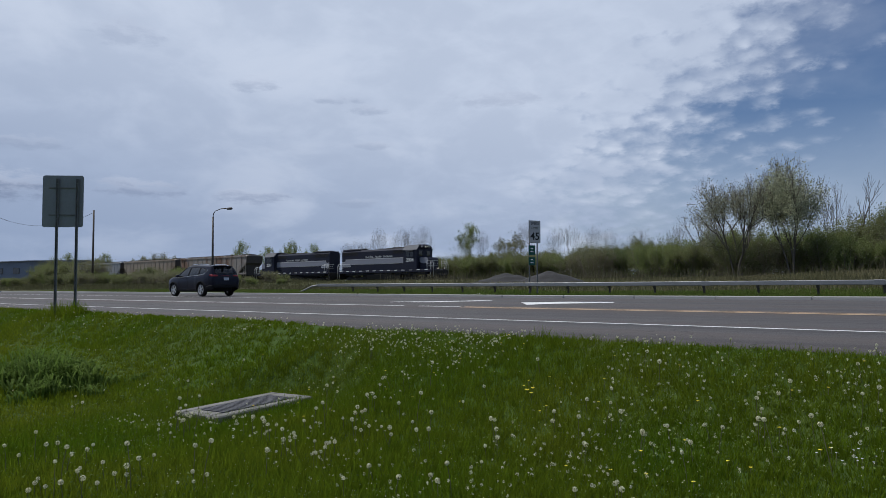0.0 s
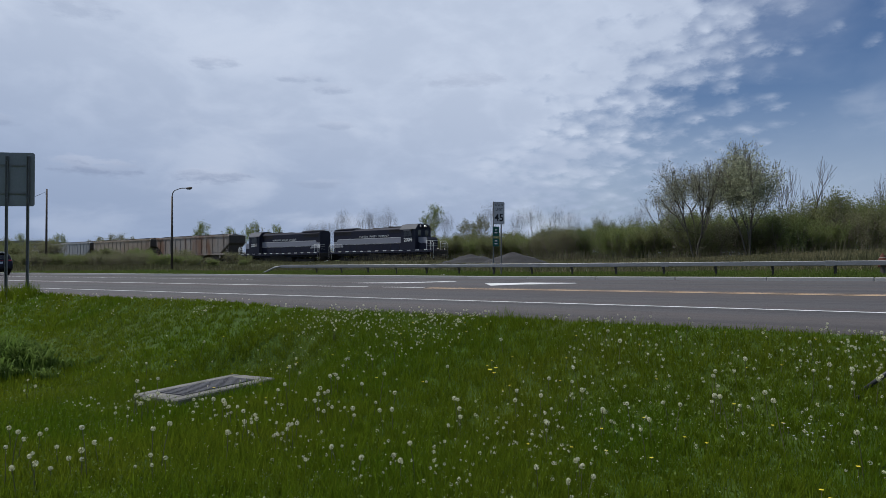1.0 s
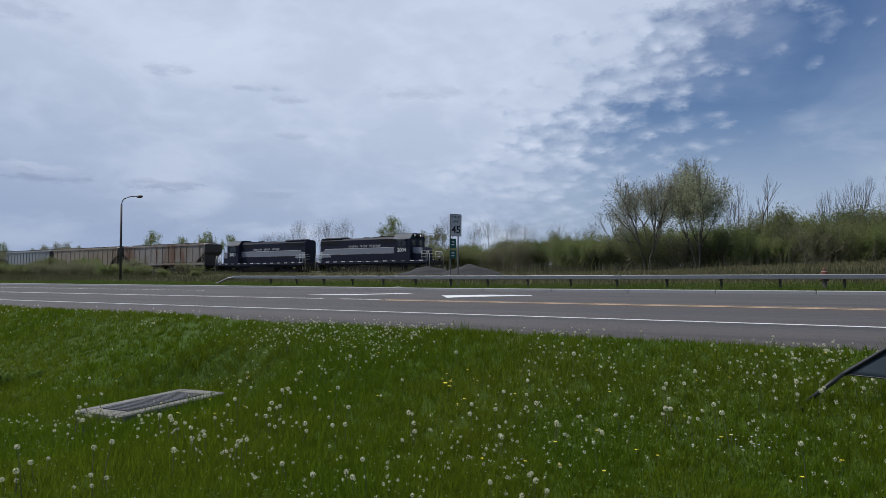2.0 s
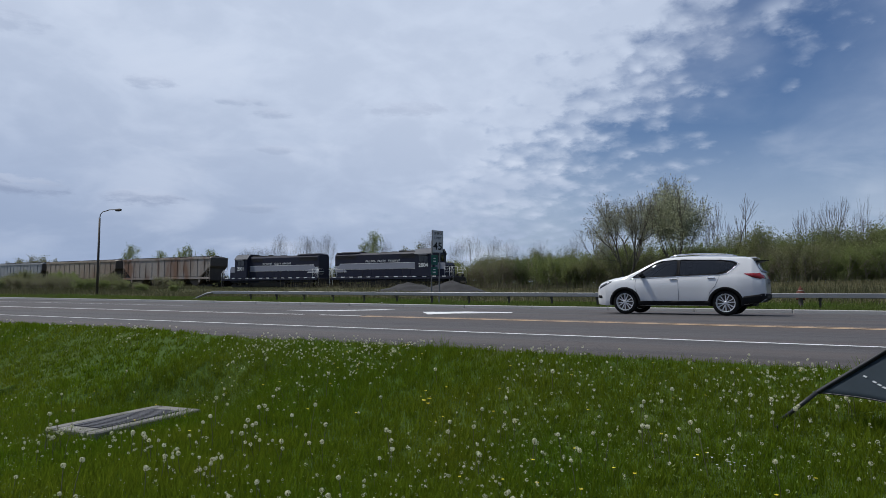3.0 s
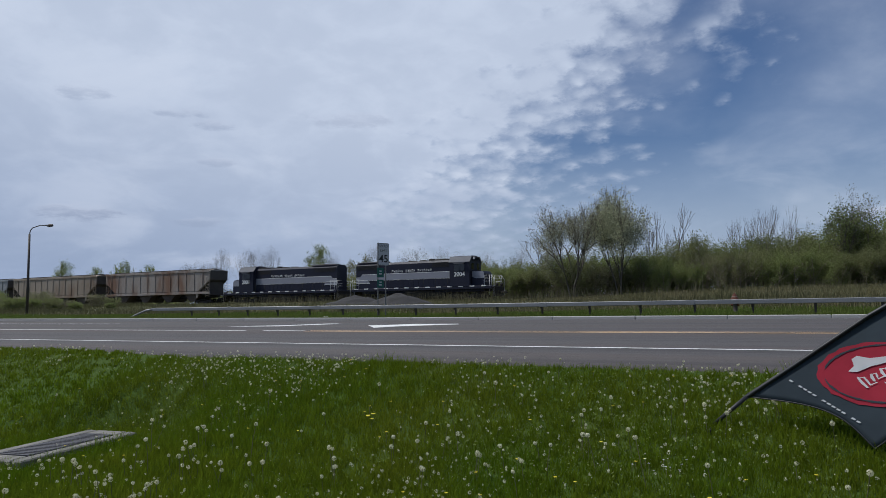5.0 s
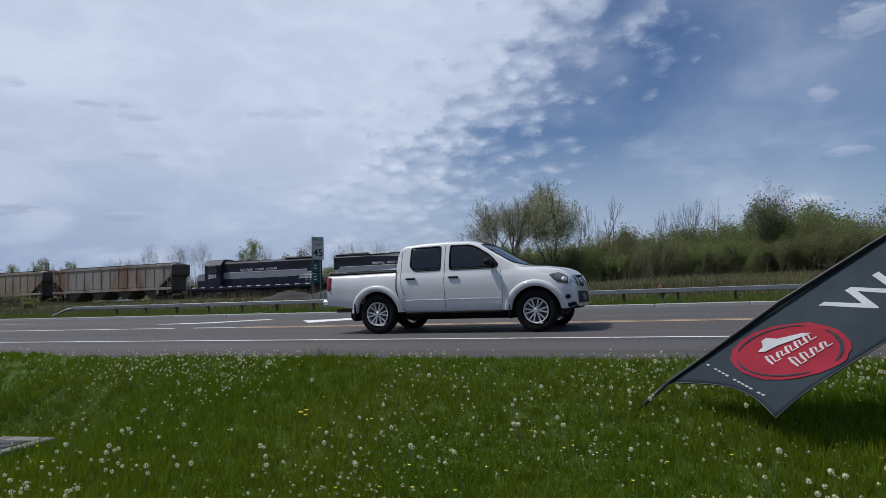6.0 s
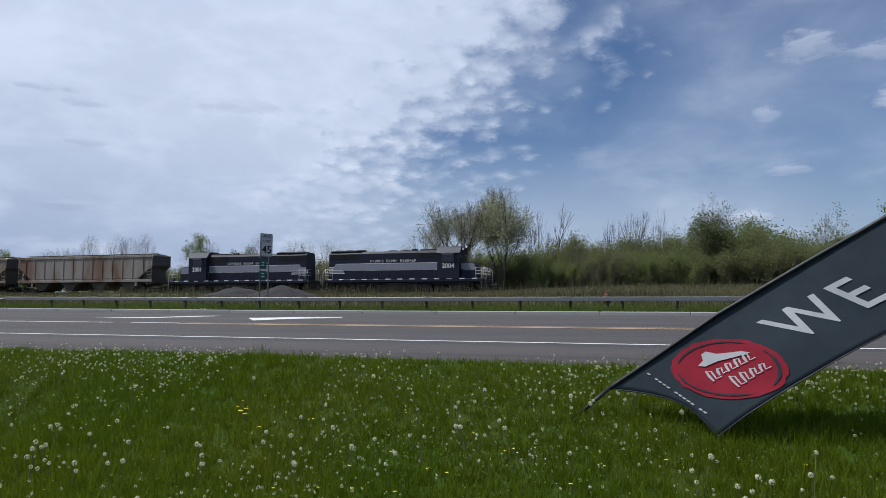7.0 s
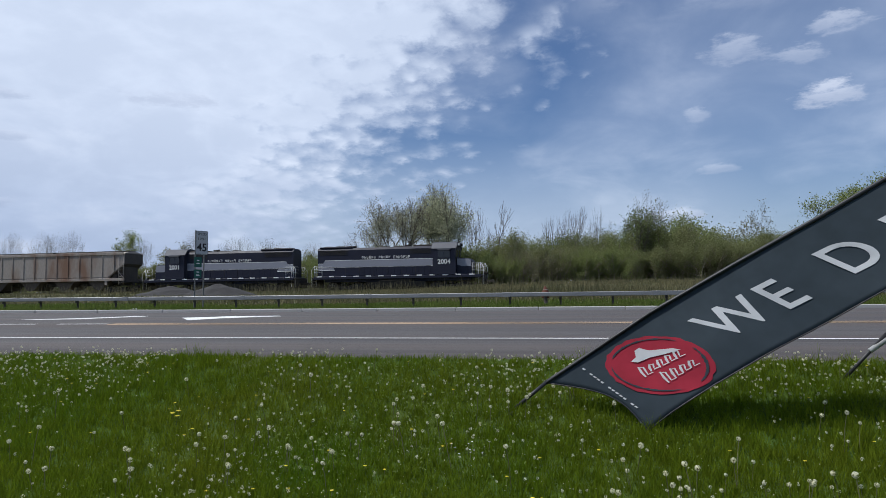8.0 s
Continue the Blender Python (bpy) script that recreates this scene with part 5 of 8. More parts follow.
def make_loco(number, label, turned, x_front, lit):
    """A four-axle hood locomotive, 18.4 m over couplers; x ahead to the cab end, origin at its middle on the rail head."""
    loco = thing("locomotive", Matrix(), label, "locomotive", "train")
    near = 1 if turned else -1  # the side that faces the road
    bm = bmesh.new()
    add_box(bm, (0, 0, 1.36), (16.6, 3.0, 0.30), 0.03)
    add_box(bm, (0, 0, 1.10), (14.6, 2.2, 0.30), 0.05)
    part("underframe", bm, NAVY, loco)
    bm = bmesh.new()
    add_prism(bm, [(-1.35, 0.95), (-1.25, 0.45), (-0.9, 0.25), (0.9, 0.25), (1.25, 0.45), (1.35, 0.95)], "x", -2.9, 2.9)
    part("fuel_tank", fix(bm), GRIME, loco)
    for s in (-1, 1):
        bm = bmesh.new()
        add_rod(bm, (-1.6, s * 1.2, 1.05), (1.6, s * 1.2, 1.05), 0.16, seg=10)
        part("air_tank", bm, GRIME, loco)
    # long hood, cab and short nose
    bm = bmesh.new()
    add_prism(bm, [(-0.98, 1.52), (-0.98, 4.08), (-0.82, 4.30), (0.82, 4.30), (0.98, 4.08), (0.98, 1.52)], "x", -8.05, 3.70)
    part("long_hood", fix(bm), NAVY, loco)
    bm = bmesh.new()
    add_box(bm, (-6.2, 0, 4.36), (3.4, 1.9, 0.14), 0.05)
    part("radiator_housing", bm, NAVY, loco)
    for k in range(3):
        bm = bmesh.new()
        add_lathe(bm, [(0.56, 0), (0.56, 0.07), (0.48, 0.09)], (-7.2 + k * 1.15, 0, 4.43), "z", 18)
        part("cooling_fan", bm, GRIME, loco)
    for k in range(2):
        bm = bmesh.new()
        add_lathe(bm, [(0.5, 0), (0.5, 0.10), (0.42, 0.13)], (-1.4 + k * 1.35, 0, 4.29), "z", 16)
        part("cooling_fan", bm, GRIME, loco)
    bm = bmesh.new()
    add_box(bm, (0.9, 0, 4.40), (0.6, 0.45, 0.26), 0.05)
    part("exhaust_stack", bm, GRIME, loco)
    bm = bmesh.new()
    add_box(bm, (2.6, 0, 4.36), (1.9, 1.4, 0.18), 0.06)
    part("brake_housing", bm, GRIME, loco)
    bm = bmesh.new()
    add_prism(bm, [(-1.52, 1.52), (-1.52, 3.95), (-1.05, 4.52), (-0.5, 4.66), (0.5, 4.66), (1.05, 4.52), (1.52, 3.95), (1.52, 1.52)], "x", 4.35, 6.55)
    cab = part("cab", fix(bm), NAVY, loco)
    cab.matrix_basis = Matrix.Translation((-0.66, 0, 0))  # the cab stands well back from the nose end
    for s in (-1, 1):
        bm = bmesh.new()
        add_prism(bm, [(s * 1.54, 3.97), (s * 1.08, 4.53), (s * 1.05, 4.57), (s * 1.57, 3.98)], "x", 4.25, 6.65)
        part("roof_panel", fix(bm), ROOF_GREY, cab, "dull grey cab roof slope")
        bm = bmesh.new()
        add_prism(bm, [(4.75, 3.97), (6.15, 3.97), (5.95, 3.78), (4.95, 3.78)], "y", s * 1.53, s * 1.72)
        part("window_awning", fix(bm), ROOF_GREY, cab)
        bm = bmesh.new()
        add_box(bm, (5.45, s * 1.525, 3.42), (1.15, 0.03, 0.66), 0.01)
        part("cab_window", bm, DARKGLASS, cab, "dark cab side window")
        bm = bmesh.new()
        for q in (-0.61, 0.0, 0.61):
            add_box(bm, (5.45 + q, s * 1.535, 3.42), (0.06, 0.03, 0.74), 0.01)
        for q in (-0.36, 0.36):
            add_box(bm, (5.45, s * 1.535, 3.42 + q), (1.28, 0.03, 0.05), 0.01)
        part("window_frame", bm, NAVY, cab)
    for s in (-0.72, 0.72):
        bm = bmesh.new()
        add_box(bm, (6.56, s, 3.55), (0.03, 0.62, 0.66), 0.01)
        part("front_window", bm, DARKGLASS, cab)
    bm = bmesh.new()
    add_box(bm, (6.68, 0, 4.38), (0.3, 1.35, 0.36), 0.06)
    part("number_board", bm, NAVY, cab)
    for s in (-1, 1):
        bm = bmesh.new()
        add_box(bm, (6.72, s * 0.69, 4.38), (0.2, 0.03, 0.22), 0.01)
        part("number_panel", bm, LETTER, cab)
    bm = bmesh.new()
    add_prism(bm, [(6.55, 1.52), (6.55, 3.10), (7.75, 3.02), (7.95, 2.75), (7.95, 1.52)], "y", -0.98, 0.98)
    nose = part("nose", fix(bm), NAVY, loco)
    nose.matrix_basis = Matrix.Translation((-0.62, 0, 0))
    for s in (-1, 1):
        bm = bmesh.new()
        for pts in ([(-7.5, 2.42), (3.66, 2.42), (3.66, 3.08), (-7.3, 3.08), (-7.5, 2.80)], [(-8.04, 2.14), (-6.3, 2.14), (-6.45, 2.42), (-7.5, 2.42), (-7.5, 2.78), (-8.04, 2.78)]):
            add_prism(bm, pts, "y", s * 0.985, s * 0.995)
        part("stripe", fix(bm), BAND, loco, "grey side stripe")
        bm = bmesh.new()
        add_prism(bm, [(6.57, 2.45), (7.0, 2.30), (7.90, 2.30), (7.90, 2.85), (7.75, 2.99), (6.57, 3.02)], "y", s * 0.985, s * 0.995)
        part("nose_stripe", fix(bm), BAND, nose)
        # company lettering stands as plain bars
        x = -3.40
        for n in (6, 5, 7):
            for k in range(n):
                bm = bmesh.new()
                for dx, dz, w_, h_ in ((-0.055, 0, 0.045, 0.24), (0.055, -0.03 if k % 2 else 0.03, 0.04, 0.18), (0, (0.10, 0.0, -0.10)[k % 3], 0.13, 0.04)):
                    add_box(bm, (x + dx, s * 0.99, 3.33 + dz), (w_, 0.012, h_), 0.004)
                part("lettering_bar", bm, LETTER, loco)
                x += 0.245
            x += 0.25
        # white edging of the grey stripe
        for x0_, x1_, z_ in ((-7.3, 3.66, 3.09), (-6.4, 3.66, 2.41), (-8.04, -6.3, 2.13), (-8.04, -6.5, 2.46), (-8.04, -7.5, 2.78)):
            bm = bmesh.new()
            add_box(bm, ((x0_ + x1_) / 2, s * 0.993, z_), (x1_ - x0_, 0.012, 0.045), 0.003)
            part("stripe_edge", bm, LETTER, loco)
        m = Matrix.Translation((5.45, s * 1.53, 2.72)) @ (pose(0, 0, 0, 90, 0, 0) if s < 0 else pose(0, 0, 0, 90, 0, 180))
        add_text(number, 0.62, m, LETTER, cab, "road_number", 0.006, "white road number", 0.012)
        # hood doors and intake grilles
        for k in range(16):
            bm = bmesh.new()
            add_box(bm, (-5.3 + k * 0.6, s * 0.984, 2.02), (0.56, 0.02, 0.86), 0.008)
            part("hood_door", bm, NAVY, loco)
        for x_, w_ in ((-6.4, 2.9), (2.4, 2.0)):
            bm = bmesh.new()
            for k in range(9):
                add_box(bm, (x_, s * 0.988, 3.62 + k * 0.052), (w_, 0.02, 0.022))
            part("intake_grille", bm, GRIME, loco)
        # white dashes along the walkway edge
        for k in range(13):
            bm = bmesh.new()
            add_box(bm, (-7.7 + k * 1.26, s * 1.503, 1.50), (0.52, 0.02, 0.10), 0.004)
            part("edge_dash", bm, LETTER, loco)
        # handrails and their posts
        bm = bmesh.new()
        add_path(bm, [(-7.9, s * 1.42, 2.40), (3.5, s * 1.42, 2.40)], 0.014, 6)
        part("handrail", bm, GRIME, loco)
        for k in range(9):
            bm = bmesh.new()
            add_rod(bm, (-7.8 + k * 1.40, s * 1.42, 1.5), (-7.8 + k * 1.40, s * 1.42, 2.40), 0.014, seg=6)
            part("handrail_post", bm, GRIME, loco)
        for e in (-1, 1):
            bm = bmesh.new()
            for q in (0.0, 0.75):
                add_path(bm, [(e * (8.05 + q * 0.6), s * 1.42, 0.55), (e * (8.05 + q * 0.6), s * 1.42, 2.2), (e * (8.0 + q * 0.4), s * 1.30, 2.5)], 0.024, 6)
            part("step_handrail", bm, LETTER, loco, "white step handrail")
            for k in range(4):
                bm = bmesh.new()
                add_box(bm, (e * 8.28, s * 1.25, 0.45 + k * 0.30), (0.46, 0.45, 0.04), 0.008)
                part("step", bm, GRIME, loco)
        # pale guard rails round the end platforms
        for e in (-1, 1):
            bm = bmesh.new()
            for z_ in (1.95, 2.25, 2.55):
                add_path(bm, [(e * 7.45, s * 1.38, z_), (e * 8.25, s * 1.38, z_), (e * 8.40, s * 0.9, z_), (e * 8.40, s * 0.45, z_)], 0.016, 6)
            for q in (7.45, 8.25):
                add_rod(bm, (e * q, s * 1.38, 1.5), (e * q, s * 1.38, 2.6), 0.02, seg=6)
            part("end_railing", bm, LETTER, loco, "white end platform railing")
    for e in (-1, 1):
        bm = bmesh.new()
        add_box(bm, (e * 8.42, 0, 0.95), (0.14, 2.9, 0.95), 0.03)
        part("pilot_plate", bm, GRIME, loco)
        coupler(loco, e * 8.85, e)
        bm = bmesh.new()
        for k in (-0.6, -0.35, 0.35, 0.6):
            add_path(bm, [(e * 8.5, k, 1.1), (e * 8.68, k * 1.02, 0.9), (e * 8.7, k * 1.05, 0.6)], 0.03, 6)
        part("air_hose", bm, GRIME, loco)
        bogie(loco, e * 5.2, 2.74, 0.51)
    for s in (-0.62, 0.62):
        bm = bmesh.new()
        add_lathe(bm, [(0.12, -0.05), (0.14, -0.05), (0.14, 0.16), (0.118, 0.16), (0.118, 0.0)], (8.46, s, 1.62), "x", 14)
        part("lamp_housing", fix(bm), GRIME, loco)
        bm = bmesh.new()
        add_lathe(bm, [(0.112, 0), (0.112, 0.02)], (8.475, s, 1.62), "x", 12)
        part("ditch_lamp", bm, HEADLIGHT if lit else CLEAR_LENS, loco, "lit ditch lamp" if lit else "")
    for s in (-0.13, 0.13):
        bm = bmesh.new()
        add_lathe(bm, [(0.10, -0.04), (0.122, -0.04), (0.122, 0.12), (0.105, 0.12), (0.105, 0.0)], (6.82, s, 4.38), "x", 14)
        part("lamp_housing", fix(bm), GRIME, cab)
        bm = bmesh.new()
        add_lathe(bm, [(0.10, 0), (0.10, 0.02)], (6.83, s, 4.38), "x", 12)
        part("headlamp", bm, HEADLIGHT if lit else CLEAR_LENS, cab, "lit headlamp" if lit else "")
    return loco, x_front, turned


def make_hopper(label, paint, length, x_front, rounded):
    """A covered hopper car; origin at its middle on the rail head."""
    car = thing("hopper_car", Matrix(), label, "railway car", "train")
    L = length / 2
    bm = bmesh.new()
    prof = [(-1.52, 1.75), (-1.55, 1.9), (-1.55, 4.28), (-1.42, 4.42), (-0.6, 4.55), (0.6, 4.55), (1.42, 4.42), (1.55, 4.28), (1.55, 1.9), (1.52, 1.75)]
    if rounded:
        prof = [(1.62 * math.cos(a), 2.95 + 1.55 * math.sin(a)) for a in np.linspace(-math.pi * 1.12, math.pi * 0.12, 18)][::-1]
    # the ends slope inwards below
    rings = []
    for x, cut in ((-L + 0.15, 3.3), (-L + 2.1, 0), (L - 2.1, 0), (L - 0.15, 3.3)):
        rings.append([bm.verts.new((x, y * (0.97 if cut else 1), max(z, cut) if cut else z)) for y, z in prof])
    n = len(prof)
    for a, b in zip(rings, rings[1:]):
        for k in range(n):
            bm.faces.new((a[k], a[(k + 1) % n], b[(k + 1) % n], b[k]))
    bm.faces.new(rings[0])
    bm.faces.new(rings[-1])
    body = part("body", fix(bm), paint, car)
    if not rounded:
        for s in (-1, 1):
            for k in range(13):
                x = -L + 1.35 + k * (2 * L - 2.7) / 12
                lo = 1.8 if abs(x) < L - 2.1 else 1.8 + (abs(x) - L + 2.1) / 1.95 * 1.5
                bm = bmesh.new()
                add_box(bm, (x, s * 1.575, (lo + 4.2) / 2), (0.10, 0.06, 4.2 - lo), 0.01)
                part("side_post", bm, paint, body)
            bm = bmesh.new()
            add_box(bm, (0, s * 1.57, 4.34), (2 * L - 0.4, 0.09, 0.28), 0.02)
            part("top_chord", bm, paint, body)
    for s in (-1, 1):
        bm = bmesh.new()
        add_box(bm, (0, s * 1.5, 1.62), (2 * L - 0.3, 0.14, 0.28), 0.02)
        part("side_sill", bm, paint, car)
        for e in (-1, 1):
            bm = bmesh.new()
            for q in (0.25, 0.80):
                add_rod(bm, (e * (L - q), s * 1.52, 1.1), (e * (L - q), s * 1.52, 3.9), 0.03, seg=6)
            for k in range(8):
                add_rod(bm, (e * (L - 0.25), s * 1.52, 1.25 + 0.34 * k), (e * (L - 0.80), s * 1.52, 1.25 + 0.34 * k), 0.018, seg=5)
            part("ladder", bm, paint if not rounded else GALV, car)
            bm = bmesh.new()
            add_rod(bm, (e * (L - 0.2), s * 1.45, 1.7), (e * (L - 1.9), s * 1.3, 3.4), 0.04, seg=6)
            add_box(bm, (e * (L - 2.3), s * 1.5, 1.28), (0.3, 0.06, 0.5), 0.02)
            part("end_brace", bm, paint, car)
    bm = bmesh.new()
    for s in (-0.42, 0.42):
        add_box(bm, (0, s, 4.66), (2 * L - 0.6, 0.34, 0.04), 0.008)
    for k in range(9):
        add_box(bm, (-L + 1 + k * (2 * L - 2) / 8, 0, 4.59), (0.08, 1.3, 0.12))
    part("roof_walk", bm, STEEL_DARK, car)
    for k in range(4):
        x = -L + 3.4 + k * (2 * L - 6.8) / 3
        bm = bmesh.new()
        add_prism(bm, [(x - 1.6, 1.75), (x - 0.35, 0.55), (x + 0.35, 0.55), (x + 1.6, 1.75)], "y", -1.25, 1.25)
        part("discharge_chute", fix(bm), RUST_BROWN, car)
    bm = bmesh.new()
    add_box(bm, (0, 0, 1.2), (2 * L - 0.2, 0.4, 0.4), 0.03)
    for e in (-1, 1):
        add_box(bm, (e * (L - 0.9), 0, 1.35), (1.7, 2.6, 0.12), 0.02)
    part("centre_sill", bm, GRIME, car)
    for e in (-1, 1):
        if not rounded:
            # thin sheet added over the slope to carry its dirt and painted shade
            bm = bmesh.new()
            add_prism(bm, [(e * (L - 2.07), 1.72), (e * (L - 0.12), 3.27), (e * (L - 0.12), 4.36), (e * (L - 0.09), 4.36), (e * (L - 0.09), 3.25), (e * (L - 2.05), 1.69)], "y", -1.42, 1.42)
            part("end_sheet", fix(bm), SOOTY_SHADED_END, car, "sloping end sheet, coloured dark for soot and shade")
        bm = bmesh.new()
        add_box(bm, (e * (L - 1.5), 0, 2.0), (0.5, 2.5, 1.3), 0.04)
        add_box(bm, (e * (L - 0.75), 0, 2.25), (0.55, 2.3, 1.9), 0.05)
        add_lathe(bm, [(0.0, -0.55), (0.2, -0.5), (0.2, 0.5), (0.0, 0.55)], (e * (L - 0.75), 0.5, 1.72), "y", 10)
        add_rod(bm, (e * (L - 0.5), -0.9, 1.4), (e * (L - 0.5), -0.9, 3.2), 0.05, seg=6)
        part("end_equipment", bm, SOOTY_SHADED_END, car, "brake gear under the sloping end, coloured dark for soot and shade")
        coupler(car, e * (L + 0.1), e)
        bogie(car, e * (L - 1.7), 1.75, 0.42)
    return car, x_front, False


make_track()
TRAIN = [
    make_loco("2004", "navy and grey diesel locomotive with lit headlamps", False, 9.2, True),
    make_loco("2001", "navy and grey diesel locomotive, coupled cab end last", True, 27.9, False),
    make_hopper("tan covered hopper car with rust streaks on its sides", RUSTY_TAN, 19.4, 48.1, False),
    make_hopper("dirty cream covered hopper car with ribbed sides", DIRTY_CREAM, 18.9, 68.9, False),
    make_hopper("weathered grey covered hopper car", HOPPER_GREY, 15.4, 87.3, False),
    make_hopper("dull white round-sided hopper car", HOPPER_WHITE, 14.6, 103.6, True),
]

# ---- roadside things ----
SIGN_WHITE = mat("white_sign_sheeting", (0.46, 0.47, 0.48), 0.5, tint=(0.38, 0.39, 0.40), fine_amount=0.1)
SIGN_GREEN = mat("green_sign_sheeting", (0.012, 0.095, 0.072), 0.5, tint=(0.012, 0.085, 0.062), fine_amount=0.1)
SIGN_BLACK = mat("black_sign_legend", (0.012, 0.012, 0.012), 0.5, fine_amount=0.05)
SIGN_BACK = mat("bare_aluminium_sign_back", (0.25, 0.26, 0.26), 0.6, 0.35, tint=(0.20, 0.21, 0.21), scale=2, fine=20, fine_amount=0.2)
POST = mat("weathered_steel_post", (0.22, 0.22, 0.21), 0.6, 0.5, tint=(0.10, 0.10, 0.095), scale=4, fine=30, fine_amount=0.25)
WOOD_POLE = mat("grey_brown_timber_pole", (0.11, 0.085, 0.065), 0.9, tint=(0.075, 0.06, 0.048), scale=2, fine=20, fine_amount=0.4, stretch=(4, 4, 0.4))
ORANGE_RED = mat("faded_red_paint", (0.10, 0.030, 0.016), 0.8, tint=(0.06, 0.022, 0.014), fine_amount=0.15)
LITTER = mat("white_litter", (0.78, 0.78, 0.76), 0.8, tint=(0.6, 0.6, 0.58))
BUILDING = mat("blue_grey_metal_siding", (0.17, 0.20, 0.27), 0.7, tint=(0.13, 0.155, 0.21), amount=0.6, scale=0.2, fine=2, fine_amount=0.2)
ROOF = mat("grey_roofing", (0.16, 0.17, 0.20), 0.8, tint=(0.12, 0.13, 0.15))


def make_guard_rail():
    rail = thing("guard_rail", Matrix(), "galvanised box beam guard rail on slim steel posts", "guard rail")
    x0, x1 = -30.2, 46.5
    # beam in lengths with splices; it dips into the ground at its far end
    n = 14
    for k in range(n):
        a, b = x0 + (x1 - x0) * k / n, x0 + (x1 - x0) * (k + 1) / n
        bm = bmesh.new()
        za, zb = kerb_z(a), kerb_z(b)
        ang = math.atan2(zb - za, b - a)
        add_box(bm, ((a + b) / 2, 25.80, 0.56 + (za + zb) / 2), (b - a - 0.015, 0.15, 0.16), 0.015, Matrix.Rotation(-ang, 4, "Y"))
        part("beam", bm, GALV, rail)
        bm = bmesh.new()
        add_box(bm, (b, 25.80, 0.56 + zb), (0.30, 0.165, 0.175), 0.01)
        part("splice", bm, GALV, rail)
    bm = bmesh.new()
    z = kerb_z(x0)
    add_path(bm, [(x0, 25.80, z + 0.56), (x0 - 0.6, 25.82, z + 0.49), (x0 - 2.0, 25.9, z + 0.08), (x0 - 2.6, 25.9, z - 0.12)], 0.06, 8)
    part("end_terminal", bm, GALV, rail, "turned-down end")
    bm = bmesh.new()
    add_box(bm, (0, 0, 0), (0.06, 0.015, 0.86))
    for s in (-1, 1):
        add_box(bm, (0, 0.02 * s, 0), (0.075, 0.006, 0.86))
    add_box(bm, (0, -0.05, 0.26), (0.10, 0.10, 0.10), 0.008)
    me = bpy.data.meshes.new("post")
    bm.to_mesh(me)
    bm.free()
    for k in range(-2, 37):
        x = -23.634 + 1.905 * k
        p = part_mesh("post", me, STEEL_DARK, rail)
        p.matrix_basis = Matrix.Translation((x, 25.93, kerb_z(x) + 0.18)) @ pose(0, 0, 0, noise.noise(Vector((k * 3.3, 0, 0))) * 3, noise.noise(Vector((k * 5.1, 1, 0))) * 4, 0)


def rounded_plate(bm, w, h, t, r=0.05):
    out = []
    for cx, cz, a0 in ((w / 2 - r, h / 2 - r, 0), (-w / 2 + r, h / 2 - r, 90), (-w / 2 + r, -h / 2 + r, 180), (w / 2 - r, -h / 2 + r, 270)):
        for k in range(4):
            a = radians(a0 + 30 * k)
            out.append((cx + r * math.cos(a), cz + r * math.sin(a)))
    add_prism(bm, out, "y", -t / 2, t / 2)
    fix(bm)


def make_speed_sign():
    z0 = kerb_z(-16) + 0.19
    s = thing("speed_limit_sign", pose(-16.02, 26.35, z0, 0, 0.6, 60), "white speed limit sign with small green route signs on two posts", "road sign")
    for x, h in ((-0.27, 3.28), (0.13, 2.4)):
        bm = bmesh.new()
        add_box(bm, (x, 0.03, h / 2 - 0.2), (0.055, 0.03, h + 0.4), 0.005)
        part("post", bm, POST, s)
    bm = bmesh.new()
    rounded_plate(bm, 0.56, 1.02, 0.006)
    board = part("sign_board", bm, SIGN_WHITE, s, "white speed limit board")
    board.matrix_basis = Matrix.Translation((0.0, -0.01, 2.76))
    face = pose(0, -0.006, 0, 90, 0, 0)
    add_text("SPEED", 0.155, Matrix.Translation((0, 0, 0.37)) @ face, SIGN_BLACK, board, "legend", 0.001)
    add_text("LIMIT", 0.155, Matrix.Translation((0, 0, 0.16)) @ face, SIGN_BLACK, board, "legend", 0.001)
    add_text("45", 0.47, Matrix.Translation((0, 0, -0.22)) @ face, SIGN_BLACK, board, "legend", 0.001, bold=0.008)
    bm = bmesh.new()
    for w, h, x, z in ((0.53, 0.010, 0, 0.49), (0.53, 0.010, 0, -0.49), (0.010, 0.98, 0.265, 0), (0.010, 0.98, -0.265, 0)):
        add_box(bm, (x, -0.0045, z), (w, 0.002, h))
    part("border", bm, SIGN_BLACK, board)
    for z, h in ((1.92, 0.44), (1.42, 0.36)):
        bm = bmesh.new()
        rounded_plate(bm, 0.34, h, 0.005, 0.03)
        b = part("route_board", bm, SIGN_GREEN, s, "small green board")
        b.matrix_basis = Matrix.Translation((-0.16, -0.01, z))
        bm = bmesh.new()
        for q, w in ((0.07, 0.12), (-0.06, 0.15)):
            add_box(bm, (0, -0.004, q), (w, 0.002, 0.04))
        part("legend_bars", bm, LETTER, b)


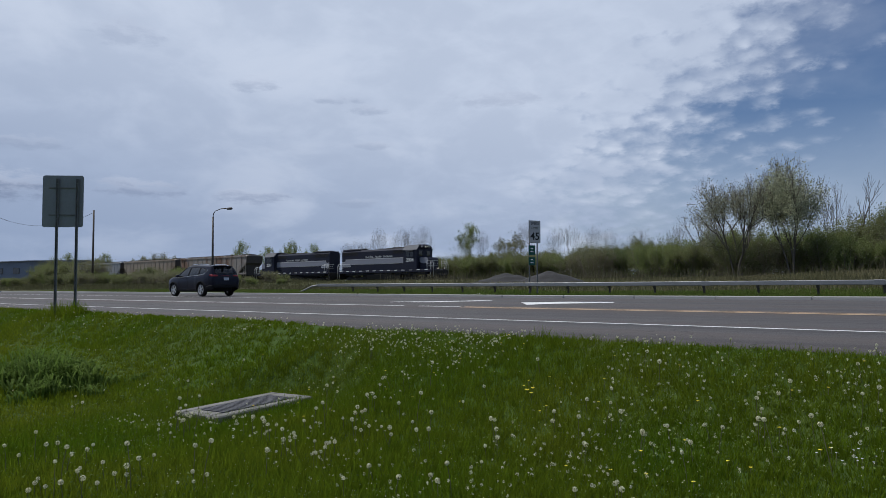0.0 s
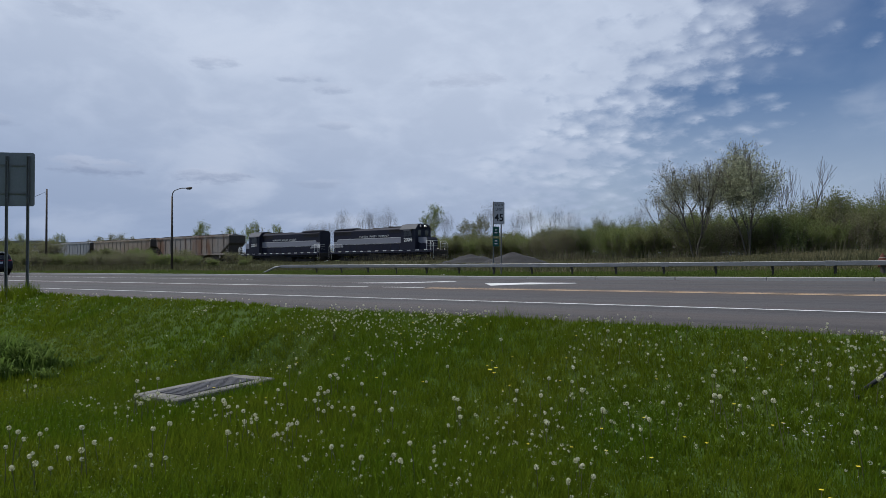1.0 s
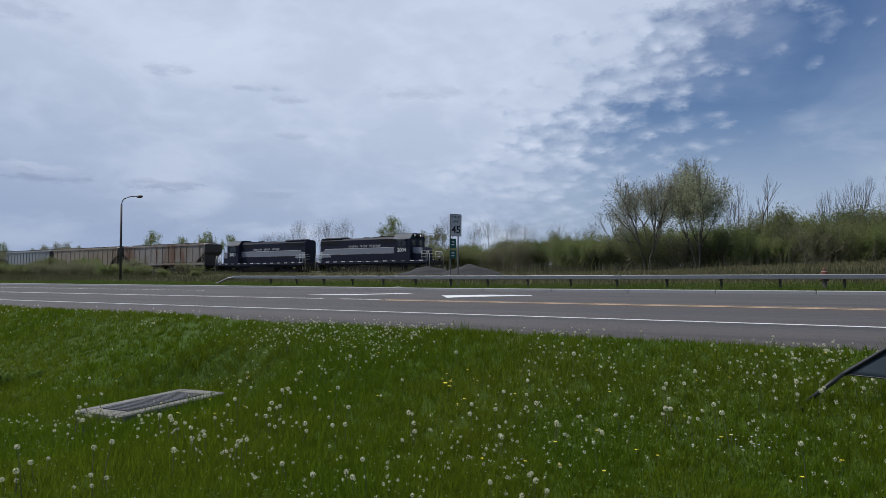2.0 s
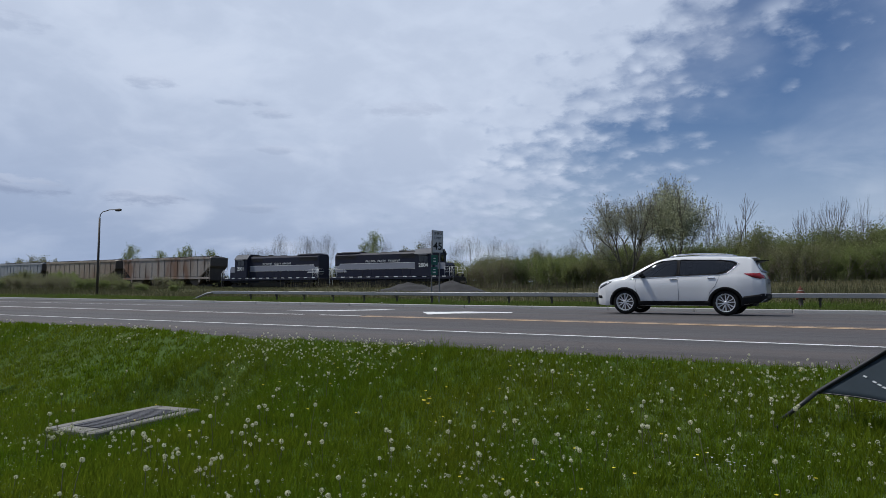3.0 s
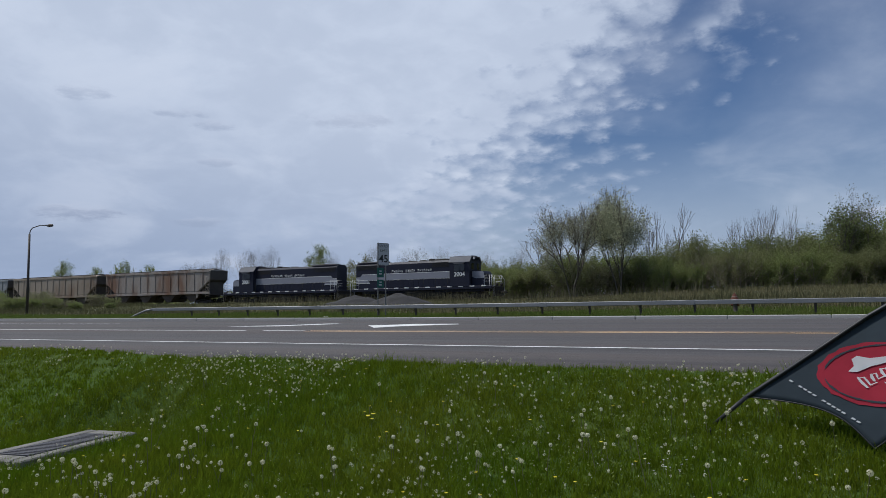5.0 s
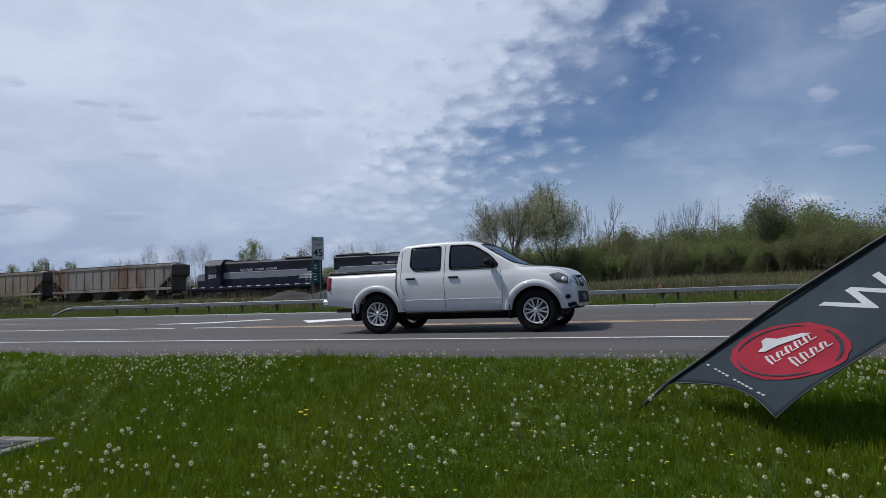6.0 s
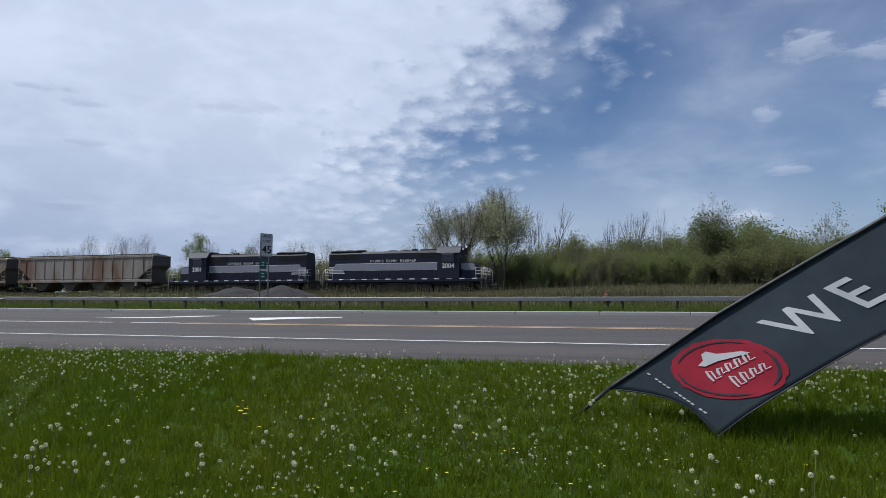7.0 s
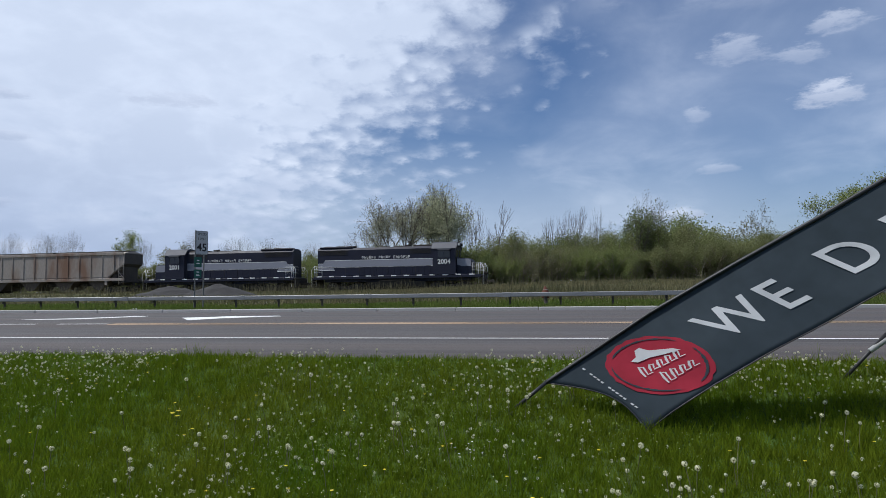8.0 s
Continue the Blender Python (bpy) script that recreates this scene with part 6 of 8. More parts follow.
def make_back_sign():
    s = thing("road_sign", pose(-18.35, 7.22, 0.055, 0, 0, 45.4) @ Matrix.Scale(0.83, 4), "large plain road sign seen from behind on two channel posts", "road sign")
    # local x runs along the board; the posts stand on the camera's side
    for x in (-0.15, 0.43):
        bm = bmesh.new()
        add_prism(bm, [(x - 0.04, -0.05), (x - 0.04, -0.02), (x - 0.02, 0.0), (x + 0.02, 0.0), (x + 0.04, -0.02), (x + 0.04, -0.05), (x + 0.03, -0.05), (x + 0.015, -0.012), (x - 0.015, -0.012), (x - 0.03, -0.05)], "z", -0.4, 4.05)
        part("post", fix(bm), POST, s)
    bm = bmesh.new()
    rounded_plate(bm, 1.20, 1.60, 0.006, 0.07)
    b = part("sign_board", bm, SIGN_BACK, s, "bare grey metal back")
    b.matrix_basis = Matrix.Translation((0, 0.012, 3.35))
    for z in (-0.42, 0.42):
        bm = bmesh.new()
        add_box(bm, (0, -0.02, z), (0.80, 0.03, 0.05), 0.006)
        part("brace", bm, POST, b)
    for z in (-0.55, 0.0, 0.55):
        for x in (-0.15, 0.43):
            bm = bmesh.new()
            add_lathe(bm, [(0.014, -0.075), (0.014, -0.055)], (x, 0, z), "y", 6)
            part("bolt", bm, GALV, b)


def make_poles():
    lamp = thing("street_lamp", pose(-52.6, 33, 0.1), "tall dark street lamp with a curved single arm", "street lamp")
    bm = bmesh.new()
    add_rod(bm, (0, 0, -0.3), (0, 0, 6.6), 0.11, 0.075, 10)
    part("pole", bm, STEEL_DARK, lamp)
    bm = bmesh.new()
    add_lathe(bm, [(0.2, -0.2), (0.2, 0.12), (0.13, 0.2)], (0, 0, 0), "z", 10)
    part("base", bm, CONCRETE, lamp)
    bm = bmesh.new()
    pts = [(0, 0, 6.55), (0.12, -0.02, 6.88), (0.5, -0.08, 7.06), (1.6, -0.22, 7.16), (2.9, -0.42, 7.08)]
    add_path(bm, pts, 0.038, 8)
    part("arm", bm, STEEL_DARK, lamp)
    bm = bmesh.new()
    add_lathe(bm, [(0.03, -0.45), (0.09, -0.34), (0.12, -0.05), (0.10, 0.22), (0.04, 0.32)], (3.28, -0.48, 7.02), "x", 10)
    part("lamp_head", bm, STEEL_DARK, lamp)

    def power_pole(x, y, h, nm_label):
        p = thing("utility_pole", pose(x, y, 0.5, 0, 0.4, 0), nm_label, "utility pole", "utility poles")
        bm = bmesh.new()
        add_rod(bm, (0, 0, -0.5), (0, 0, h), 0.17, 0.11, 10)
        part("pole", bm, WOOD_POLE, p)
        bm = bmesh.new()
        add_box(bm, (-0.15, 0, h - 0.75), (0.25, 0.1, 0.12), 0.01)
        part("bracket", bm, STEEL_DARK, p)
        bm = bmesh.new()
        add_lathe(bm, [(0.03, 0), (0.06, 0.05), (0.05, 0.16), (0.02, 0.2)], (-0.22, 0, h - 0.69), "z", 8)
        part("insulator", bm, GRIME, p)
        return Vector((x, y, 0.5 + h - 0.5))

    a = power_pole(-103.4, 45.0, 11.6, "tall timber utility pole carrying a slack wire")
    b = power_pole(-121.0, 36.0, 12.9, "timber utility pole further along the road")
    for k in (-0.2,):
        wire = thing("overhead_wire", Matrix(), "thin dark overhead wire hanging between poles", "wire", "overhead wires")
        bm = bmesh.new()
        pts = []
        for i in range(13):
            q = i / 12
            p = a.lerp(b, q)
            pts.append((p.x, p.y + k, p.z - 9.0 * q * (1 - q)))
        add_path(bm, pts, 0.022, 5)
        part("cable", bm, GRIME, wire)


def make_marker():
    # a small red and white striped hydrant top behind the guard rail
    h = thing("fire_hydrant", pose(-1.45, 27.9, ground_z(-1.45, 27.9) - 0.06), "small red fire hydrant with a white band", "hydrant")
    bm = bmesh.new()
    add_lathe(bm, [(0.12, -0.05), (0.12, 0.05), (0.08, 0.07), (0.08, 0.50), (0.12, 0.52), (0.12, 0.57)], (0, 0, 0), "z", 14)
    part("barrel", bm, STEEL_DARK, h, "rusty dark barrel")
    bm = bmesh.new()
    add_lathe(bm, [(0.10, 0.66), (0.10, 0.72)], (0, 0, 0), "z", 14)
    part("band", bm, CONCRETE, h, "dull white band")
    bm = bmesh.new()
    add_lathe(bm, [(0.15, 0.57), (0.14, 0.66), (0.09, 0.72), (0.08, 0.79), (0.03, 0.82), (0.03, 0.87)], (0, 0, 0), "z", 14)
    part("bonnet", bm, ORANGE_RED, h)
    for s in (-1, 1):
        bm = bmesh.new()
        add_lathe(bm, [(0.05, s * 0.07), (0.05, s * 0.13), (0.04, s * 0.15)], (0, 0, 0.42), "x", 10)
        part("nozzle_cap", bm, ORANGE_RED, h)


def make_litter():
    for x, y, s in ((-18.3, 25.15, 0.28), (-25.0, 25.2, 0.12)):
        t = thing("litter", pose(x, y, ground_z(x, y) + 0.02, 0, 0, 20), "crumpled white paper litter on the verge", "litter")
        bm = bmesh.new()
        bmesh.ops.create_icosphere(bm, subdivisions=2, radius=s)
        for v in bm.verts:
            v.co = Vector((v.co.x, v.co.y * 0.6, v.co.z * 0.28)) * (1 + 0.5 * noise.noise(v.co * 9))
        part("paper", bm, LITTER, t)


def make_gravel_piles():
    for x, y, rx, ry, h in ((-30.9, 46.5, 3.6, 2.6, 1.0), (-26.6, 46.0, 3.4, 2.6, 1.15)):
        t = thing("gravel_pile", pose(x, y, ground_z(x, y) - 0.1), "low heap of dark grey gravel on the rough ground", "gravel pile", "gravel piles")
        n = 40
        us = np.linspace(-1.25, 1.25, n)
        verts, faces = sheet(us, us, lambda u, v: max(-0.1, h * (1 - math.hypot(u, v)) * (1.0 if math.hypot(u, v) > 0.25 else 0.95) + 0.10 * noise.noise(Vector((u * 4 + x, v * 4, 0))) + 0.03 * noise.noise(Vector((u * 20, v * 20, x)))))
        verts[:, 0] *= rx
        verts[:, 1] *= ry
        part_mesh("mound", mesh_from("mound", verts, faces), GRAVEL, t, smooth=True)


def make_building():
    x, y = -314, 96
    b = thing("warehouse", pose(x, y, 1.9, 0, 0, 12), "long low blue-grey industrial building far off", "building")
    bm = bmesh.new()
    add_box(bm, (0, 0, 3.6), (120, 40, 8.2), 0.1)
    part("wall", bm, BUILDING, b)
    bm = bmesh.new()
    add_prism(bm, [(-20.6, 7.6), (-20.6, 7.9), (0, 8.6), (20.6, 7.9), (20.6, 7.6)], "x", -60.5, 60.5)
    part("roof", fix(bm), ROOF, b)
    for k in range(12):
        bm = bmesh.new()
        add_box(bm, (-52 + k * 9.5, -20.05, 4.5), (3.4, 0.2, 2.0), 0.03)
        part("window", bm, DARKGLASS, b)
    for k in range(2):
        bm = bmesh.new()
        add_box(bm, (10 + 18 * k, -20.05, 2.2), (5, 0.2, 4.6), 0.03)
        part("loading_door", bm, ROOF, b)


OLD_CONCRETE = mat("weathered_concrete", (0.22, 0.21, 0.19), 0.9, tint=(0.15, 0.145, 0.125), amount=0.8, scale=4.0, fine=45, fine_amount=0.35, bump=0.4, bump_scale=50, stain=(0.10, 0.10, 0.075), stain_scale=3.0, stain_cut=(0.55, 0.7))
GRATE = mat("worn_cast_iron", (0.085, 0.085, 0.095), 0.6, 0.4, tint=(0.055, 0.055, 0.062), scale=6, fine=40, fine_amount=0.3)


def make_drain():
    """A concrete drain inlet with a cast grate, set in the lawn."""
    z = -0.86
    d = thing("drain_inlet", Matrix.Translation((-7.19, 5.02, z)) @ Matrix.Rotation(radians(9), 4, "Z"), "concrete drain inlet with a dark metal grate in the lawn", "drain")
    W, Lh = 0.37, 0.785
    for name_, c, s in (("frame_side", (-W + 0.07, 0, 0), (0.14, 2 * Lh, 0.3)), ("frame_side", (W - 0.07, 0, 0), (0.14, 2 * Lh, 0.3)), ("frame_end", (0, -Lh + 0.10, 0), (2 * W - 0.29, 0.20, 0.3)), ("frame_end", (0, Lh - 0.10, 0), (2 * W - 0.29, 0.20, 0.3))):
        bm = bmesh.new()
        add_box(bm, (c[0], c[1], -0.10), s, 0.015)
        part(name_, bm, OLD_CONCRETE, d)
    bm = bmesh.new()
    add_box(bm, (0, 0, -0.22), (2 * W - 0.3, 2 * Lh - 0.42, 0.02))
    part("pit", bm, GRIME, d, "dark pit")
    for k in range(19):
        bm = bmesh.new()
        add_box(bm, (0, -Lh + 0.235 + k * (2 * Lh - 0.47) / 18, 0.035), (2 * W - 0.31, 0.026, 0.04), 0.003)
        part("grate_bar", bm, GRATE, d)
    for k in range(7):
        bm = bmesh.new()
        add_box(bm, (-W + 0.18 + k * (2 * W - 0.36) / 6, 0, 0.030), (0.026, 2 * Lh - 0.45, 0.035), 0.003)
        part("grate_bar", bm, GRATE, d)


make_guard_rail()
make_speed_sign()
make_back_sign()
make_poles()
make_marker()
make_litter()
make_gravel_piles()
make_building()
make_drain()

# ---- plants ----


def leaf_mat(name, base, tint, through_=0.5, per_island=0.2, scale=0.5, spec=0.15):
    """Leaves and blades: matte, with light passing through."""
    m = mat(name, base, 0.75, tint=tint, amount=0.8, scale=scale, fine=6, fine_amount=0.2, spec=spec, per_island=per_island)
    nt = m.node_tree
    b = nt.nodes["Principled BSDF"]
    tr, mx = nt.nodes.new("ShaderNodeBsdfTranslucent"), nt.nodes.new("ShaderNodeMixShader")
    src = b.inputs["Base Color"].links[0].from_socket
    nt.links.new(src, tr.inputs[0])
    mx.inputs[0].default_value = through_
    nt.links.new(b.outputs[0], mx.inputs[1])
    nt.links.new(tr.outputs[0], mx.inputs[2])
    nt.links.new(mx.outputs[0], nt.nodes["Material Output"].inputs[0])
    return m


BARK = mat("grey_brown_bark", (0.13, 0.115, 0.095), 0.95, tint=(0.085, 0.075, 0.062), scale=2, fine=16, fine_amount=0.4, bump=0.6, bump_scale=12)
# lighter than BARK: haze over the distant trees is put into this colour
BARK_PALE = mat("pale_grey_bark", (0.24, 0.225, 0.205), 0.95, tint=(0.18, 0.165, 0.15), scale=2, fine=16, fine_amount=0.3)
TWIG = mat("bare_twigs", (0.235, 0.195, 0.155), 0.95, tint=(0.18, 0.15, 0.12), scale=2, fine=9, fine_amount=0.3)
LEAF_FRESH = leaf_mat("fresh_spring_leaves", (0.205, 0.250, 0.086), (0.260, 0.285, 0.118))
LEAF_OLIVE = leaf_mat("olive_shrub_leaves", (0.190, 0.212, 0.088), (0.240, 0.245, 0.118))
LEAF_DARK = leaf_mat("dark_green_leaves", (0.150, 0.185, 0.075), (0.190, 0.220, 0.100))
LEAF_PALE = leaf_mat("pale_budding_leaves", (0.21, 0.215, 0.115), (0.26, 0.25, 0.145))
LEAF_TREE = leaf_mat("light_green_tree_leaves", (0.38, 0.40, 0.25), (0.50, 0.51, 0.37), 0.5, 0.2)
LEAF_GREY = leaf_mat("grey_green_tree_leaves", (0.30, 0.31, 0.22), (0.38, 0.38, 0.29), 0.5, 0.2)
GRASS = leaf_mat("lawn_grass_blades", (0.110, 0.204, 0.009), (0.221, 0.255, 0.020), 0.5, 0.65, 0.55, 0.04)
BROAD = leaf_mat("broad_weed_leaves", (0.150, 0.235, 0.030), (0.215, 0.270, 0.055), 0.35, 0.6, 1.2, 0.35)
RANK = leaf_mat("long_rank_grass", (0.100, 0.180, 0.028), (0.170, 0.235, 0.060), 0.45, 0.6, 1.5, 0.03)
VERGE = leaf_mat("verge_grass_blades", (0.105, 0.175, 0.028), (0.165, 0.185, 0.050), 0.45, 0.5, 0.3)
STRAW = leaf_mat("dry_straw_weeds", (0.21, 0.185, 0.115), (0.15, 0.14, 0.085), 0.35, 0.6, 0.4)
DULL = leaf_mat("dull_rough_grass", (0.175, 0.172, 0.080), (0.250, 0.215, 0.125), 0.45, 0.5, 0.25)
WEED = leaf_mat("roadside_weeds", (0.115, 0.122, 0.054), (0.160, 0.145, 0.082), 0.4, 0.55, 0.2)


def cards(rng, centres, size, tall=1.0):
    """Rhombic leaves, one at each centre, turned at random."""
    n = len(centres)
    a = rng.normal(size=(n, 3))
    a /= np.linalg.norm(a, axis=1, keepdims=True)
    b = np.cross(a, rng.normal(size=(n, 3)))
    b /= np.linalg.norm(b, axis=1, keepdims=True)
    s = (size * rng.uniform(0.6, 1.4, n))[:, None]
    c = np.asarray(centres)
    v = np.stack([c - a * s * tall, c - b * s * 0.5, c + a * s * tall, c + b * s * 0.5], 1).reshape(-1, 3)
    return v, np.arange(4 * n).reshape(-1, 4)


def grow(bm, rng, base, way, length, radius, depth, tips, spread, kids, thin=5, keep=0.0):
    """A limb that bends, then forks; tips collects where leaves sit."""
    p, d = Vector(base), Vector(way).normalized()
    bits = 3 if depth > 1 else 2
    for k in range(bits):
        d = (d + Vector(rng.normal(0, 0.13, 3)) + Vector((0, 0, 0.05))).normalized()
        q = p + d * (length / bits)
        r0 = radius * (1 - 0.3 * k / bits)
        r1 = radius * (1 - 0.3 * (k + 1) / bits)
        add_rod(bm, p, q, r0, r1, thin if depth > 1 else 3, caps=False)
        if depth <= max(2, keep):
            tips.append((q, d, depth))
        p = q
    if depth == 0:
        return
    for k in range(kids):
        t = (d + Vector(rng.normal(0, spread, 3)) + Vector((0, 0, 0.12))).normalized()
        if k == 0:
            t = (d * 1.5 + t).normalized()
        grow(bm, rng, p, t, length * rng.uniform(0.62, 0.86), radius * (0.70 if k == 0 else 0.55), depth - 1, tips, spread, kids, thin, keep)


def make_tree(seed, label, at, height, stems, leaf, leaves, size, spread=0.55, depth=4, kids=3, cloud=0.5, name="tree", lean=0.25, trunk_r=0.22, first=0.34, bark=None, leafy=2, width=None, fill=0.0):
    rng = np.random.default_rng(seed)
    t = thing(name, Matrix.Translation(at), label, "tree")
    bm = bmesh.new()
    tips = []
    for k in range(stems):
        a = 2 * math.pi * (k + rng.uniform(0, 0.5)) / stems
        w = Vector((math.cos(a) * lean, math.sin(a) * lean, 1)) if stems > 1 else Vector((0, 0, 1))
        grow(bm, rng, (math.cos(a) * 0.15 * (stems > 1), math.sin(a) * 0.15 * (stems > 1), -0.3), w, height * first, trunk_r * rng.uniform(0.75, 1.1), depth, tips, spread, kids, keep=leafy)
    top = max(p.z for p, d, k in tips)
    f = height / top
    g = f if not width else width / 2 / float(np.percentile([abs(p.x) for p, d, k in tips], 95))
    for v in bm.verts:
        v.co = Vector((v.co.x * g, v.co.y * g, v.co.z * f))
    part("trunk", bm, bark or BARK, t)
    if leaves:
        ends = [Vector((p.x * g, p.y * g, p.z * f)) for p, d, k in tips]
        ends = np.array([tuple(p) for p in ends])
        pick = rng.integers(0, len(ends), leaves)
        c = ends[pick] + rng.normal(0, cloud, (leaves, 3)) * rng.uniform(0.3, 1.2, (leaves, 1))
        if fill:
            # leaves along the inner boughs too, down to the lower crown
            heart = np.array([0, 0, height * 0.55])
            c = heart + (c - heart) * rng.uniform(1 - fill, 1, (leaves, 1))
            c[:, 2] -= np.abs(rng.normal(0, fill * 0.20 * height, leaves)) * (c[:, 2] > height * 0.45)
        v, fc = cards(rng, c, size)
        part_mesh("crown", mesh_from("crown", v, fc), leaf, t)
    return t


def make_shrub(seed, label, height, width, leaf, leaves, size, stems=26, name="shrub"):
    """A thicket: many thin stems from the ground and a loose, uneven mass of small leaves."""
    rng = np.random.default_rng(seed)
    t = thing(name, Matrix(), label, "shrub", "brush along the railway")
    bm = bmesh.new()
    tips = []
    for k in range(stems):
        a, r = rng.uniform(0, 2 * math.pi), width * 0.42 * math.sqrt(rng.uniform(0, 1))
        base = Vector((math.cos(a) * r, math.sin(a) * r, -0.2))
        way = Vector((math.cos(a) * 0.35 + rng.normal(0, 0.12), math.sin(a) * 0.35 + rng.normal(0, 0.12), 1))
        grow(bm, rng, base, way, height * rng.uniform(0.26, 0.40), 0.035, 2, tips, 0.5, 3, 4)
    tagged(part("brushwood", bm, TWIG, t), kind="stuff")
    pts = np.array([tuple(p) for p, d, k in tips])
    pts[:, 2] *= height / np.percentile(pts[:, 2], 97)
    pick = rng.integers(0, len(pts), leaves)
    c = pts[pick] * rng.uniform(0.45, 1.0, (leaves, 1)) ** 0.6 + rng.normal(0, 0.17, (leaves, 3))
    c[:, 2] = np.minimum(np.abs(c[:, 2]), height * rng.uniform(0.80, 1.03, leaves))
    v, fc = cards(rng, c, size)
    part_mesh("foliage", mesh_from("foliage", v, fc), leaf, t)
    return t


def blades(rng, xy, zs, height, width, bend=0.5):
    """Upright tapering blades standing at xy."""
    n = len(xy)
    a = rng.uniform(0, 2 * np.pi, n)
    side = np.stack([np.cos(a), np.sin(a), np.zeros(n)], 1)
    b = rng.uniform(0, 2 * np.pi, n)
    h = height * rng.uniform(0.55, 1.25, n)
    lean = np.stack([np.cos(b), np.sin(b), np.zeros(n)], 1) * (bend * h * rng.uniform(0.1, 1.0, n))[:, None]
    w = (width * rng.uniform(0.7, 1.3, n))[:, None] * 0.5
    base = np.stack([xy[:, 0], xy[:, 1], zs - 0.01], 1)
    tip = base + lean
    tip[:, 2] += h
    v = np.stack([base - side * w, base + side * w, tip + side * w * 0.25, tip - side * w * 0.25], 1).reshape(-1, 3)
    return v, np.arange(4 * n).reshape(-1, 4)


def z_of(xy):
    """Heights of the ground under many places, read from a fine table."""
    x0, x1, y0, y1 = xy[:, 0].min() - 0.3, xy[:, 0].max() + 0.3, xy[:, 1].min() - 0.1, min(xy[:, 1].max() + 0.1, 1e9)
    nx, ny = max(4, min(400, int((x1 - x0) / 0.2))), max(4, min(200, int((y1 - y0) / 0.1)))
    gx, gy = np.linspace(x0, x1, nx), np.linspace(y0, y1, ny)
    table = np.array([[ground_z(x, y) for x in gx] for y in gy])
    fx, fy = (xy[:, 0] - x0) / (x1 - x0) * (nx - 1), (xy[:, 1] - y0) / (y1 - y0) * (ny - 1)
    ix, iy = np.clip(fx.astype(int), 0, nx - 2), np.clip(fy.astype(int), 0, ny - 2)
    u, v = fx - ix, fy - iy
    return table[iy, ix] * (1 - u) * (1 - v) + table[iy, ix + 1] * u * (1 - v) + table[iy + 1, ix] * (1 - u) * v + table[iy + 1, ix + 1] * u * v


def field_noise(xy, f, seed):
    rng = np.random.default_rng(seed)
    out = np.zeros(len(xy))
    for k in range(7):
        a, p = rng.uniform(0, np.pi), rng.uniform(0, 6.28)
        out += np.sin((xy[:, 0] * np.cos(a) + xy[:, 1] * np.sin(a)) * f * rng.uniform(0.6, 1.8) + p)
    return out / 7


def drain_free(xy):
    c, s = math.cos(radians(9)), math.sin(radians(9))
    dx, dy = xy[:, 0] + 7.2, xy[:, 1] - 5.06
    u, v = dx * c + dy * s, -dx * s + dy * c
    return (u < -0.35) | (u > 0.28) | (v > 0.72) | (v < -0.78)


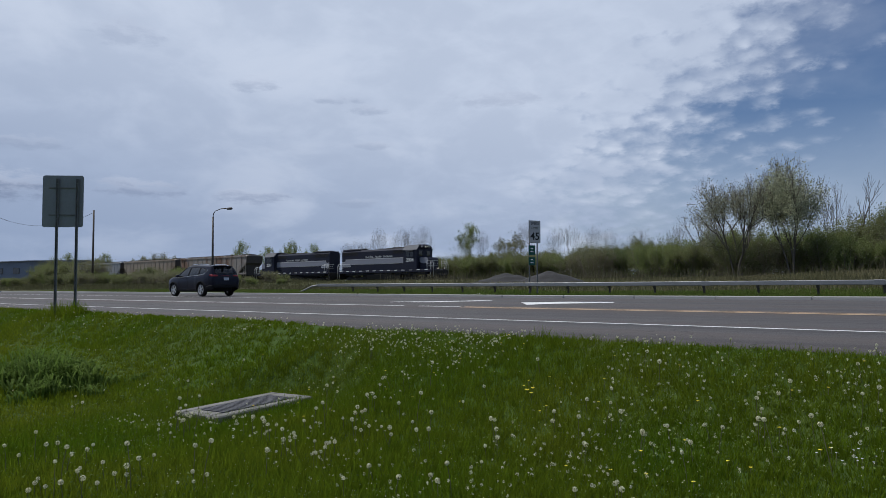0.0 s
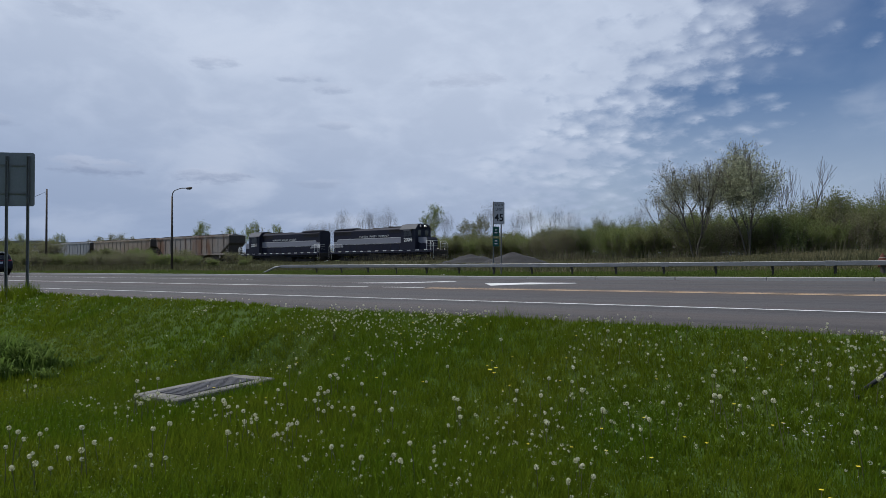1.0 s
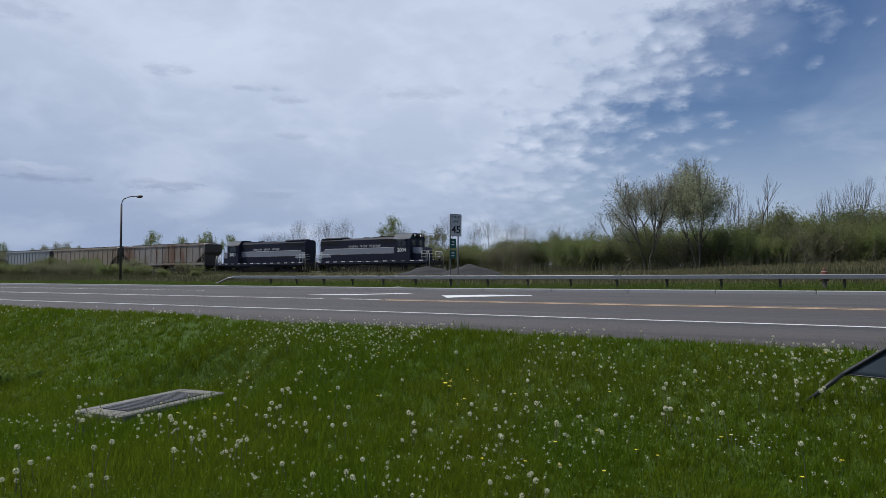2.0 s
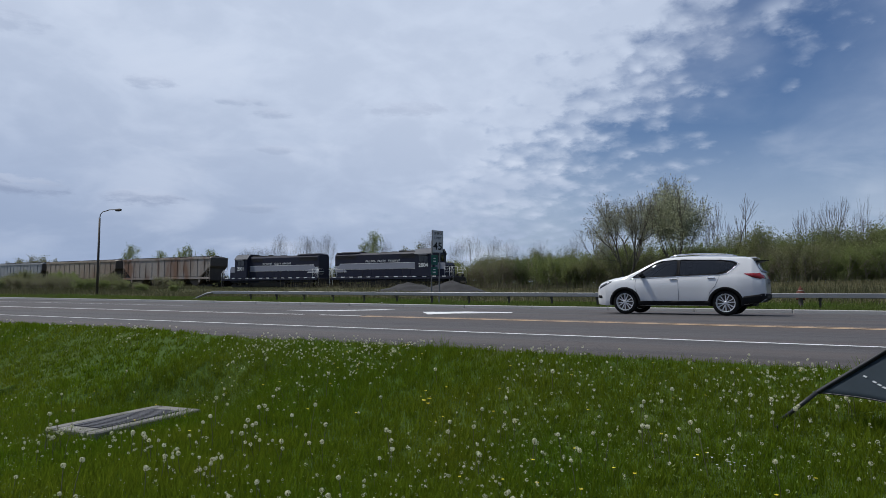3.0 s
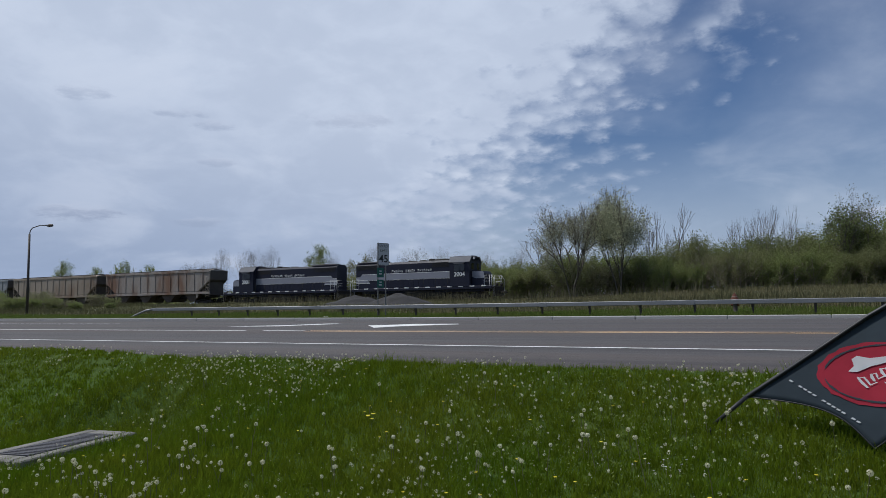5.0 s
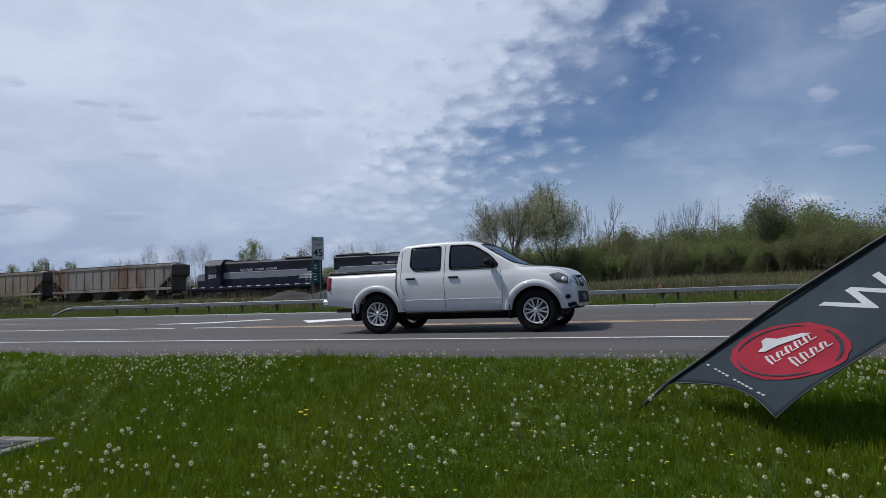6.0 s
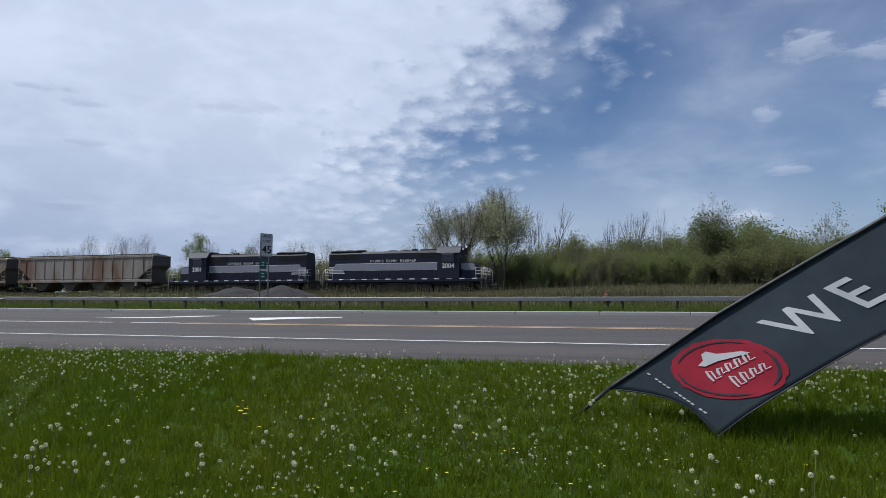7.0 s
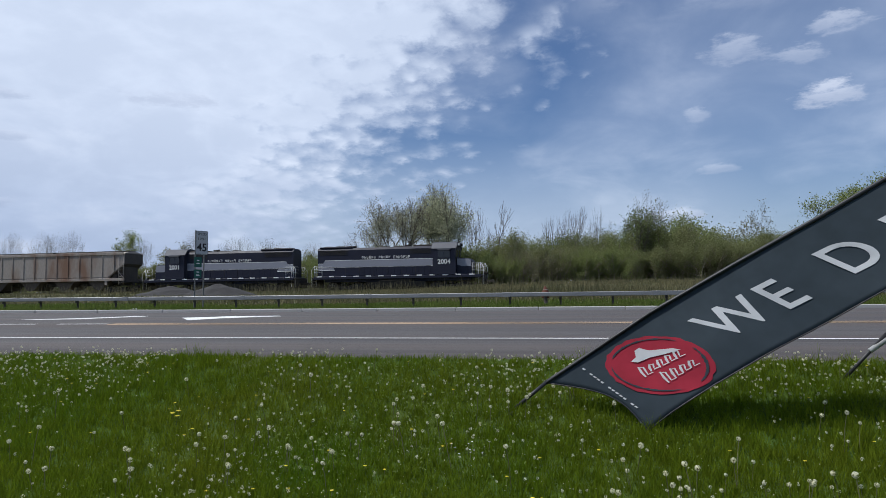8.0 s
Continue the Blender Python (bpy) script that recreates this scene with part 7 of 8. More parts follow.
def make_lawn():
    rng = np.random.default_rng(11)
    V, F, base = [], [], 0

    def add(n, xlo, xhi, ylo, yhi, h, w, keep=None):
        nonlocal base
        # blades stand in tufts, each of its own height
        m = n // 9
        tuft = np.stack([rng.uniform(xlo, xhi, m), rng.uniform(ylo, yhi, m)], 1)
        which = rng.integers(0, m, n)
        xy = tuft[which] + rng.normal(0, 0.028, (n, 2))
        xy[:, 1] = np.minimum(xy[:, 1], EDGE_Y)
        tall = (0.55 + 0.9 * rng.uniform(0, 1, m) ** 1.6)[which]
        ok = (xy[:, 0] > -3.4 * xy[:, 1] - 1) & (xy[:, 0] < 0.55 * xy[:, 1] + 0.6) & (np.hypot(xy[:, 0], xy[:, 1]) > 3.7) & drain_free(xy)
        if keep is not None:
            ok &= keep(xy)
        xy, tall = xy[ok], tall[ok]
        short = np.interp(xy[:, 1], [6.6, 7.2, 7.6], [1.0, 0.75, 0.6])
        short = short + (1 - short) * np.clip((-8.0 - xy[:, 0]) / 3.0, 0, 0.8)
        hh = h * tall * (1 + 0.35 * field_noise(xy, 1.3, 5)) * short
        v, f = blades(rng, xy, z_of(xy), hh, w, 0.7)
        V.append(v)
        F.append(f + base)
        base += len(v)

    add(430000, -8.5, 4.6, 1.0, EDGE_Y, 0.098, 0.0076)
    add(190000, -26, -8.5, 2.0, EDGE_Y, 0.066, 0.014)
    # rank tufts round the sign's posts
    add(1300, -19.3, -17.3, 6.9, 7.5, 0.22, 0.012)
    # thin taller stalks among them, thicker along the road's edge
    add(9000, -12, 4.6, 1.5, 7.2, 0.17, 0.005, lambda xy: field_noise(xy, 2.2, 9) > 0.05)
    add(4500, -7, 4.6, 6.9, EDGE_Y, 0.19, 0.006, lambda xy: field_noise(xy, 2.3, 14) > 0.1)
    me = mesh_from("lawn_grass", np.concatenate(V), np.concatenate(F))
    tagged(part_mesh("lawn_grass", me, GRASS), "short green lawn grass with taller tufts", "grass", kind="stuff")
    # the lawn goes on, coarser, round and behind the camera
    n = 70000
    xy = np.stack([rng.uniform(-16, 8, n), rng.uniform(-8, 7.4, n)], 1)
    inside = (xy[:, 0] > -3.4 * xy[:, 1] - 1) & (xy[:, 0] < 0.55 * xy[:, 1] + 0.6) & (np.hypot(xy[:, 0], xy[:, 1]) > 3.7)
    xy = xy[~inside & (np.hypot(xy[:, 0], xy[:, 1]) > 0.3)]
    v, f = blades(rng, xy, z_of(xy), 0.085 * (1 + 0.35 * field_noise(xy, 1.3, 5)), 0.022, 0.7)
    tagged(part_mesh("outer_lawn_grass", mesh_from("outer_lawn_grass", v, f), GRASS), "short green lawn grass round the flag and the slope", "grass", kind="stuff")
    # broad-leaved weeds among the blades, in patches
    n = 52000
    xy = np.stack([rng.uniform(-13, 4.4, n), rng.uniform(2.0, 7.5, n)], 1)
    ok = (xy[:, 0] > -3.2 * xy[:, 1]) & (xy[:, 0] < 0.5 * xy[:, 1] + 0.5) & drain_free(xy) & (field_noise(xy, 1.6, 41) + rng.uniform(-0.35, 0.35, n) > 0.02)
    xy = xy[ok]
    c = np.stack([xy[:, 0], xy[:, 1], z_of(xy) + rng.uniform(0.03, 0.085, len(xy))], 1)
    v, f = cards(rng, c, 0.013)
    tagged(part_mesh("lawn_weeds", mesh_from("lawn_weeds", v, f), BROAD), "small broad-leaved weeds among the lawn grass", "weeds", kind="stuff")
    # a rank clump of long grass by the sign
    mid = np.stack([rng.normal(-11.5, 0.9, 90), rng.normal(4.3, 0.40, 90)], 1)
    which = rng.integers(0, 90, 3800)
    xy = mid[which] + rng.normal(0, 0.07, (3800, 2))
    tall = (0.38 * np.exp(-((xy[:, 0] + 11.5) ** 2 / 2.2 + (xy[:, 1] - 4.3) ** 2 / 0.5)) + 0.10) * rng.uniform(0.4, 1.4, 90)[which] * rng.uniform(0.6, 1.2, 3800)
    a = rng.uniform(0, 2 * np.pi, 3800)
    way = np.stack([np.cos(a), np.sin(a), np.zeros(3800)], 1)
    side = np.stack([-np.sin(a), np.cos(a), np.zeros(3800)], 1) * 0.010
    root = np.stack([xy[:, 0], xy[:, 1], z_of(xy) - 0.01], 1)
    lev = [(0.0, 0.0, 0.8), (0.18, 0.62, 1.0), (0.52, 0.98, 0.8), (1.0, 0.92, 0.15)]  # outward reach, height and width along the arching blade
    v = np.stack([root + way * (tall * o * 0.8)[:, None] + np.array([0, 0, 1.0]) * (tall * h)[:, None] + side * (k * w) for o, h, w in lev for k in (-1, 1)], 1).reshape(-1, 3)
    q = np.arange(3800)[:, None] * 8
    f = np.concatenate([q + np.array([0, 1, 3, 2]), q + np.array([2, 3, 5, 4]), q + np.array([4, 5, 7, 6])])
    tagged(part_mesh("long_grass_clump", mesh_from("long_grass_clump", v, f), RANK), "clump of long dark green grass on the lawn", "grass", kind="stuff")


def make_verge():
    rng = np.random.default_rng(12)
    n = 90000
    xy = np.stack([rng.uniform(-70, 24, n), KERB_Y + 0.2 + 8 * rng.uniform(0, 1, n) ** 1.6], 1)
    xy = xy[rng.uniform(0, 1, n) < np.interp(xy[:, 0], [-60, -34], [0.25, 1.0])]
    xy = np.concatenate([xy, np.stack([rng.uniform(-10, 44, 9000), rng.uniform(66.8, 72, 9000)], 1)])
    v, f = blades(rng, xy, z_of(xy), np.where(xy[:, 1] > 60, 0.4, 0.16) * (1 + 0.4 * field_noise(xy, 0.8, 3)), np.where(xy[:, 1] > 60, 0.07, 0.03), 0.7)
    tagged(part_mesh("verge_grass", mesh_from("verge_grass", v, f), VERGE), "green grass on the far verge under the guard rail", "grass", kind="stuff")
    n = 66000
    xy = np.stack([rng.uniform(-115, 36, n), rng.uniform(32, 60.3, n)], 1)
    xy = xy[field_noise(xy, 0.25, 8) + rng.uniform(-0.3, 0.3, len(xy)) > -0.1]
    v, f = blades(rng, xy, z_of(xy), np.interp(xy[:, 1], [44, 50], [0.5, 0.36]) * np.interp(xy[:, 0], [-66, -58, -12, -4], [1.0, 0.55, 0.6, 0.9]) * (1 + 0.6 * field_noise(xy, 0.35, 4)), 0.05, 0.6)
    tagged(part_mesh("field_weeds", mesh_from("field_weeds", v, f), WEED), "rough green weeds between the road and the railway", "weeds", kind="stuff")
    # short rough grass over the open ground, thicker to the east
    n = 60000
    xy = np.stack([rng.uniform(-70, 40, n), 32 + 29 * rng.uniform(0, 1, n)], 1)
    xy = xy[rng.uniform(0, 1, n) < np.interp(xy[:, 0], [-60, -14], [0.15, 1.0])]
    v, f = blades(rng, xy, z_of(xy), np.interp(xy[:, 0], [-20, -8], [0.18, 0.34]) * (1 + 0.6 * field_noise(xy, 0.3, 14)), 0.05, 0.7)
    tagged(part_mesh("rough_grass", mesh_from("rough_grass", v, f), DULL), "rough dull olive grass before the railway", "grass", kind="stuff")
    n = 8000
    xy = np.stack([rng.uniform(-52, 34, n), rng.uniform(53, 60.5, n)], 1)
    xy = xy[(xy[:, 0] < -8) | (rng.uniform(0, 1, n) < 0.7)]
    n = len(xy)
    far_ = np.stack([rng.uniform(-6, 40, 6500), rng.uniform(66.5, 71, 6500)], 1)
    xy = np.concatenate([xy[field_noise(xy, 0.9, 2) + rng.uniform(-0.5, 0.5, n) > 0.0], far_])
    v, f = blades(rng, xy, z_of(xy), np.where(xy[:, 1] > 66, 0.42, 0.78) * (1 + 0.5 * field_noise(xy, 0.8, 6)), 0.035, 0.35)
    tagged(part_mesh("dry_weeds", mesh_from("dry_weeds", v, f), STRAW), "tall dry straw-coloured weeds beside the track", "weeds", kind="stuff")


def make_brush():
    kinds = [
        make_shrub(1, "leafing olive-green thicket beside the railway", 5.2, 5.5, LEAF_OLIVE, 38000, 0.060),
        make_shrub(2, "fresh green thicket beside the railway", 4.6, 5.5, LEAF_FRESH, 38000, 0.060),
        make_shrub(3, "brown twiggy thicket just coming into leaf", 5.0, 5.0, LEAF_PALE, 20000, 0.055, 40),
        make_shrub(4, "dark green thicket beside the railway", 5.4, 5.0, LEAF_DARK, 32000, 0.060),
    ]
    rng = random.Random(7)
    spots = []
    # the front row stands behind the track, rising towards the right
    x = -150.0
    while x < 46:
        h = lerp([(-150, 0.5), (-68, 0.45), (-60, 0.66), (-50, 0.80), (-44, 0.82), (-36, 0.84), (-26, 0.95), (-12, 0.98), (-2, 1.08), (8, 1.05), (25, 1.0), (46, 1.0)], x)
        spots.append((x + rng.uniform(-0.8, 0.8), rng.uniform(71.5, 73.5), h * rng.uniform(0.72, 0.98), rng.choice((0, 0, 1, 1, 2, 2, 3))))
        x += 2.7 if x > -66 else 4.2
    x = -74.0
    while x < 60:
        h = lerp([(-74, 0.55), (-58, 0.72), (-46, 0.80), (-36, 0.85), (-26, 1.08), (-16, 1.12), (-8, 1.32), (0, 1.42), (8, 1.32), (16, 1.28), (25, 1.24), (60, 1.2)], x)
        spots.append((x + rng.uniform(-1, 1), rng.uniform(77, 83), h * rng.uniform(0.85, 1.12), rng.choice((0, 0, 1, 1, 2, 3))))
        x += 3.3
    # low bushes in front of the rear cars, left
    for x, y, h in ((-88, 48, 0.46), (-82, 47, 0.52), (-77, 50, 0.42), (-95, 49, 0.50), (-101, 46, 0.42), (-108, 48, 0.48), (-71, 46, 0.36), (-66, 49, 0.30), (-114, 44, 0.72), (-121, 46, 0.80), (-128, 42, 0.35), (-137, 45, 0.32), (-150, 44, 0.35), (-165, 47, 0.4), (-61, 47, 0.22), (-128, 50, 0.95), (-110.5, 48, 0.85), (-98, 49, 0.4)):
        spots.append((x, y, h, rng.choice((0, 1, 2))))
    # an unbroken low thicket along the bank, thinning out to the east
    x = -140.0
    while x < -58:
        h = lerp([(-140, 0.30), (-124, 0.34), (-116, 0.46), (-97, 0.42), (-80, 0.40), (-66, 0.30), (-58, 0.20)], x)
        spots.append((x + rng.uniform(-0.7, 0.7), rng.uniform(40.5, 45.5), h * rng.uniform(0.75, 1.08), rng.choice((0, 2, 2, 1))))
        x += 1.9
    first = {}
    for x, y, s, k in spots:
        m = Matrix.Translation((x, y, ground_z(x, y))) @ Matrix.Rotation(rng.uniform(0, 6.28), 4, "Z") @ Matrix.Diagonal((s * rng.uniform(0.9, 1.15), s, s, 1))
        if k not in first:
            first[k] = m
        else:
            copy_thing(kinds[k], m)
    for k, m in first.items():
        kinds[k].matrix_basis = m


def make_trees():
    g = ground_z
    make_tree(21, "spreading grey-green tree coming into leaf, several trunks", (-19.2, 69.5, g(-19.2, 69.5)), 11.1, 4, LEAF_GREY, 14000, 0.075, 0.50, 5, 3, 0.30, leafy=2, lean=0.55, trunk_r=0.14, first=0.24, width=7.5, fill=0.25)
    make_tree(22, "tall tree with a full crown of light green leaves", (-14.35, 69.5, g(-14.35, 69.5)), 11.8, 4, LEAF_TREE, 22000, 0.092, 0.42, 5, 3, 0.48, leafy=4, lean=0.22, trunk_r=0.14, first=0.22, width=5.8, fill=0.42)
    make_tree(23, "bare grey tree with upright twigs", (-25.6, 79, g(-25.6, 79)), 8.0, 3, LEAF_PALE, 0, 0.1, 0.4, 4, 3, lean=0.2, trunk_r=0.06)
    make_tree(24, "bare dead tree with a forked top", (-9.2, 76, g(-9.2, 76)), 10.0, 2, LEAF_PALE, 0, 0.1, 0.30, 4, 2, lean=0.16, trunk_r=0.16, width=2.6)
    make_tree(25, "bare upright tree behind the thicket", (-11.8, 77, g(-11.8, 77)), 9.6, 3, LEAF_PALE, 0, 0.1, 0.26, 4, 3, lean=0.14, trunk_r=0.12, width=3.6)
    make_tree(26, "dark green bushy tree with twigs above its crown", (6.3, 75, g(6.3, 75)), 9.0, 4, LEAF_DARK, 5200, 0.095, 0.40, 5, 3, 0.34, lean=0.20, trunk_r=0.10, first=0.22, width=5.2)
    make_tree(36, "bare pale twigs standing above a bushy tree", (6.8, 75.8, g(6.8, 75.8)), 10.8, 4, LEAF_PALE, 500, 0.08, 0.30, 5, 3, 0.3, lean=0.16, trunk_r=0.05, first=0.24, width=4.0, bark=BARK_PALE)
    make_tree(27, "small bare tree with a rounded twiggy crown", (19.6, 84, g(19.6, 84)), 9.8, 1, LEAF_PALE, 900, 0.09, 0.55, 5, 3, 0.4, trunk_r=0.12, first=0.30, width=3.6)
    make_tree(28, "leafing green tree behind the thicket", (30.5, 80, g(30.5, 80)), 12.0, 4, LEAF_FRESH, 12000, 0.11, 0.5, 5, 3, 0.42, lean=0.32, first=0.24, trunk_r=0.12)
    make_tree(29, "yellow-green tree behind the thicket", (12.0, 90, g(12, 90)), 9.2, 4, LEAF_FRESH, 14000, 0.12, 0.6, 5, 3, 0.7, lean=0.4, first=0.22, trunk_r=0.12, width=8.0)
    for k, (x, h) in enumerate(((-1.0, 9.6), (-3.4, 8.4), (1.2, 9.4), (8.0, 7.4), (-13.4, 9.0))):
        make_tree(40 + k, "bare upright saplings behind the thicket", (x, 78, g(x, 78)), h, 3, LEAF_PALE, 0, 0.1, 0.3, 4, 3, lean=0.22, trunk_r=0.10, width=2.8)
    # trees far behind the train
    far = [(-153.2, 104, 11.0, 1), (-144.5, 106, 9.3, 1), (-134.5, 105, 8.6, 1), (-131.0, 104, 9.9, 1), (-126.4, 106, 9.0, 1), (-112.4, 104, 9.3, 0), (-110.0, 105, 9.8, 0), (-107.0, 105, 9.2, 0), (-102.0, 104, 12.0, 0), (-95.7, 104, 11.7, 0), (-93.6, 105, 11.3, 0), (-89.2, 104, 11.6, 0), (-78.2, 104, 10.9, 1), (-76.1, 106, 10.0, 0), (-80.8, 106, 9.6, 0), (-68.0, 104, 8.6, 2), (-64.7, 104, 11.0, 0), (-59.2, 104, 9.3, 0), (-56.9, 106, 10.0, 0), (-51.9, 104, 9.4, 0), (-49.7, 106, 8.9, 0), (-44.0, 104, 8.4, 0), (-36, 100, 8.6, 0), (-30, 97, 8.4, 0)]
    far += [(-190, 104, 9.2, 2), (-203, 106, 9.6, 2), (-214, 108, 9.0, 2), (-230, 104, 10.5, 1), (-243, 108, 10.2, 2), (-257, 104, 11.5, 1), (-300, 190, 11, 2)]
    protos = {}
    for x, y, h, k in far:
        at = (x, y, g(x, y))
        if k not in protos:
            label, leaf, n = (("bare twiggy tree beyond the railway", LEAF_PALE, 0), ("green leafing tree beyond the railway", LEAF_FRESH, 3800), ("small leafing tree far beyond the railway", LEAF_PALE, 4000))[k]
            protos[k] = (make_tree(60 + k, label, at, h, 5 if k == 0 else 3, leaf, n, 0.11, 0.34 if k == 0 else 0.5, 5 if k == 0 else 4, 3, 0.28, lean=0.30, trunk_r=0.05 if k == 0 else 0.08, bark=BARK_PALE, width=(4.0, 5.2, 9.5)[k]), h)
        else:
            p, h0 = protos[k]
            copy_thing(p, Matrix.Translation(at) @ Matrix.Rotation(x * 1.7, 4, "Z") @ Matrix.Diagonal((h / h0, h / h0, h / h0, 1)))
    # low woods on the skyline
    rng = np.random.default_rng(77)
    n = 26000
    a = np.radians(rng.uniform(-100, 60, n))
    d = rng.uniform(420, 620, n)
    x, y = np.sin(a) * d, np.cos(a) * d
    c = np.stack([x, y, 3 + (5.5 + 3 * np.sin(a * 37) + 2 * np.sin(a * 91)) * rng.uniform(0, 1, n) ** 0.7], 1)
    v, f = cards(rng, c, 1.6)
    tagged(part_mesh("distant_woods", mesh_from("distant_woods", v, f), LEAF_OLIVE), "low grey-green woods along the skyline", "woods", kind="stuff")


# ---- dandelions ----
SEED = leaf_mat("dandelion_seed_fluff", (0.78, 0.76, 0.54), (0.66, 0.64, 0.42), 0.4, 0.12, 20)
STALK = mat("dandelion_stalk", (0.12, 0.13, 0.05), 0.7, tint=(0.14, 0.10, 0.05))
YELLOW = mat("yellow_petals", (0.76, 0.62, 0.03), 0.7, tint=(0.70, 0.52, 0.02))
DAISY = mat("white_petals", (0.75, 0.75, 0.72), 0.7)


def puff(rng, n, r):
    """A ball of fine rays round a small core."""
    d = rng.normal(size=(n, 3))
    d /= np.linalg.norm(d, axis=1, keepdims=True)
    s = np.cross(d, rng.normal(size=(n, 3)))
    s /= np.linalg.norm(s, axis=1, keepdims=True)
    t = np.cross(d, s)
    c = d * r * 0.93
    w = r * 0.30
    v = np.stack([c - s * w, c - t * w, c + s * w, c + t * w], 1).reshape(-1, 3)
    return v, np.arange(4 * n).reshape(-1, 4)


def make_dandelions():
    rng = np.random.default_rng(31)
    protos = []
    for k in range(4):
        d = thing("dandelion", Matrix(), "white dandelion seed head on a thin stalk in the lawn", "flower", "dandelions in the lawn")
        h = 0.13 + 0.035 * k
        bm = bmesh.new()
        lean = 0.02 * (k - 1.5)
        add_rod(bm, (0, 0, -0.02), (lean * 0.4, 0, h * 0.6), 0.0025, 0.0022, 5, caps=False)
        add_rod(bm, (lean * 0.4, 0, h * 0.6), (lean, 0, h), 0.0022, 0.002, 5, caps=False)
        part("stalk", bm, STALK, d)
        v, f = puff(rng, 46, 0.0125 + 0.0025 * (k % 3))
        core, cf = puff(rng, 10, 0.006)
        hd = part_mesh("seed_head", mesh_from("seed_head", np.concatenate([v, core]), np.concatenate([f, cf + len(v)])), SEED, d)
        hd.matrix_basis = Matrix.Translation((lean, 0, h))
        protos.append(d)
    spots = [(-5.0, 1.78), (-5.18, 1.89), (-5.36, 2.01), (-5.04, 1.91), (-5.21, 2.03), (-5.42, 2.15), (-4.9, 1.98), (-5.42, 2.25), (-4.86, 2.06), (-4.75, 2.04), (-6.1, 2.02), (-6.19, 2.13), (-6.44, 2.35), (-6.26, 2.37), (-6.21, 2.46), (-5.76, 2.47), (-6.04, 2.65), (-5.74, 2.32), (-5.32, 2.43), (-4.85, 2.17), (-4.93, 2.35), (-4.92, 2.4), (-4.97, 2.47), (-5.08, 2.62)]
    spots += [(-5.24, 2.76), (-4.53, 2.57), (-4.58, 2.73), (-4.6, 2.81), (-4.4, 2.73), (-4.37, 2.62), (-6.08, 3.38), (-6.52, 3.69), (-6.46, 3.74), (-6.21, 3.34), (-8.49, 3.51), (-8.25, 3.5), (-4.76, 3.64), (-4.65, 3.65), (-4.71, 3.8), (-4.4, 3.71), (-4.39, 3.78), (-4.4, 3.83), (-4.42, 3.94), (-5.06, 4.05), (-4.5, 3.31)]
    spots += [(-4.5, 5.1), (-4.0, 4.6), (-4.4, 3.8), (-4.3, 3.8), (-4.8, 3.8), (-3.8, 3.9), (-3.7, 3.4), (-3.3, 3.5), (-4.2, 5.9), (-4.2, 5.5), (-4.6, 4.5), (-3.0, 5.8), (-2.7, 5.9), (-2.1, 5.2), (-2.2, 5.2), (-1.8, 5.2), (-1.5, 5.8), (-1.2, 5.9), (-0.9, 5.4), (-1.4, 6.5), (-1.3, 5.5), (-1.8, 5.6), (-2.6, 4.9), (-3.0, 5.2), (-3.9, 6.5), (-2.3, 6.6), (-2.6, 6.6), (-4.9, 2.4), (-4.5, 2.7), (-8.4, 3.5), (-8.4, 5.7), (1.2, 5.4), (0.7, 5.1), (0.8, 5.1), (1.3, 5.4), (2.1, 6.4), (2.0, 6.2), (2.1, 5.9), (0.4, 6.2), (-0.7, 6.2), (-1.1, 5.9), (-1.2, 5.5), (-1.7, 4.8), (-2.5, 4.8), (-3.9, 4.6)]
    # more at random in loose drifts, fewer by the drain
    n = 0
    while n < 230:
        x, y = rng.uniform(-11.0, 3.6), rng.uniform(3.5, 7.5)
        p = np.array([[x, y]])
        if x < -3.2 * y or x > 0.5 * y + 0.4 or not drain_free(p)[0]:
            continue
        if field_noise(p, 1.5, 21)[0] + rng.uniform(-0.25, 0.35) < 0.0 or (x < -7 and rng.uniform() < 0.8):
            continue
        for q in range(int(rng.integers(1, 4))):
            spots.append((x + rng.normal(0, 0.09) * (q > 0), min(7.5, y + rng.normal(0, 0.09) * (q > 0))))
            n += 1
    # taller ones along the road's edge
    for k in range(70):
        spots.append((rng.uniform(-13, 4.0), rng.uniform(7.0, 7.5)))
    # those on the near slope stand singly; the rest join the drift
    far_heads = [p for p in spots if p[1] > 6.0][60:]
    spots = [p for p in spots if p[1] <= 6.0][:235] + [p for p in spots if p[1] > 6.0][:60]
    used = set()
    for i, (x, y) in enumerate(spots):
        k = int(rng.integers(0, 4))
        m = Matrix.Translation((x, y, ground_z(x, y))) @ Matrix.Rotation(rng.uniform(0, 6.28), 4, "Z") @ pose(0, 0, 0, rng.normal(0, 5), rng.normal(0, 5), 0) @ Matrix.Scale(rng.uniform(0.85, 1.35) * (0.68 if y > 7 else 1.0), 4)
        if k not in used:
            protos[k].matrix_basis = m
            used.add(k)
        else:
            copy_thing(protos[k], m)
    # small and distant heads, too many to count
    V, F, base = [], [], 0
    n = 0
    while n < 1900:
        x, y = rng.uniform(-24, 4), rng.uniform(3.4, 7.55)
        if x < -7.5 and rng.uniform() < 0.85:
            continue
        if n > 1000:
            y = rng.uniform(6.6, 7.58)
        p = np.array([[x, y]])
        if x < -3.3 * y or x > 0.5 * y + 0.4 or not drain_free(p)[0] or field_noise(p, 1.5, 21)[0] + rng.uniform(-0.5, 0.4) < 0:
            continue
        v, f = puff(rng, 22, rng.uniform(0.007, 0.0150))
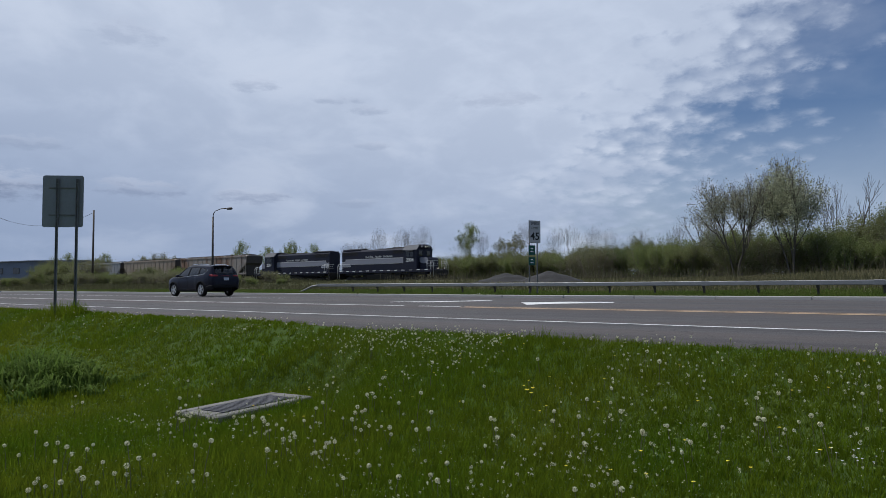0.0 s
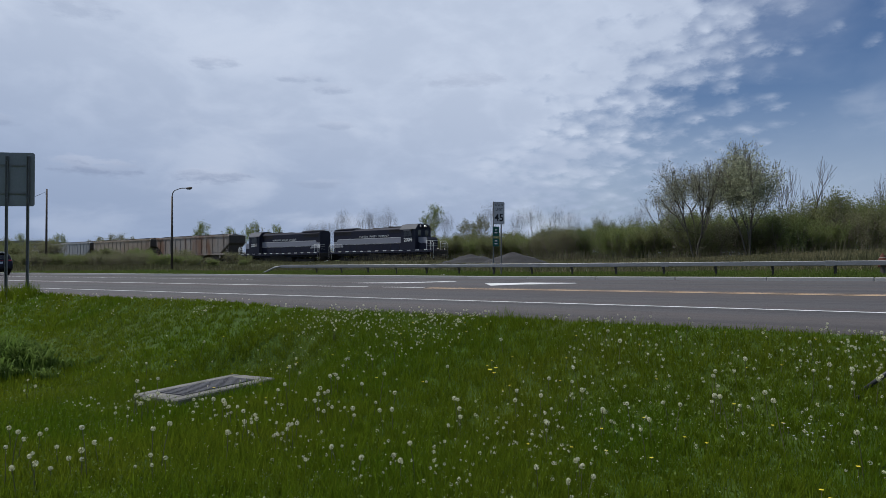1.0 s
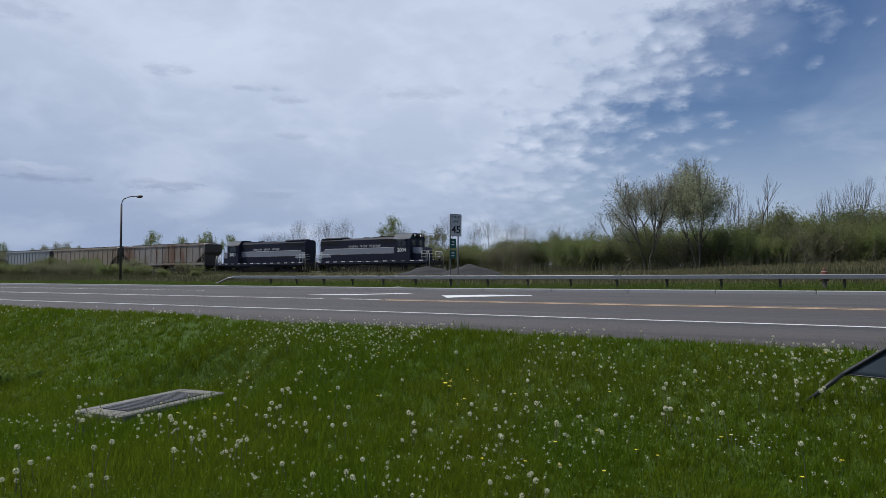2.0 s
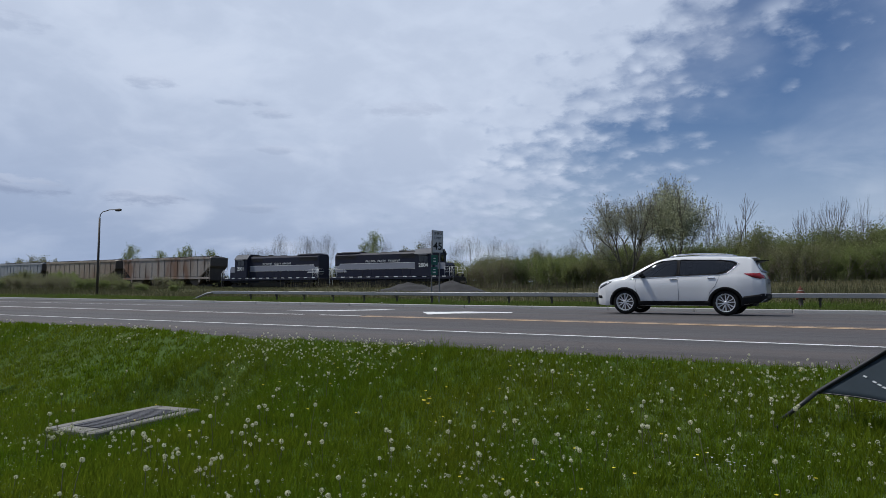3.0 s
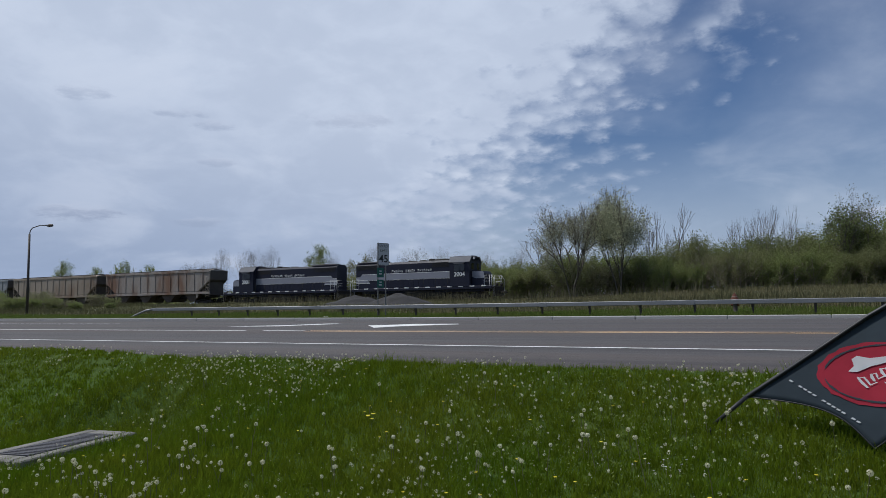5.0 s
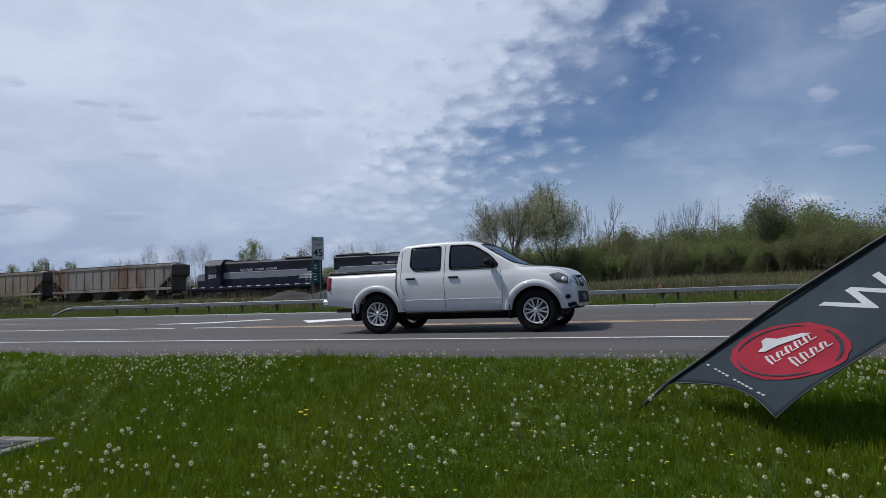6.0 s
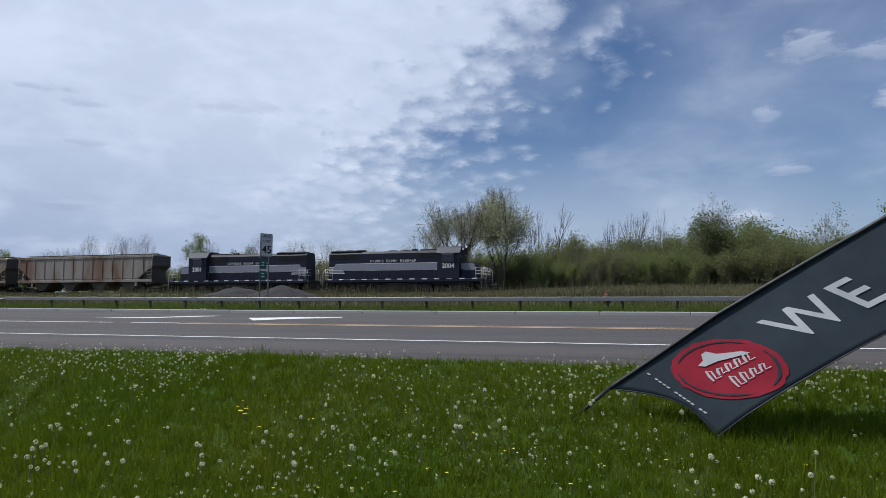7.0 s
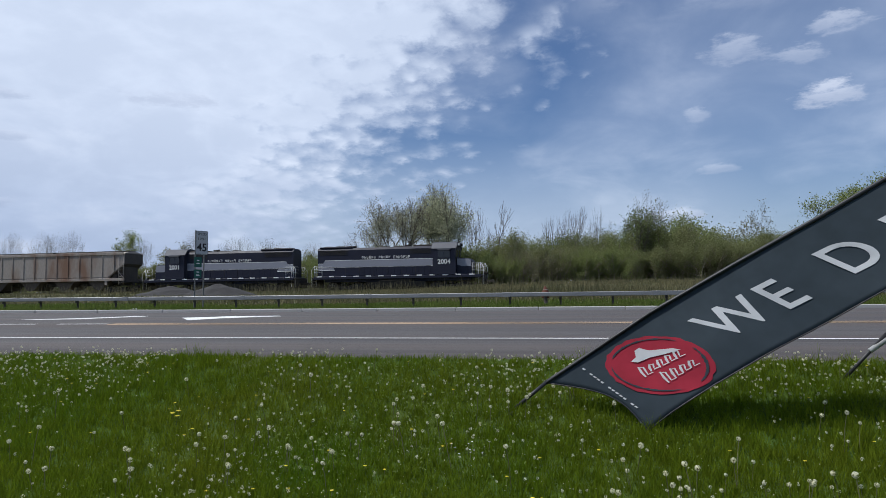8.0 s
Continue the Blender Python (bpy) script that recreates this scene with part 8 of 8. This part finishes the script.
        v = v + np.array([x, y, ground_z(x, y) + rng.uniform(0.06, 0.16) * (0.8 if y > 7 else 1.0)])
        V.append(v)
        F.append(f + base)
        base += len(v)
        n += 1
    for x, y in far_heads:
        h = rng.uniform(0.10, 0.22) * (0.65 if y > 7 else 1.0)
        v, f = puff(rng, 30, rng.uniform(0.011, 0.016))
        z = ground_z(x, y)
        V.append(v + np.array([x, y, z + h]))
        F.append(f + base)
        base += len(v)
    tagged(part_mesh("dandelion_drift", mesh_from("dandelion_drift", np.concatenate(V), np.concatenate(F)), SEED), "drift of small white seed heads in the grass", "flowers", kind="stuff")

    n = 5000
    xy = np.stack([rng.uniform(-9, 4, n), rng.uniform(2.2, 7.5, n)], 1)
    ok = (xy[:, 0] > -3.3 * xy[:, 1]) & (xy[:, 0] < 0.5 * xy[:, 1] + 0.4) & drain_free(xy) & (field_noise(xy, 1.1, 33) + rng.uniform(-0.5, 0.3, n) > -0.05)
    xy = xy[ok]
    c = np.stack([xy[:, 0], xy[:, 1], z_of(xy) + rng.uniform(0.05, 0.13, len(xy))], 1)
    v, f = cards(rng, c, 0.0055)
    tagged(part_mesh("seed_specks", mesh_from("seed_specks", v, f), SEED), "tiny pale seed tufts scattered through the grass", "flowers", kind="stuff")

    def bloom(x, y, h, r, petal, label):
        b = thing("flower", pose(x, y, ground_z(x, y)), label, "flower", "small flowers in the lawn")
        bm = bmesh.new()
        add_rod(bm, (0, 0, -0.02), (0, 0, h), 0.002, seg=5)
        part("stalk", bm, STALK, b)
        bm = bmesh.new()
        for k in range(12):
            a = k * math.pi / 6
            q = [(0.15 * r, -0.12 * r, h), (r, -0.22 * r, h + 0.2 * r), (1.05 * r, 0.22 * r, h + 0.2 * r), (0.15 * r, 0.12 * r, h)]
            bm.faces.new([bm.verts.new(Matrix.Rotation(a, 3, "Z") @ Vector(c)) for c in q])
        add_lathe(bm, [(0.35 * r, h - 0.1 * r), (0.40 * r, h + 0.15 * r), (0.2 * r, h + 0.3 * r)], (0, 0, 0), "z", 8)
        part("bloom", bm, petal, b)

    for dx, dy, h in ((0, 0, 0.09), (0.05, 0.03, 0.10), (0.07, -0.03, 0.08), (-0.03, 0.05, 0.07)):
        bloom(-3.8 + dx, 6.06 + dy, h, 0.022, YELLOW, "yellow dandelion flower in the lawn")
    for k in range(80):
        x, y = rng.uniform(-9, 3), rng.uniform(4.6, 7.5)
        bloom(x, y, rng.uniform(0.05, 0.13), 0.014, YELLOW, "yellow dandelion flower in the lawn")
    for k in range(12):
        bloom(-0.83 + rng.normal(0, 0.09), 5.65 + rng.normal(0, 0.07), rng.uniform(0.06, 0.1), 0.009, DAISY, "small white daisy in the lawn")


make_brush()
make_trees()
make_verge()
make_lawn()
make_dandelions()

# ---- feather flag blown over beside the road ----
CLOTH = leaf_mat("dark_slate_flag_cloth", (0.074, 0.096, 0.116), (0.062, 0.082, 0.100), 0.5, 0.0, 1.5)
FLAG_RED = leaf_mat("flag_red_print", (0.43, 0.035, 0.062), (0.37, 0.03, 0.053), 0.35, 0.0, 3)
FLAG_WHITE = leaf_mat("flag_white_print", (0.66, 0.68, 0.70), (0.56, 0.58, 0.60), 0.3, 0.0, 3)
POLE_BLACK = mat("black_flag_pole", (0.020, 0.020, 0.022), 0.45, tint=(0.03, 0.03, 0.03))
FOOT = Vector((-0.51, 6.5, -0.38))
ALONG = Vector((0.852, 0, 0.524))  # the pole's lean
DOWN = Vector((0.524, 0, -0.852))  # across the cloth, away from the pole
READ, RISE = Vector((0.87, 0, 0.45)), Vector((-0.86, 0, 0.53))  # the print's own directions on the dragged cloth


def spot(s, w):
    """Plain x, z of a place given along and across the cloth."""
    p = FOOT + ALONG * s + DOWN * w
    return p.x, p.z


def flag_point(x, z, proud=0.0):
    """A place on the cloth in the flag's own space (origin at the pole's foot)."""
    d = Vector((x, 0, z)) - Vector((FOOT.x, 0, FOOT.z))
    s, w = d.dot(ALONG), d.dot(DOWN)
    wave = 0.030 * math.sin(s * 2.4 + w * 1.5) * min(1.0, max(0.0, w) / 0.5) + 0.012 * math.sin(s * 7 - w * 5) * min(1.0, max(0.0, w) / 0.8)
    p = ALONG * s + DOWN * w
    return Vector((p.x, wave - proud, p.z))


def make_flag():
    flag = thing("feather_flag", Matrix.Translation(FOOT), "dark feather flag on a black pole blown far over", "flag")
    line = [(-0.51, -0.42), (-0.22, -0.18), (0.17, 0.08), (0.73, 0.46), (1.47, 0.89), (2.17, 1.28), (2.70, 1.59), (3.6, 2.05), (4.3, 2.33), (4.9, 2.40), (5.25, 2.2), (5.3, 1.95)]
    bm = bmesh.new()
    pts = [Vector((x - FOOT.x, 0, z - FOOT.z)) for x, z in line]
    add_tube(bm, pts, 0.014, 10)
    part("pole", bm, POLE_BLACK, flag)
    bm = bmesh.new()
    add_rod(bm, pts[0] + Vector((-0.07, 0, -0.06)), pts[1], 0.018, 0.018, 10)
    add_rod(bm, pts[0] + Vector((-0.02, -0.18, -0.03)), pts[0] + Vector((-0.02, 0.18, -0.03)), 0.012, seg=6)
    part("ground_spike", bm, POLE_BLACK, flag)
    # cloth between the pole and the free edge
    upper = [(0.0, -0.22, -0.18), (0.08, 0.17, 0.08), (0.2, 0.73, 0.46), (0.35, 1.47, 0.89), (0.5, 2.17, 1.28), (0.62, 2.70, 1.59), (0.8, 3.6, 2.05), (0.92, 4.3, 2.33), (1.0, 4.9, 2.38)]
    lower = [(u, *spot(s, w)) for u, s, w in ((0.0, 0.91, 0.80), (0.08, 1.17, 0.775), (0.2, 1.60, 0.755), (0.35, 2.20, 0.757), (0.5, 2.85, 0.775), (0.62, 3.4, 0.79), (0.8, 4.2, 0.81), (0.92, 5.15, 0.82), (1.0, 6.14, 0.9))]
    nu, nv = 70, 18

    def at(u, v):
        ax, az_ = lerp([(p[0], p[1]) for p in upper], u), lerp([(p[0], p[2]) for p in upper], u)
        bx, bz = lerp([(p[0], p[1]) for p in lower], u), lerp([(p[0], p[2]) for p in lower], u)
        x, z = ax + (bx - ax) * v, az_ + (bz - az_) * v
        sag = 0.16 * math.sin(math.pi * v) ** 1.1 * max(0.0, 1 - u / 0.10)  # the hollow bottom hem
        return x + sag * ALONG.x, z + sag * ALONG.z

    V, F = [], []
    for face in (0.0, 0.004):
        for i in range(nu + 1):
            for j in range(nv + 1):
                V.append(flag_point(*at(i / nu, j / nv), -face))
    n = (nu + 1) * (nv + 1)
    for i in range(nu):
        for j in range(nv):
            a = i * (nv + 1) + j
            F.append((a, a + 1, a + nv + 2, a + nv + 1))
            F.append((n + a, n + a + nv + 1, n + a + nv + 2, n + a + 1))
    for i in range(nu):
        a = i * (nv + 1) + nv
        F.append((a, n + a, n + a + nv + 1, a + nv + 1))
    for j in range(nv):
        F.append((j, n + j, n + j + 1, j + 1))
    cloth = part_mesh("cloth", mesh_from("cloth", np.array([tuple(v) for v in V]), np.array(F)), CLOTH, flag, "dark slate cloth", smooth=True)
    # sleeve and hems
    bm = bmesh.new()
    hem = [flag_point(*at(i / nu, 0.0)) for i in range(nu + 1)]
    add_tube(bm, hem, 0.021, 8)
    part("pole_sleeve", bm, POLE_BLACK, cloth)
    bm = bmesh.new()
    add_tube(bm, [flag_point(*at(0, j / nv)) for j in range(nv + 1)] + [flag_point(*at(i / nu, 1.0)) for i in range(1, nu + 1)], 0.006, 5)
    part("hem", bm, POLE_BLACK, cloth)

    def on_print(cx, cz, a, b, proud):
        q = READ * a + RISE * b
        return flag_point(cx + q.x, cz + q.z, proud)

    def patch(name, outline, cx, cz, material, proud, label=""):
        bm = bmesh.new()
        f = bm.faces.new([bm.verts.new((a, b, 0)) for a, b in outline])
        bmesh.ops.triangulate(bm, faces=[f])
        bmesh.ops.subdivide_edges(bm, edges=list(bm.edges), cuts=2, use_grid_fill=True)
        for v in bm.verts:
            v.co = on_print(cx, cz, v.co.x, v.co.y, proud)
        return part(name, bm, material, cloth, label)

    def glyph(ch, cx, cz, size):
        ob = add_text(ch, size, Matrix(), FLAG_WHITE, cloth, "letter", 0.0, "white printed letter", 0.004)
        for v in ob.data.vertices:
            v.co = on_print(cx, cz, v.co.x, v.co.y, 0.007)

    glyph("W", *spot(2.06, 0.365), 0.49)
    glyph("E", *spot(2.49, 0.40), 0.50)
    glyph("D", *spot(3.14, 0.42), 0.51)
    glyph("E", *spot(3.66, 0.45), 0.50)
    (ex, ez), r = spot(1.30, 0.375), 0.375
    rng = random.Random(4)
    disc = [((r + rng.uniform(-0.008, 0.012)) * math.cos(a), (r + rng.uniform(-0.008, 0.012)) * math.sin(a)) for a in np.linspace(0, 2 * math.pi, 48, endpoint=False)]
    bm = bmesh.new()
    rings = [[bm.verts.new(on_print(ex, ez, a * q, b * q, 0.007)) for a, b in disc] for q in (1.0, 0.86, 0.7, 0.52, 0.34, 0.16)]
    for a, b in zip(rings, rings[1:]):
        for k in range(48):
            bm.faces.new((a[k], a[(k + 1) % 48], b[(k + 1) % 48], b[k]))
    bm.faces.new(rings[-1])
    part("emblem_disc", fix(bm), FLAG_RED, cloth, "red printed disc")
    for a0, a1 in ((0.4, 2.2), (2.5, 4.4), (4.9, 6.3)):
        bm = bmesh.new()
        last = None
        for q in range(25):
            a = a0 + (a1 - a0) * q / 24
            w = 0.009 * math.sin(math.pi * q / 24) ** 0.5 * (1 + 0.5 * rng.uniform(-1, 1)) + 0.001
            c = 0.332 + 0.006 * math.sin(3 * a)
            pair_ = [bm.verts.new(on_print(ex, ez, k * math.cos(a), k * math.sin(a), 0.012)) for k in (c - w, c + w)]
            if last:
                bm.faces.new((last[0], last[1], pair_[1], pair_[0]))
            last = pair_
        part("emblem_ring", bm, CLOTH, cloth, "dark brushed ring")
    patch("emblem_roof", [(-0.09, 0.15), (-0.02, 0.17), (0.03, 0.235), (0.08, 0.24), (0.11, 0.17), (0.25, 0.08), (0.28, 0.03), (0.16, 0.06), (0.05, 0.10), (-0.06, 0.11)], ex - 0.03, ez - 0.01, FLAG_WHITE, 0.016, "white roof shape")
    # two rows of loose white brush strokes below it
    def ribbon(pts, w):
        bm = bmesh.new()
        last = None
        n = len(pts)
        for k in range(n):
            d = Vector(pts[min(k + 1, n - 1)]) - Vector(pts[max(k - 1, 0)])
            q = Vector((-d.y, d.x)).normalized() * w / 2 * (0.6 if k in (0, n - 1) else 1.0)
            pair_ = [bm.verts.new(on_print(ex, ez, pts[k][0] + e * q.x, pts[k][1] + e * q.y, 0.016)) for e in (-1, 1)]
            if last:
                bm.faces.new((last[0], last[1], pair_[1], pair_[0]))
            last = pair_
        part("emblem_stroke", bm, FLAG_WHITE, cloth)

    for b0, a0, n, high in ((0.01, -0.18, 5, 0.10), (-0.14, -0.11, 4, 0.11)):
        for k in range(n):
            a, t = a0 + 0.082 * k, high * (1.25 if k == 0 else rng.uniform(0.7, 1.0))
            ribbon([(a, b0 - t / 2), (a + 0.02, b0), (a + 0.05, b0 + t / 2)], 0.021)
            ribbon([(a + 0.045, b0 + t * 0.42), (a + 0.075, b0 + t * 0.30), (a + 0.055, b0 - t * 0.05), (a + 0.035, b0 - t * 0.40), (a + 0.085, b0 - t * 0.42)], 0.014)
    # a line of small print along the hem, as bars
    for k in range(15):
        if k in (1, 6, 12):
            continue
        u, v = spot(0.72 + 0.0155 * k, 0.06 + 0.0375 * k)
        patch("small_print", [(-0.008, -0.014), (0.008, -0.014), (0.008, 0.014), (-0.008, 0.014)], u, v, FLAG_WHITE, 0.009)
    return flag, cloth


FLAG, FLAG_CLOTH = make_flag()


def make_second_pole():
    p = thing("flag_pole", pose(2.55, 7.2, ground_z(2.55, 7.2)), "black flag pole leaning over the grass", "flag pole")
    bm = bmesh.new()
    add_rod(bm, (-0.06, 0, -0.07), (0.36, 0, 0.40), 0.018, 0.018, 8)
    add_rod(bm, (0.36, 0, 0.40), (2.6, 0, 1.9), 0.017, 0.012, 8)
    part("pole", bm, POLE_BLACK, p)
    bm = bmesh.new()
    add_rod(bm, (0.22, -0.004, 0.25), (1.2, -0.004, 0.97), 0.026, 0.024, 8)
    part("sleeve", bm, FLAG_WHITE, p, "pale cloth sleeve")
    post = thing("marker_post", pose(1.93, 8.0, -0.05), "short pale post at the edge of the road shoulder", "post")
    bm = bmesh.new()
    add_box(bm, (0, 0, 0.06), (0.10, 0.05, 0.26), 0.01)
    part("stake", bm, CONCRETE, post)


make_second_pole()


def motions():
    """All that moves: four vehicles along their lanes with turning wheels, the train on its track, the flag on its leaning pole."""
    def drive(key, y, t0, x_at, speed):
        car, wheels, r, fold = CARS[key]
        rz = 0 if speed > 0 else 180
        rows = []
        for t in (0, 2, 4, 6, 8):
            x = x_at + speed * (t - t0)
            rows.append((t, pose(x, y, road_z(x, y), 0, 0, rz)))
        walk(car, rows)
        # the rims repeat every 'fold' degrees, so a whole number of folds is left out of each step
        step = math.degrees(abs(speed) / FPS / r) % fold
        for w in wheels:
            at = w.matrix_basis.translation.copy()
            walk(w, [(k / FPS, Matrix.Translation(at) @ Matrix.Rotation(radians(step * k), 4, "Y")) for k in range(0, 8 * FPS + 1)])

    drive("jeep", 20.45, 0.0, -34.94 + 1.35, -22.7)
    drive("rogue", 20.40, 3.5, -15.57 + 1.35, -20.15)
    drive("rav", 13.15, 4.0, -8.11 + 1.33, 24.45)
    drive("truck", 12.85, 6.0, -5.85 + 1.57, 21.7)
    for car, back, turned in TRAIN:
        walk(car, [(t, pose(TRAIN_X + TRAIN_V * t - back, TRACK_Y, RAIL_Z, 0, 0, 180 if turned else 0)) for t in (0, 4, 8)])
        for w, r in ROLLING:
            if w.parent.parent is car:
                at = w.matrix_basis.translation.copy()
                turn = TRAIN_V / r * (-1 if turned else 1)
                walk(w, [(k / 10, Matrix.Translation(at) @ Matrix.Rotation(turn * k / 10, 4, "Y")) for k in range(81)])
    # the cloth swings about the leaning pole as the wind drops and rises
    swing = ((0, 30), (2, 36), (3.5, 30), (4.5, 24), (5.5, 27), (6.0, 42), (6.5, 20), (6.75, 20), (7.0, 22), (7.3, 22), (7.6, 21), (8.0, 22))
    walk(FLAG_CLOTH, [(t, Matrix.Rotation(radians(-a), 4, ALONG)) for t, a in swing])
    sway = ((0, -2.5), (3, -3.0), (5.5, -2.4), (6, -2.6), (6.5, -2.4), (7, -1.85), (7.5, -1.35), (8, 0.0))
    walk(FLAG, [(t, Matrix.Translation(FOOT) @ Matrix.Rotation(radians(a), 4, "Y")) for t, a in sway])


motions()
